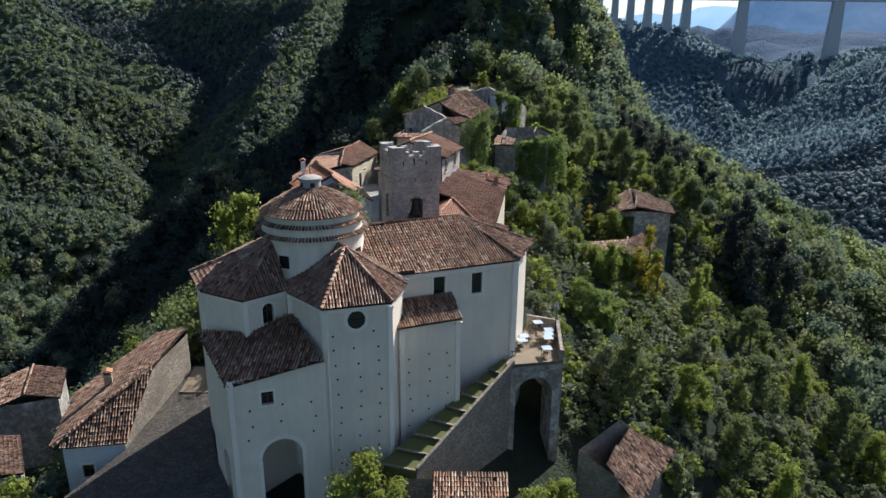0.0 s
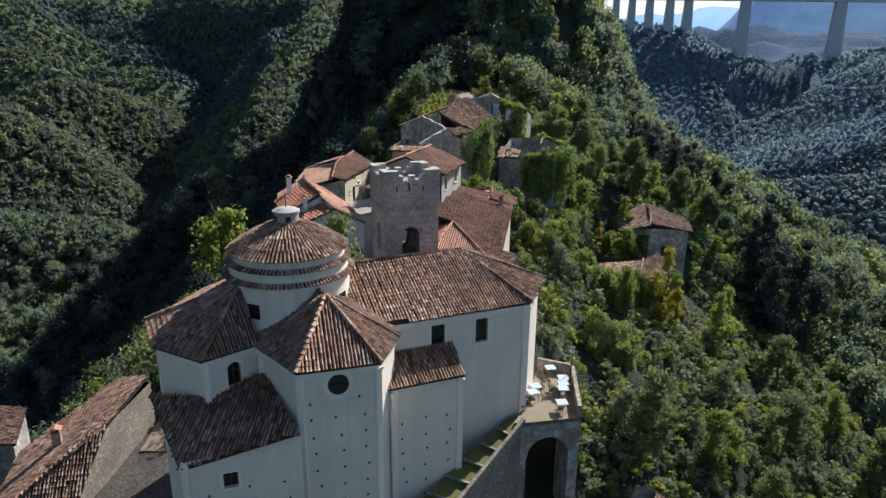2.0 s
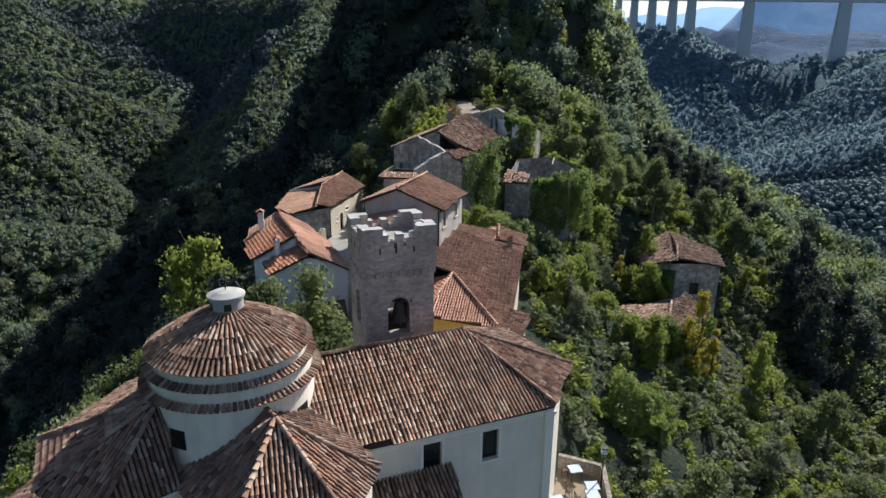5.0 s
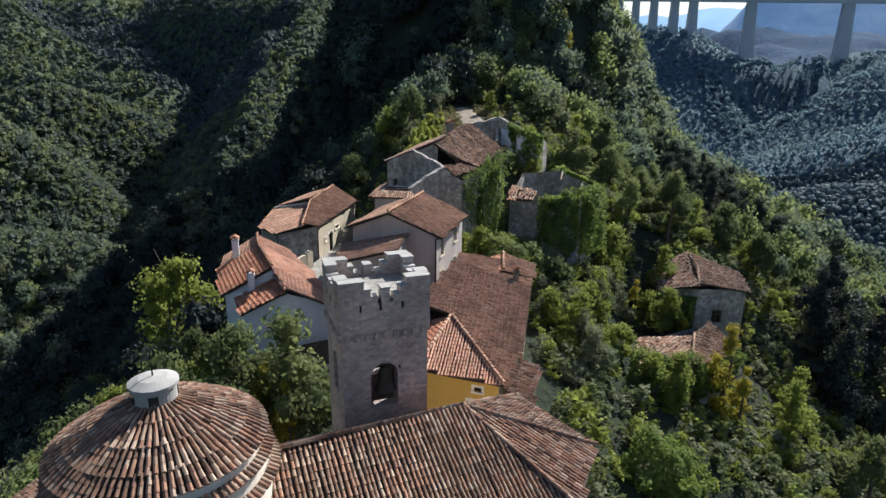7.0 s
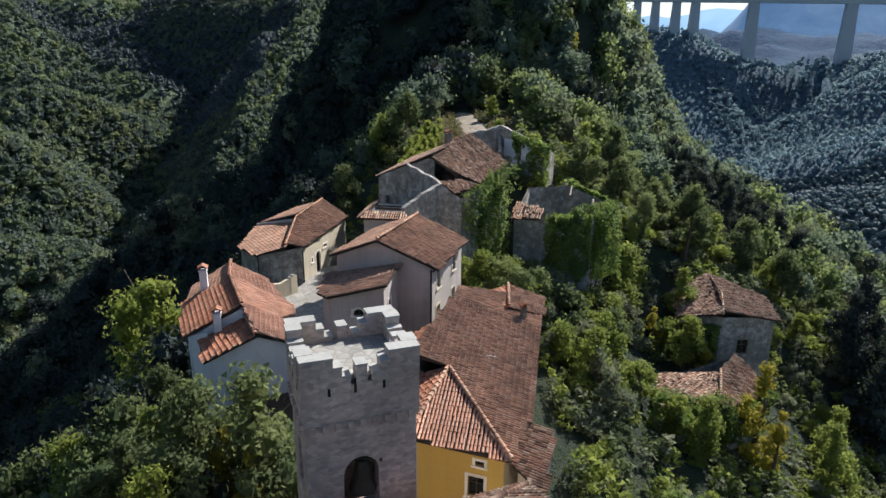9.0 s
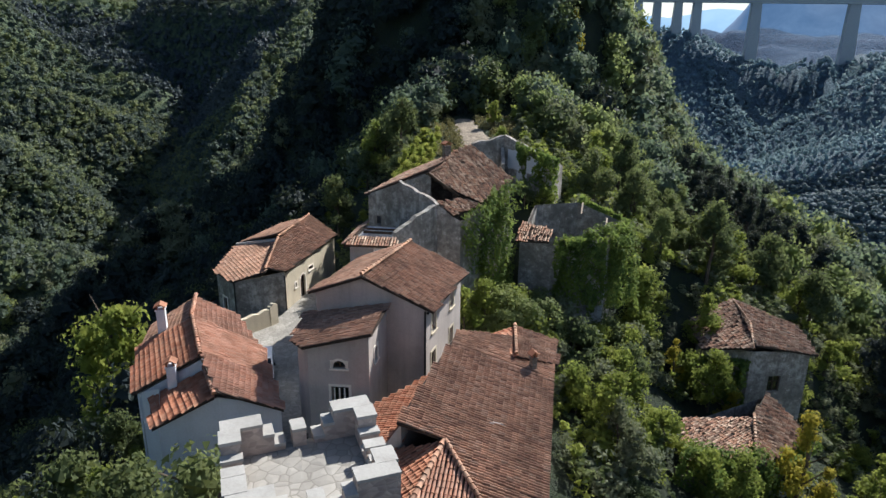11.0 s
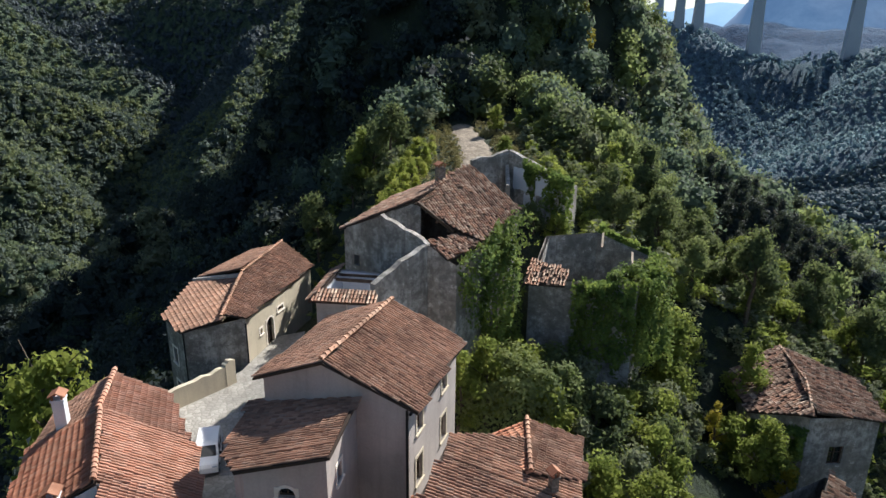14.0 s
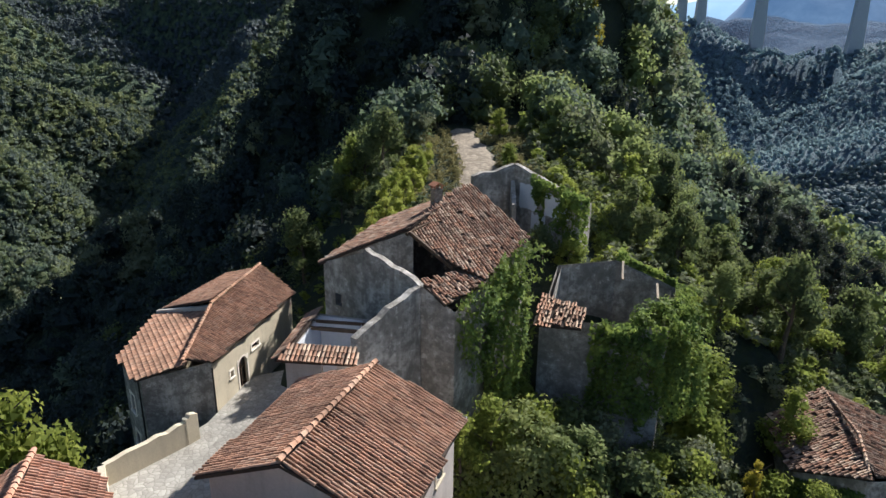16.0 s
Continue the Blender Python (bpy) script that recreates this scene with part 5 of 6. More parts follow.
for k in range(8):
    f0, f1 = k / 8, (k + 1) / 8
    r0, r1 = lo.lerp(hi, f0), lo.lerp(hi, f1)
    i0 = Vector((-4.6 + 9.8 * f0, 39.6 + 9.6 * f0, 0))
    i1 = Vector((-4.6 + 9.8 * f1, 39.6 + 9.6 * f1, 0))
    z = r0.z + 0.1
    bm = bmesh.new()
    slab(bm, [(r0.x, r0.y, z), (r1.x, r1.y, z + 0.32), (i1.x, i1.y, z + 0.32), (i0.x, i0.y, z)], 4)
    bmesh.ops.recalc_face_normals(bm, faces=bm.faces)
    wpart("grass_step", bm, M_GRASS, rp)
    bm = bmesh.new()
    beam(bm, (r0.x, r0.y, z + 0.06), (i0.x, i0.y, z + 0.06), 0.16, 0.12)
    wpart("step_edge", bm, M_ROUGH, rp)
bm = bmesh.new()
beam(bm, lo + Vector((0.1, -0.1, 0.3)), hi + Vector((0.1, -0.1, 0.3)), 0.25, 0.3)
wpart("edge_kerb", bm, M_ROUGH, rp)
bm = bmesh.new()
wall_face(bm, lo + Vector((0.1, -0.05, 0.2)), hi + Vector((0.1, -0.05, 0.2)), 20)
wpart("retaining_wall", bm, M_ROUGH, rp)

bm = bmesh.new()
rows_ = []
for k in range(40):
    y = 106 + k * 1.05
    xm = 3.0 + 1.2 * math.sin(y * 0.16) + 0.05 * (y - 106)
    w = 1.3 + 0.8 * math.sin((y - 106) / 42 * math.pi) + 0.25 * math.sin(y * 1.7)
    rows_.append([bm.verts.new((xm + w * f + 0.12 * math.sin(y * 3 + f * 5), y, float(ground_z(xm + w * f, y)) + (0.14 if abs(f) < 0.9 else 0.02))) for f in (-1, -0.6, 0, 0.6, 1)])
for a, b in zip(rows_, rows_[1:]):
    for k in range(4):
        bm.faces.new((a[k], a[k + 1], b[k + 1], b[k]))
tagged(part("footpath", bm, M_RUBBLE, None), "pale dusty footpath climbing the ridge", "path", kind="structure")
# yard: the church's shade is put into the cobble colour
bm = bmesh.new()
slab(bm, [(-25.2, 43.6, 29.6), (-17.0, 41.6, 29.6), (-19.2, 46.5, 30.4), (-18.0, 54.0, 31.7), (-23.4, 54.0, 31.7)], 2)
slab(bm, [(-14.0, 37.0, 28.6), (-17.0, 41.6, 29.596), (-25.2, 43.6, 29.596), (-30.0, 36.0, 27.5), (-12.0, 31.0, 27.0), (-8.0, 38.6, 28.6)], 2)
tagged(part("courtyard", bm, M_COBBLE, None), "dark cobbled yard between church and house, its shade coloured in", "yard", kind="structure")

# the sunlit spot of the yard, put in as a paler sand slab
bm = bmesh.new()
slab(bm, [(-23.3, 50.2, 31.1), (-19.4, 50.2, 31.1), (-18.4, 53.8, 31.72), (-23.2, 53.8, 31.72)], 0.06)
tagged(part("sunlit_sand_patch", bm, M_EARTH, None), "bare sandy ground, a pale slab for the sunlit patch", "ground", kind="structure")

# ---- loose things ----
def cafe_table(x, y, turn, n=1):
    t = thing("cafe_table", "white square cafe table on the church terrace", "table", "tables on the terrace", at=(x, y, 35.3))
    t.rotation_euler = (0, 0, radians(turn))
    bm = bmesh.new()
    box(bm, pose(0, 0, 0.72), 0.82, 0.82, 0.03)
    bmesh.ops.bevel(bm, geom=bm.edges[:], offset=0.01, segments=1)
    part("tabletop", bm, M_CLOTH, t)
    for a in (-1, 1):
        for b in (-1, 1):
            bm = bmesh.new()
            tube(bm, (a * 0.34, b * 0.34, 0), (a * 0.32, b * 0.32, 0.72), 0.018, 0.018, 6)
            part("leg", bm, M_IRON, t)


def chair_proto(x, y, turn):
    t = thing("chair", "dark metal bistro chair on the church terrace", "chair", "chairs on the terrace", at=(x, y, 35.3))
    t.rotation_euler = (0, 0, radians(turn))
    bm = bmesh.new()
    box(bm, pose(0, 0, 0.44), 0.42, 0.42, 0.03)
    part("seat", bm, M_DARKWOOD, t)
    bm = bmesh.new()
    for z in (0.62, 0.74, 0.86):
        box(bm, pose(0, 0.2, z), 0.42, 0.02, 0.06)
    part("backrest", bm, M_DARKWOOD, t)
    for a in (-1, 1):
        for b in (-1, 1):
            bm = bmesh.new()
            tube(bm, (a * 0.19, b * 0.2, 0), (a * 0.19, b * 0.2, 0.92 if b > 0 else 0.44), 0.014, 0.014, 6)
            part("leg", bm, M_IRON, t)
    return t


for x, y, tn in ((9.0, 55.2, 12), (7.35, 52.1, 20), (7.05, 51.2, 20), (9.75, 53.5, 4), (9.6, 52.65, 4), (9.45, 51.8, 4), (9.0, 49.7, 6)):
    cafe_table(x, y, tn)
ch0 = chair_proto(8.4, 55.4, 80)
for x, y, tn in ((9.4, 56.0, 10), (8.3, 53.4, 70), (8.7, 52.6, 100), (8.6, 51.9, 80), (9.4, 50.6, 170), (8.7, 48.95, 190), (7.9, 52.7, -60), (6.5, 50.6, 150), (6.05, 49.6, 40), (10.2, 52.2, -80)):
    copy_thing(ch0, pose(x, y, 35.3, 0, 0, tn))


def street_lamp(x, y, z):
    t = thing("street_lamp", "black iron post lamp with a square glass lantern", "lamp", at=(x, y, z))
    bm = bmesh.new()
    tube(bm, (0, 0, 0), (0, 0, 2.6), 0.05, 0.035, 8)
    tube(bm, (0, 0, 0), (0, 0, 0.25), 0.1, 0.06, 8)
    part("post", bm, M_IRON, t)
    bm = bmesh.new()
    box(bm, pose(0, 0, 2.62), 0.3, 0.3, 0.38)
    part("lantern_glass", bm, M_CLOTH, t)
    bm = bmesh.new()
    box(bm, pose(0, 0, 3.0), 0.4, 0.4, 0.06)
    part("lantern_cap", bm, M_IRON, t)


street_lamp(10.5, 54.2, 35.3)


def van(x, y, z, turn):
    """A small white panel van, nose along local -y."""
    t = thing("van", "small white panel van parked on the square", "van", at=(x, y, z))
    t.rotation_euler = (0, 0, radians(turn))
    t.scale = (0.85, 0.85, 0.85)
    prof = [(-2.0, 0.35), (-2.02, 0.75), (-1.85, 0.95), (-1.05, 1.08), (-0.55, 1.68), (-0.2, 1.78), (1.7, 1.8), (1.92, 1.6), (1.98, 0.9), (1.96, 0.35)]
    bm = bmesh.new()
    rings = []
    for xs, k in ((-0.83, 0.0), (-0.80, 1.0), (0.80, 1.0), (0.83, 0.0)):
        rings.append([bm.verts.new((xs * (1 - 0.1 * max(0, zz - 0.95)) if k else xs * (1 - 0.13 * max(0, zz - 0.95)), yy * (1 if k else 0.985), zz - (0 if k else 0.03))) for yy, zz in prof])
    for a, b in zip(rings, rings[1:]):
        for k in range(len(prof) - 1):
            bm.faces.new((a[k], b[k], b[k + 1], a[k + 1]))
        bm.faces.new((a[-1], b[-1], b[0], a[0]))
    bm.faces.new(rings[0][::-1])
    bm.faces.new(rings[-1])
    bmesh.ops.recalc_face_normals(bm, faces=bm.faces)
    part("body", bm, M_CAR, t)
    bm = bmesh.new()
    bm.faces.new([bm.verts.new(v) for v in ((-0.68, -1.06, 1.09), (0.68, -1.06, 1.09), (0.62, -0.58, 1.665), (-0.62, -0.58, 1.665))])
    part("windscreen", bm, M_CARGLASS, t)
    for s in (-1, 1):
        for y0, y1 in ((-0.75, 0.15), (0.25, 0.95)):
            bm = bmesh.new()
            bm.faces.new([bm.verts.new(v) for v in ((s * 0.835, y0, 1.02), (s * 0.835, y1, 1.02), (s * 0.775, y1, 1.5), (s * 0.775, y0 + 0.3, 1.5))])
            part("side_window", bm, M_CARGLASS, t)
        for yy in (-1.3, 1.25):
            bm = bmesh.new()
            tube(bm, (s * 0.68, yy, 0.31), (s * 0.86, yy, 0.31), 0.31, 0.31, 20)
            w = part("wheel", bm, M_RUBBER, t)
            bm = bmesh.new()
            tube(bm, (s * 0.855, yy, 0.31), (s * 0.868, yy, 0.31), 0.19, 0.18, 16)
            part("hubcap", bm, M_CAR, w)
        bm = bmesh.new()
        box(bm, pose(s * 0.6, -1.96, 0.72), 0.3, 0.08, 0.14)
        part("headlight", bm, M_CLOTH, t)
        bm = bmesh.new()
        box(bm, pose(s * 0.92, -0.75, 1.0), 0.16, 0.08, 0.2)
        part("wing_mirror", bm, M_RUBBER, t)


van(-13.0, 86.0, 39.32, 14)

# dark awning before the orange-roofed house
aw = thing("awning", "dark flat awning on white posts before a house", "awning", at=(-11, 70.8, 37))
bm = bmesh.new()
slab(bm, [(-13.8, 71.4, 40.4), (-12.6, 69.0, 40.1), (-8.0, 70.6, 40.1), (-8.8, 73.8, 40.5)], 0.1)
wpart("sheet", bm, M_DARKWOOD, aw)
for x, y in ((-12.5, 69.2), (-10.4, 69.9), (-8.2, 70.8)):
    bm = bmesh.new()
    tube(bm, (x, y, 33), (x, y, 40.05), 0.08, 0.08, 8)
    wpart("post", bm, M_WHITE, aw)

# ruin swallowed by ivy below the long house
mo = thing("ivy_mound", "collapsed stone hut wholly swallowed by ivy", "ruin", at=(17.0, 68.0, 26))
mo_out = [(15.0, 67.8, 32.4), (19.2, 67.5, 32.3), (19.6, 70.2, 32.2), (15.6, 70.6, 32.4)]
walls(mo, mo_out, 24, M_ROUGH)
bm = bmesh.new()
slab(bm, mo_out, 0.3)
wpart("rubble_top", bm, M_ROUGH, mo)

ow = thing("ruined_wall", "broken stone wall of an outbuilding under ivy", "ruin", at=(21.6, 82.3, 26))
thick_wall(ow, (18.6, 81.6, 33.4), (24.7, 82.3, 33.5), 25, 1.0, M_ROUGH)

# power cable over the scrub
bm = bmesh.new()
pts = [Vector((10.4, 48.9, 35.6)).lerp(Vector((20.5, 47.0, 26.5)), k / 14) - Vector((0, 0, 1.2 * math.sin(math.pi * k / 14))) for k in range(15)]
for a, b in zip(pts, pts[1:]):
    tube(bm, a, b, 0.018, 0.018, 5, False)
tagged(part("cable", bm, M_IRON, None), "thin sagging power cable above the scrub", "cable")

# ---- plants ----
def leaf_cards(n, size, blobs, r, flat=0.35):
    """n leaf sprigs over the skins of some ellipsoids: (n, 3, 3)."""
    vol = np.array([b[3] * b[3] for b in blobs])
    which = r.choice(len(blobs), n, p=vol / vol.sum())
    u = r.normal(size=(n, 3))
    u /= np.linalg.norm(u, axis=1)[:, None]
    u[:, 2] = np.where(u[:, 2] < -0.35, -u[:, 2], u[:, 2])
    B = np.array(blobs)[which]
    rad = B[:, 3:4] * (0.52 + 0.88 * r.random((n, 1)) ** 1.25)
    c = B[:, :3] + u * rad * np.array([1, 1, 0.85])
    nn = u + r.normal(0, 0.55, (n, 3))
    nn /= np.linalg.norm(nn, axis=1)[:, None]
    a = np.cross(nn, r.normal(size=(n, 3)))
    a /= np.linalg.norm(a, axis=1)[:, None]
    b = np.cross(nn, a)
    s = size * (0.6 + 0.8 * r.random((n, 1)))
    return np.stack([c - a * s * 0.75 - b * s * 0.4, c + a * s * 0.75 - b * s * 0.4, c + b * s * 1.1 - nn * s * 0.25], 1)


def cards_mesh(name, quads, material):
    n, k = quads.shape[:2]
    me = bpy.data.meshes.new(name)
    me.vertices.add(n * k)
    me.vertices.foreach_set("co", quads.reshape(-1).astype(np.float32))
    me.loops.add(n * k)
    me.loops.foreach_set("vertex_index", np.arange(n * k, dtype=np.int32))
    me.polygons.add(n)
    me.polygons.foreach_set("loop_start", (np.arange(n) * k).astype(np.int32))
    me.update(calc_edges=True)
    me.materials.append(material)
    return me


def crown_blobs(r, h, w, n, low=0.35):
    """Lumps of a crown: a few limbs lean out, each with its own clusters, so that the outline is uneven."""
    out = []
    limbs = [(r.uniform(0, math.tau), r.uniform(0.35, 1.0), r.uniform(low, 0.8)) for _ in range(max(4, n // 3))]
    limbs.append((0.0, 0.05, 0.9))
    for k in range(n * 2):
        a, reach, f = limbs[k % len(limbs)]
        a = a + r.normal(0, 0.35)
        f = min(1.0, max(low, f + r.normal(0, 0.13)))
        rr = w * reach * (1.05 - 0.75 * max(0, f - 0.5) / 0.5) * r.uniform(0.55, 1.0)
        out.append((rr * math.cos(a), rr * math.sin(a), f * h * 0.93, w * r.uniform(0.16, 0.36)))
    return out


def clump_cores(blobs, r, f=0.66, sides=20):
    """The dense inside of a crown: one uneven lump of eight or twenty sides a blob, as loose faces (n, 3, 3)."""
    if sides == 8:
        v = np.array([(1, 0, 0), (0, 1, 0), (-1, 0, 0), (0, -1, 0), (0, 0, 1), (0, 0, -1)], float)
        t = np.array([(i, (i + 1) % 4, 4) for i in range(4)] + [((i + 1) % 4, i, 5) for i in range(4)])
        out = []
        for x, y, z, q in blobs:
            a = r.uniform(0, math.tau)
            w = v * (0.8 + 0.6 * r.random((6, 1))) * q * f
            w = np.stack([w[:, 0] * math.cos(a) - w[:, 1] * math.sin(a), w[:, 0] * math.sin(a) + w[:, 1] * math.cos(a), w[:, 2] * 0.9], 1)
            out.append((w + np.array([x, y, z]))[t])
        return np.concatenate(out)
    g = (1 + math.sqrt(5)) / 2
    v = np.array([(-1, g, 0), (1, g, 0), (-1, -g, 0), (1, -g, 0), (0, -1, g), (0, 1, g), (0, -1, -g), (0, 1, -g), (g, 0, -1), (g, 0, 1), (-g, 0, -1), (-g, 0, 1)]) / math.hypot(1, g)
    t = np.array([(i, j, k) for i in range(12) for j in range(i + 1, 12) for k in range(j + 1, 12)
                  if max(np.linalg.norm(v[i] - v[j]), np.linalg.norm(v[j] - v[k]), np.linalg.norm(v[i] - v[k])) < 1.1])
    turn = np.sum(np.cross(v[t[:, 1]] - v[t[:, 0]], v[t[:, 2]] - v[t[:, 0]]) * v[t[:, 0]], axis=1) < 0
    t[turn] = t[turn][:, ::-1]
    out = []
    for x, y, z, q in blobs:
        a = r.uniform(0, math.tau)
        w = v * (0.75 + 0.5 * r.random((12, 1))) * q * f
        w = np.stack([w[:, 0] * math.cos(a) - w[:, 1] * math.sin(a), w[:, 0] * math.sin(a) + w[:, 1] * math.cos(a), w[:, 2] * 0.9], 1)
        out.append((w + np.array([x, y, z]))[t])
    return np.concatenate(out)


def full_crown(cards, size, blobs, r, f=0.66, sides=20):
    return np.concatenate([clump_cores(blobs, r, f, sides), leaf_cards(cards, size, blobs, r)])


def round_blobs(r, n, low, w=0.42):
    """A compact domed crown, one unit high: overlapping lumps, smaller towards the rim."""
    out = [(0, 0, 0.58, 0.32)]
    for k in range(n - 1):
        a = k * 2.4 + r.uniform(-0.5, 0.5)
        e = r.uniform(0, 1)
        q = r.uniform(0.14, 0.24)
        rr = (w - 0.6 * q) * math.cos(e * 1.35) * r.uniform(0.8, 1.08)
        out.append((rr * math.cos(a), rr * math.sin(a), low + 0.12 + (0.86 - low - 0.12) * math.sin(e * 1.35) + r.normal(0, 0.03), q))
    return out


def trunk_mesh(h, r):
    bm = bmesh.new()
    p = Vector((0, 0, -0.8))
    rad = 0.035 * h
    for k in range(4):
        q = Vector((r.normal(0, 0.12), r.normal(0, 0.12), h * 0.2 * (k + 1)))
        tube(bm, p, q, rad, rad * 0.72, 7, False)
        p, rad = q, rad * 0.72
        if k:
            for _ in range(2):
                a = r.uniform(0, math.tau)
                e = q + Vector((math.cos(a) * h * 0.2, math.sin(a) * h * 0.2, h * 0.16))
                tube(bm, q, e, rad * 0.6, rad * 0.2, 5, False)
    me = mesh_of(bm, "trunk")
    me.materials.append(M_BARK)
    return me


pr = np.random.default_rng(11)
SPECIES = {}
for sp, mat, h, w, cards, size, nb, low in (
        ("oak", M_LEAF, 7.5, 3.0, 3400, 0.17, 18, 0.3), ("oak_b", M_LEAF, 9.0, 2.8, 3400, 0.17, 20, 0.25), ("ash", M_LEAF_BRIGHT, 7.0, 2.4, 3200, 0.15, 17, 0.25),
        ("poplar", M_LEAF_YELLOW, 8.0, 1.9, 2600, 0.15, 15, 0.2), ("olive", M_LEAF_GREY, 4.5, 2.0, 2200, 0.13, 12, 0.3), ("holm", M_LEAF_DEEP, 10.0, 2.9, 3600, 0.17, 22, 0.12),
        ("walnut", M_LEAF_SOFT, 9.5, 3.9, 4600, 0.18, 24, 0.2), ("reed", M_REED, 3.6, 1.5, 1900, 0.12, 16, 0.05),
        ("shrub", M_LEAF, 2.6, 1.9, 1900, 0.115, 11, 0.1), ("shrub_b", M_LEAF_BRIGHT, 2.4, 1.8, 1900, 0.11, 11, 0.1), ("shrub_g", M_LEAF_GREY, 2.0, 1.6, 1600, 0.105, 10, 0.1)):
    SPECIES[sp] = []
    for _ in range(3):
        me = cards_mesh("crown", full_crown(int(cards * 1.15), size * 0.82, crown_blobs(pr, h, w, nb, low), pr, 0.6), mat)
        SPECIES[sp].append((me, trunk_mesh(h, pr), h))
LABELS = {"walnut": "broad soft-green walnut tree beside a ruin", "reed": "tall yellow-green canes beside the footpath", "oak": "leafy dark-green oak tree on the slope", "oak_b": "tall dark-green broadleaf tree on the slope", "ash": "bright green young tree beside the houses",
          "poplar": "yellow-green tree turning to autumn colour", "olive": "grey-green olive tree on the slope", "holm": "dense dark evergreen oak on the slope",
          "shrub": "dense green bush on the hillside", "shrub_b": "light green bush on the sunny slope", "shrub_g": "grey-green scrubby bush on dry ground"}


def plant(sp, x, y, z=None, s=1.0, name=None):
    me, tr, h = SPECIES[sp][pr.integers(3)]
    z = float(ground_z(x, y)) if z is None else z
    bushy = sp.startswith("shrub") or sp == "reed"
    t = thing("bush" if bushy else "tree", LABELS[sp], "bush" if bushy else "tree", "trees and bushes of the hillside", at=(x, y, z - 0.1))
    t.rotation_euler = (pr.normal(0, 0.04), pr.normal(0, 0.04), pr.uniform(0, math.tau))
    t.scale = (s * pr.uniform(0.9, 1.1),) * 2 + (s * pr.uniform(0.9, 1.15),)
    for nm, m in (("crown", me), ("trunk", tr)):
        o = new(nm, m)
        o.parent = t


# built ground where nothing grows
KEEP = [(-41, 94, -29, 109), (38, 124, 59, 159), (-24, 33, -2, 60), (-3, 40, 9.5, 62), (-3, 36, 11.5, 57), (-21, 70, -7, 86), (-10, 60, 9, 89), (-19, 84, -8, 104), (-23.5, 95.5, -10.5, 117), (-8, 86, 8, 107),
        (7, 94, 20, 107), (2, 108, 14, 116), (25, 92, 38, 105), (18.5, 81, 32, 93), (-34.5, 41, -22, 58), (10, 41, 22.5, 52), (-50.5, 59, -42.5, 69), (-48, 47.5, -40, 56.5), (-4, 33, 5, 41), (-0.3, 104, 11.5, 150), (-3, 60, 3, 66), (13.5, 64.5, 21.5, 71.5), (-33, 33, -22, 42)]


def free(x, y, m=0.0):
    return not any(a - m < x < c + m and b - m < y < d + m for a, b, c, d in KEEP)


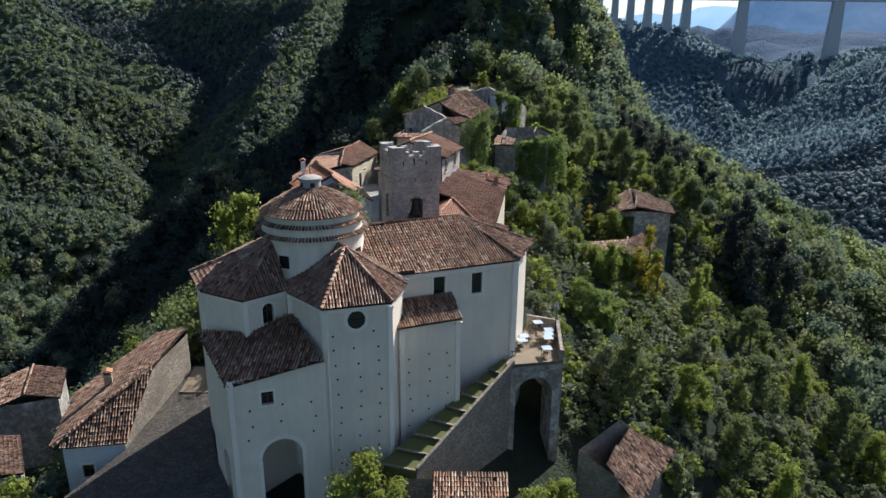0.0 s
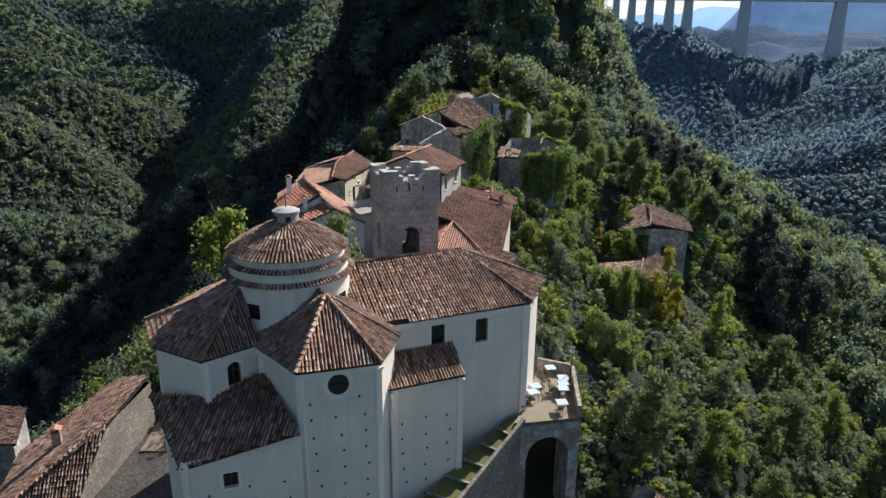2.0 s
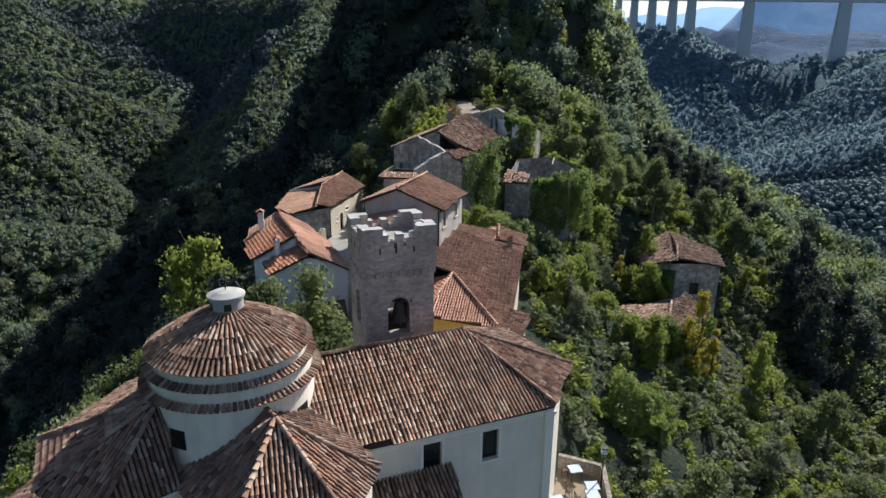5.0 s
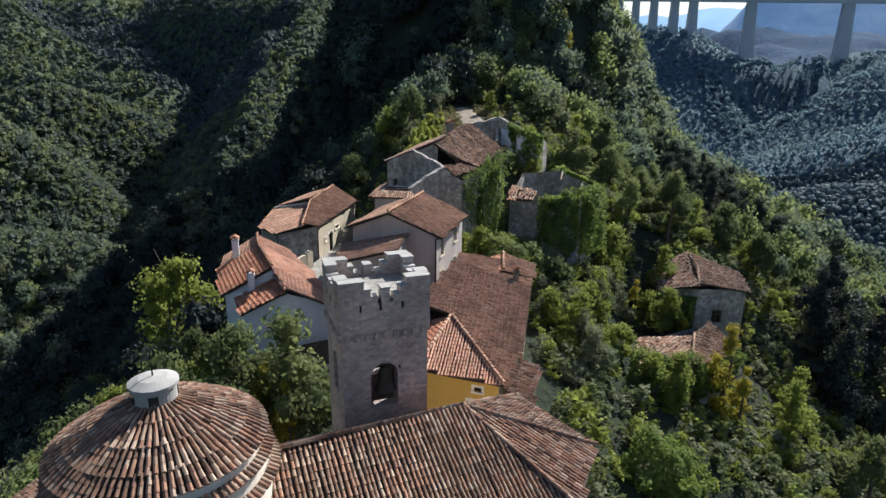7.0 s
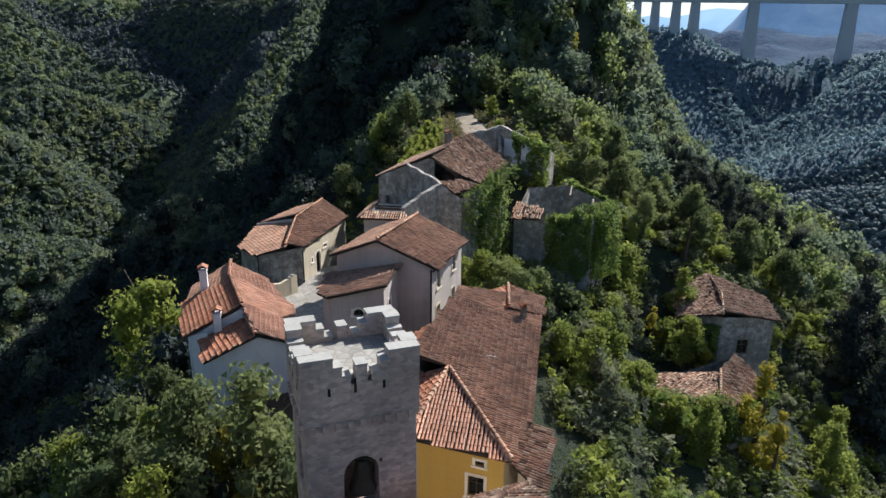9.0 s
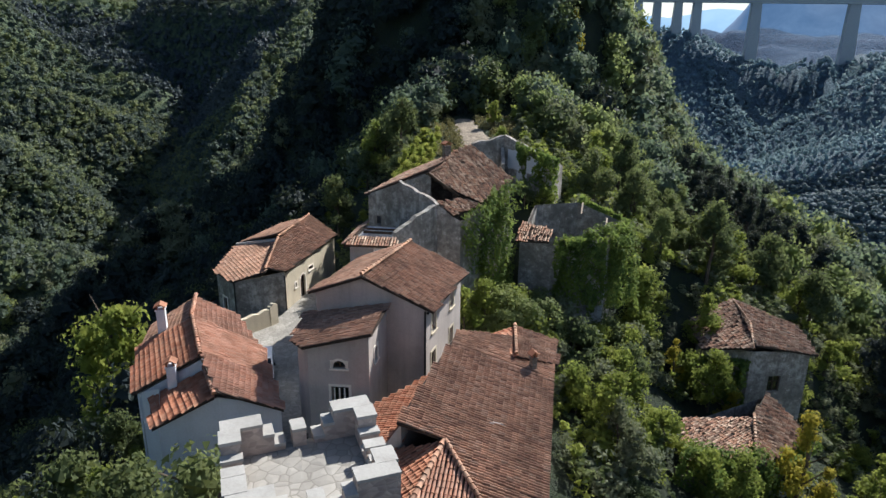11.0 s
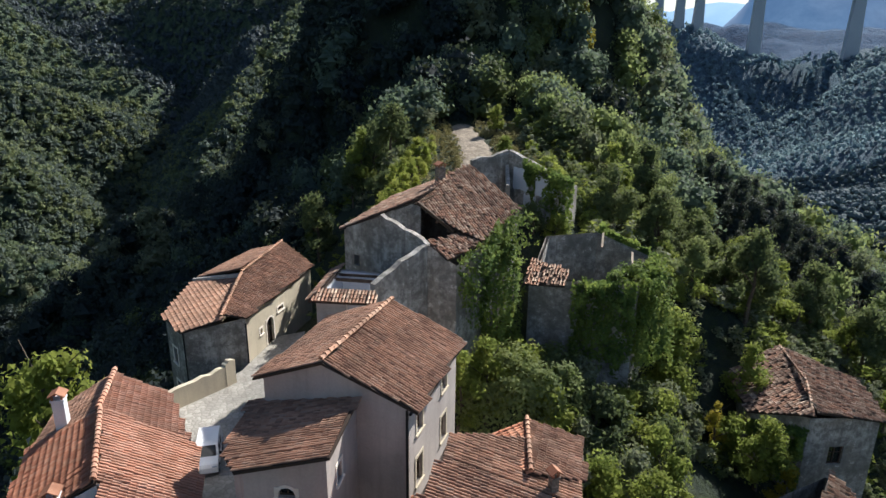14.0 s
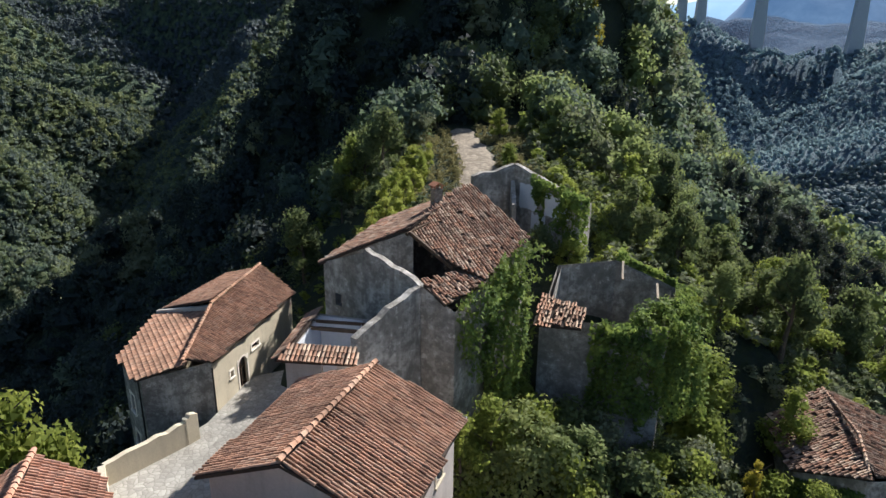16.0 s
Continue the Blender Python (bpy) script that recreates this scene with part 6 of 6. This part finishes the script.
# trees that stand out
for sp, x, y, s in (("ash", -34.6, 103.4, 2.85), ("ash", -31.5, 98.5, 1.25), ("ash", -37.5, 97, 1.3), ("ash", -29, 77, 1.1), ("oak", -32, 72, 1.0), ("oak", -36, 68, 1.1), ("oak", -10.2, 64.8, 1.65), ("poplar", -9.6, 63.8, 0.9), ("poplar", -12.0, 65.2, 0.85), ("oak", -13.4, 66.8, 1.3), ("ash", -14.5, 62, 1.1), ("oak", -18, 66, 0.9), ("ash", -33, 62, 1.2), ("ash", -27, 64, 0.9), ("ash", -37, 58, 1.0),
                    ("poplar", 27.6, 82.0, 1.15), ("poplar", 29.0, 80.6, 0.85), ("ash", -5.0, 36.4, 1.15), ("ash", -3.2, 35.6, 1.0), ("ash", 7.6, 39.6, 0.95), ("ash", 9.4, 41.6, 0.8), ("ash", 6.0, 39.8, 0.75), ("ash", -28.6, 37.6, 1.25), ("ash", -31, 38.5, 1.1),
                    ("poplar", 25.5, 172, 1.1), ("walnut", 25.0, 120, 0.62), ("walnut", 27.5, 126, 0.66), ("walnut", 30.0, 131.5, 0.66), ("walnut", 32.0, 138, 0.64), ("walnut", 34.0, 145, 0.62), ("walnut", 30.5, 124, 0.6), ("walnut", 34.0, 130, 0.6), ("walnut", 25.0, 109.5, 0.6), ("olive", 0.3, 151.3, 0.9), ("olive", -6.2, 151.8, 0.85), ("olive", 6.4, 157.6, 1.2), ("oak", 30, 108, 1.1), ("ash", 27, 101, 1.0), ("olive", 11.5, 94.0, 0.8), ("ash", 2.4, 89.6, 0.95), ("ash", 4.3, 90.6, 0.9), ("ash", 6.2, 95.5, 0.8),
                    ("reed", -7.5, 103.0, 0.90), ("reed", -6.3, 105.0, 0.86), ("reed", -7.6, 106.5, 0.70), ("reed", -5.2, 107.0, 0.86), ("reed", -6.6, 109.0, 0.78), ("reed", -4.2, 109.5, 0.86), ("reed", -5.6, 111.0, 0.90), ("reed", -3.4, 112.0, 0.86), ("reed", -4.8, 113.5, 0.86), ("reed", -2.6, 114.5, 0.90), ("reed", -4.0, 116.5, 0.86), ("reed", -2.0, 117.5, 0.86), ("reed", -3.2, 120.0, 0.86), ("reed", -1.4, 121.0, 0.78), ("reed", -2.6, 123.5, 0.82), ("reed", -0.8, 125.0, 0.78), ("reed", -2.0, 127.5, 0.78), ("reed", -0.4, 129.5, 0.70), ("reed", -8.4, 100.5, 0.81), ("reed", -9.0, 98.0, 0.81), ("reed", -8.6, 95.0, 0.72), ("ash", 8.5, 140, 0.7), ("oak", -4, 140, 0.6), ("oak", 0.5, 147, 0.55),
                    ("holm", 50, 98, 1.3), ("holm", 54, 103, 1.35), ("holm", 56, 97, 1.3), ("holm", 59, 104, 1.3), ("holm", 53, 108, 1.2), ("holm", 49, 104, 1.1), ("olive", 47, 118, 1.1), ("olive", 21, 62, 1.0), ("olive", 31, 70, 1.0), ("shrub_b", 9, 130, 0.9), ("shrub_g", 11, 124, 1.1), ("shrub_b", 8, 90, 1.6), ("shrub", 12, 90, 1.7), ("shrub_g", 13.5, 86, 1.7), ("shrub_b", 11, 84, 1.5), ("oak", -24.4, 85, 0.8), ("shrub_b", -22.8, 78.5, 1.3), ("oak", -28.5, 88, 0.9), ("shrub_b", 20.2, 80.6, 1.5), ("ash", 22.0, 79.4, 0.75), ("shrub_b", 18.0, 84.4, 1.6), ("ash", 25.5, 93.8, 0.9), ("poplar", 27.4, 93.0, 0.7), ("shrub_b", 24.4, 96.5, 1.6), ("shrub_b", 7.6, 93, 1.7), ("shrub", 9.6, 94.4, 1.7), ("shrub_g", 11.6, 93.2, 1.9), ("shrub_b", 14.2, 92.4, 1.6), ("shrub", 15.8, 94.0, 1.5), ("shrub_b", 17.4, 93.4, 1.6), ("shrub_g", 18.8, 95.8, 1.7), ("shrub_b", 20.3, 98.5, 1.8), ("shrub_b", 21.2, 101.6, 1.9), ("shrub", 17.0, 90.6, 1.5), ("shrub_g", 20.8, 94.6, 1.5), ("poplar", 22.6, 95.4, 0.6), ("shrub_b", 15.6, 88.6, 1.6), ("shrub_g", 10.4, 88.0, 1.6), ("shrub_b", 5.6, 108.0, 0.8), ("shrub", 9.4, 108.0, 1.0), ("shrub_b", 11.4, 107.2, 0.9)):
    plant(sp, x, y, s=s)

# stand of dark-leaved trees below the walnuts
for gx in np.arange(40, 58, 4.6):
    for gy in np.arange(126, 158, 6.2):
        plant("holm", gx + pr.uniform(-1.3, 1.3), gy + pr.uniform(-1.6, 1.6), s=pr.uniform(0.8, 1.1))

count = 0
near_rest = []
for gx in np.arange(-75, 95, 4.3):
    for gy in np.arange(28, 172, 4.3):
        x, y = gx + pr.uniform(-2, 2), gy + pr.uniform(-2, 2)
        if not free(x, y, 1.2) or abs(math.atan2(x, y + 12)) > 0.75:
            continue
        if y < 40 and -20 < x < 14:
            continue
        near_rest.append((x, y))
pr.shuffle(near_rest)
near_rest.sort(key=lambda p: math.hypot(p[0] - 8, p[1] - 85) + 25 * (p[0] < -25))
far_near = []
for x, y in near_rest:
    east = x > 9
    k = pr.random()
    if count < 180:
        sp = ("shrub" if k < 0.2 else "shrub_b" if k < 0.44 else "shrub_g" if k < 0.68 else "olive" if k < 0.80 else "ash" if k < 0.92 else "oak") if east and y < 110 else ("oak" if k < 0.45 else "ash" if k < 0.6 else "shrub" if k < 0.85 else "shrub_b")
        tight = not free(x, y, 3.4)
        plant("shrub_b" if tight else sp, x, y, s=pr.uniform(0.6, 0.85) if tight else pr.uniform(0.7, 1.1))
        count += 1
    else:
        far_near.append((x, y))


def wood(name, label, places, variants, material, hmin, hmax, wratio):
    """A wood in one mesh: many crowns of leaf clumps, joined."""
    quads = []
    xy = np.array(places)
    zz = ground_z(xy[:, 0], xy[:, 1])
    for (x, y), z in zip(places, zz):
        q = variants[pr.integers(len(variants))]
        a = pr.uniform(0, math.tau)
        s = pr.uniform(hmin, hmax)
        w = s * wratio * pr.uniform(0.8, 1.2)
        ca, sa = math.cos(a) * w, math.sin(a) * w
        R = np.array([[ca, -sa, 0], [sa, ca, 0], [0, 0, s]])
        quads.append(q @ R.T + np.array([x, y, z - 0.12 * s]))
    me = cards_mesh(name, np.concatenate(quads), material)
    tagged(new(name, me), label, "forest", kind="stuff")


def unit_crowns(n, cards, size, low, lumps, f=0.85, sides=20):
    return [full_crown(cards, size, round_blobs(pr, lumps, low), pr, f, sides) for _ in range(n)]


U0 = [leaf_cards(120, 0.07, crown_blobs(pr, 1.0, 0.42, 11, 0.05), pr) for _ in range(8)]
U1, U2 = unit_crowns(9, 700, 0.033, 0.1, 16, 0.55, 8), unit_crowns(9, 420, 0.042, 0.03, 11, 0.6, 8)
U3, U4 = unit_crowns(9, 34, 0.088, 0.0, 3, 0.8, 8), unit_crowns(9, 16, 0.12, 0.0, 2, 0.9, 8)
# low scrub that closes the gaps between the bushes
for nm, mt, seed, lbl in (("scrub", M_LEAF, 1, "low green scrub between the bushes"), ("bramble", M_LEAF_BRIGHT, 2, "light green brambles on the slope"), ("dry_scrub", M_LEAF_GREY, 3, "grey-green dry scrub on the slope")):
    r2 = np.random.default_rng(40 + seed)
    spots = []
    while len(spots) < 1350:
        x, y = r2.uniform(-45, 75), r2.uniform(30, 150)
        if free(x, y, 0.2) and abs(math.atan2(x, y + 12)) < 0.75 and not (-16 < x < 6 and 60 < y < 104) and (x > 5 or r2.random() < 0.35):
            spots.append((x, y))
    wood(nm, lbl, spots, U0, mt, 1.3, 2.8, 1.5)
# north-west slope: its shade is put into the wood as dark leaves
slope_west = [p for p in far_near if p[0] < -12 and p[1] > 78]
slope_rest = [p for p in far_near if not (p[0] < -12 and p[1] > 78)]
for k, (mt, lbl) in enumerate(((M_LEAF, "dark green mixed wood on the near slopes"), (M_LEAF_MID, "dense green wood on the near slopes"), (M_LEAF_SOFT, "light yellow-green trees among the wood"), (M_LEAF_GREY, "grey-green trees among the wood"), (M_LEAF_DEEP, "wood on the steep north-west slope, leaves darkened for shade"))):
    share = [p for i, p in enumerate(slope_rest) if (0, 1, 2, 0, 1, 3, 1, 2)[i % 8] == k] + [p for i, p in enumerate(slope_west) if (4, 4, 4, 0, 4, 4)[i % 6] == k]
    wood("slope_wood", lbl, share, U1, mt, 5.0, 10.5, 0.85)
# low dry tufts beside the path
r2 = np.random.default_rng(77)
tufts = []
while len(tufts) < 620:
    y = r2.uniform(107, 148)
    xm = 3.0 + 1.2 * math.sin(y * 0.16) + 0.05 * (y - 106)
    x = xm + r2.choice((-1, 1)) * r2.uniform(1.8, 7.5)
    if not (2 < x < 14 and 107 < y < 114):
        tufts.append((x, y))
wood("dry_grass", "dry straw-coloured grass tufts beside the path", tufts, U0, M_STRAW, 0.5, 1.1, 1.6)


def scatter(r0, r1, step):
    """Places of trees in rings about the village, but for those behind the steep hill."""
    out = []
    r = r0
    while r < r1:
        half = 0.68
        n = int(2 * half * r / step)
        for k in range(n):
            a = -half + 2 * half * (k + pr.random()) / n
            q = r + pr.uniform(-0.5, 0.5) * step
            x, y = q * math.sin(a), q * math.cos(a) - 10
            if y > 310 and -0.09 * y < x < 0.17 * y:
                continue
            if (x < -75 or x > 95 or y > 172 or y < 28) and y > 5:
                out.append((x, y))
        r += step
    return out


def shares(places, pattern, k):
    return [p for i, p in enumerate(places) if pattern[(i * 7 + i // 5) % len(pattern)] == k]


spots = scatter(60, 330, 5.4) + [(pr.uniform(-60, 85), pr.uniform(150, 235)) for _ in range(560)] + [(pr.uniform(14, 60), pr.uniform(185, 236)) for _ in range(150)]
# light and shade put into the tree mix: dark leaves west, lighter elsewhere
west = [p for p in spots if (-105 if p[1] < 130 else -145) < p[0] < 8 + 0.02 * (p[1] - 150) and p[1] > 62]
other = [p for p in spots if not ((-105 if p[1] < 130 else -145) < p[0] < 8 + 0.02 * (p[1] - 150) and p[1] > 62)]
for k, (mt, lbl) in enumerate(((M_LEAF_MID, "dense green broadleaf forest covering the hill"), (M_LEAF_DEEP, "trees on the hill's north-west flank, leaves darkened for shade"), (M_LEAF_SOFT, "yellow-green trees of the forest on the hill"), (M_LEAF_GREY, "grey-green trees of the forest on the hill"))):
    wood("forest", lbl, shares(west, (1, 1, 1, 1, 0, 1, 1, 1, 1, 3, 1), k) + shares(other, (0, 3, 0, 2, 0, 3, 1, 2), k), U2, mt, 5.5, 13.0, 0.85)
spots = scatter(330, 760, 4.5)
while len(spots) < 19500:
    q, a = pr.uniform(320, 520), pr.uniform(-0.68, -0.24)
    spots.append((q * math.sin(a), q * math.cos(a)))


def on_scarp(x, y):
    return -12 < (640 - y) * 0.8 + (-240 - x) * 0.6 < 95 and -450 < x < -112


# trees on the scarp take the leaves coloured for shade and haze
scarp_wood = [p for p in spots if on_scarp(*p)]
rest = [p for p in spots if not on_scarp(*p)]
valley_l, valley_r = [p for p in rest if p[0] < 60], [p for p in rest if p[0] >= 60]
wood("far_forest", "continuous green forest on the far valley slopes", shares(valley_l, (0, 1, 0, 1, 0), 0), U3, M_LEAF_FAR, 4.5, 9.5, 0.9)
wood("far_forest", "yellow-green trees among the far valley forest", shares(valley_l, (0, 1, 0, 1, 0), 1), U3, M_LEAF_FAR_LIGHT, 4.5, 9.5, 0.9)
wood("far_forest", "forest of the far river valley, leaves tinted blue for haze", valley_r, unit_crowns(9, 8, 0.05, 0.0, 4, 1.0), M_LEAF_FAR_BLUE, 4.2, 7.6, 1.15)
wood("far_forest", "wood on a steep scarp, leaves coloured for shade and haze", scarp_wood, U3, M_LEAF_SCARP, 5.0, 11.0, 0.8)
_far = scatter(760, 1250, 7.6)
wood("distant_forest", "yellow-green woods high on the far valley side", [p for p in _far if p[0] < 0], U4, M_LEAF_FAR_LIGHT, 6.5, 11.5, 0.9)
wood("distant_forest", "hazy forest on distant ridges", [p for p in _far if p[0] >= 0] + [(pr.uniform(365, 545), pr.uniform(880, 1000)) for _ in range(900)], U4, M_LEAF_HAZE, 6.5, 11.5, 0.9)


def creeper(label, a, b, base, n, seed, top=0.0, thick=0.35, mat=None):
    """Ivy: leaf clumps hanging thick over a wall from a to b (tops), denser above."""
    r = np.random.default_rng(seed)
    a, b = np.array(a, float), np.array(b, float)
    f = r.random(n)
    p = a + (b - a) * f[:, None]
    drop = r.random(n) ** 1.4
    edge = 0.5 + 0.5 * np.sin(f * 17 + seed) * np.sin(f * 7 + 2 * seed)
    h = p[:, 2] - base
    length = np.linalg.norm((b - a)[:2])
    p[:, 2] = p[:, 2] + top - drop * h * (0.3 + 0.7 * edge)
    d = (b - a) / length
    out = np.array([d[1], -d[0], 0])
    u1, v1 = f * length, p[:, 2]
    lump = np.sin(u1 * 1.9 + seed) * np.sin(v1 * 1.5 + 2 * seed) + 0.7 * np.sin(u1 * 3.7 + 1.3 * v1 + seed) * np.sin(v1 * 2.9 - u1)
    on = lump > -0.55 + 0.25 * r.normal(size=n)
    p = p + out * (r.random(n) ** 0.6 * thick * (0.35 + 1.1 * np.clip(lump + 0.5, 0, 1.6)))[:, None] * (1.5 - 0.8 * drop)[:, None]
    p[:, 2] += 0.5 * thick * np.clip(lump, 0, 1) * r.random(n) * (drop < 0.15)
    p = p[on]
    n = len(p)
    nn = out + r.normal(0, 0.6, (n, 3)) + np.array([0, 0, 0.35])
    nn /= np.linalg.norm(nn, axis=1)[:, None]
    u = np.cross(nn, r.normal(size=(n, 3)))
    u /= np.linalg.norm(u, axis=1)[:, None]
    v = np.cross(nn, u)
    s = (0.10 + 0.10 * r.random((n, 1)))
    n = len(p)
    q = np.stack([p - u * s * 0.8 - v * s * 0.45, p + u * s * 0.8 - v * s * 0.45, p + v * s], 1)
    tagged(new("ivy", cards_mesh("ivy", q, mat or M_IVY)), label, "ivy", kind="stuff")


def ivy_heap(label, x, y, z, w, d, h, turn, n, seed, mat=None):
    """A body of ivy grown over a wall: leaves on a lumpy, round-cornered block, thick on top and hanging at the sides."""
    r = np.random.default_rng(seed)
    u = r.normal(size=(n, 3))
    u[:, 2] = np.abs(u[:, 2]) * 1.1
    u /= np.linalg.norm(u, axis=1)[:, None]
    m = (np.abs(u) ** 3.2).sum(1) ** (1 / 3.2)
    p = u / m[:, None]
    lump = np.sin(p[:, 0] * 4.1 + seed) * np.sin(p[:, 1] * 3.3 + 2 * seed) + np.sin(p[:, 2] * 6.3 + p[:, 0] * 5 + seed) * 0.8 + 0.6 * np.sin(p[:, 0] * 11 + p[:, 1] * 9 - p[:, 2] * 8)
    q = p * (0.86 + 0.11 * lump + 0.10 * r.random(n) ** 2)[:, None]
    c = np.stack([q[:, 0] * w / 2, q[:, 1] * d / 2, q[:, 2] * h], 1)
    a = math.radians(turn)
    rot = np.array([[math.cos(a), -math.sin(a), 0], [math.sin(a), math.cos(a), 0], [0, 0, 1]])
    c = c @ rot.T + np.array([x, y, z])
    nn = (u @ rot.T) + r.normal(0, 0.55, (n, 3)) + np.array([0, 0, 0.3])
    nn /= np.linalg.norm(nn, axis=1)[:, None]
    b = np.cross(nn, r.normal(size=(n, 3)))
    b /= np.linalg.norm(b, axis=1)[:, None]
    v = np.cross(nn, b)
    s = 0.10 + 0.11 * r.random((n, 1))
    tris = np.stack([c - b * s * 0.8 - v * s * 0.45, c + b * s * 0.8 - v * s * 0.45, c + v * s], 1)
    tagged(new("ivy", cards_mesh("ivy", tris, mat or M_IVY)), label, "ivy", kind="stuff")


creeper("ivy smothering a ruined wall", Vector(iv_out[0]).lerp(Vector(iv_out[1]), 0.42), iv_out[1], 38, 2600, 1, 0.3, 0.6)
creeper("thick ivy over a roofless house", iv_out[1], iv_out[2], 37, 5100, 2, 0.5, 0.7)
creeper("sunlit ivy along a wall top", iv_out[2], iv_out[3], 46, 1530, 3, 0.5, 0.5)
creeper("ivy curtain on a ruined hall", ru_out[3], ru_out[4], 42, 3000, 4, 0.4, 0.8)
creeper("ivy on a free-standing gable", Vector(gab[1]).lerp(Vector(gab[2]), 0.72), (13.0, 108.2, 52.6), 44, 2600, 5, 0.3, 0.7)
creeper("ivy on a free-standing gable", Vector(gab[1]).lerp(Vector(gab[2]), 0.36), Vector(gab[1]).lerp(Vector(gab[2]), 0.5), 49.5, 700, 8, -0.3, 0.3)
creeper("ivy along the top of a gable", Vector(gab[1]).lerp(Vector(gab[2]), 0.3), gab[2], 51.5, 700, 9, 0.15, 0.4)
for k in range(4):
    creeper("ivy swallowing a collapsed hut", mo_out[k], mo_out[(k + 1) % 4], 24.5, 2550, 20 + k, 0.5, 0.7)
ivy_heap("thick sunlit ivy swallowing a collapsed hut", 17.3, 69.1, 28.5, 6.2, 4.6, 6.2, -2, 7000, 41)
ivy_heap("dense ivy covering the end of an outbuilding", 21.6, 82.3, 28.6, 8.2, 3.0, 7.0, 5, 8000, 42)
ivy_heap("round thicket of brambles and dry vines below a ruin", 7.4, 91.0, 37.4, 9.6, 5.2, 6.6, 8, 9500, 47, M_LEAF_SOFT)
ivy_heap("ivy heaped over a roofless wall corner", 16.6, 98.6, 41.0, 3.6, 6.0, 7.2, 22, 6500, 43)
ivy_heap("bushy ivy hanging over a ruined front wall", 13.2, 96.4, 41.5, 4.6, 1.6, 6.3, -18, 4500, 44)
ivy_heap("bright ivy spilling over the eave of a ruined hall", 5.6, 96.2, 43.0, 2.2, 4.0, 8.6, -35, 3800, 46)
creeper("ivy hanging on an outbuilding", lr_out[0], lr_out[1], 27, 5100, 6, 0.3, 0.9)
creeper("ivy on the wall of a derelict house", rr_out[0], rr_out[1], 29, 3600, 31, -0.9, 0.6)
creeper("ivy creeping over the tiles of an outbuilding", Vector(lr_out[0]).lerp(Vector(lr_out[1]), 0.1), Vector(lr_out[0]).lerp(Vector(lr_out[1]), 0.7), 29.5, 2400, 32, 0.6, 1.2)
creeper("ivy hanging on an outbuilding", lr_out[1], lr_out[2], 27, 5100, 7, 0.2, 0.6)

# ---- single roof tiles ----
for parent, kind, mats in PENDING_TILES:
    inv = Matrix.Translation(parent.location).inverted()
    for m in mats:
        o = new("roof_tile", TILE_MESH[kind])
        o.parent = parent
        o.matrix_parent_inverse = inv
        o.matrix_basis = Matrix([list(map(float, r)) for r in m])
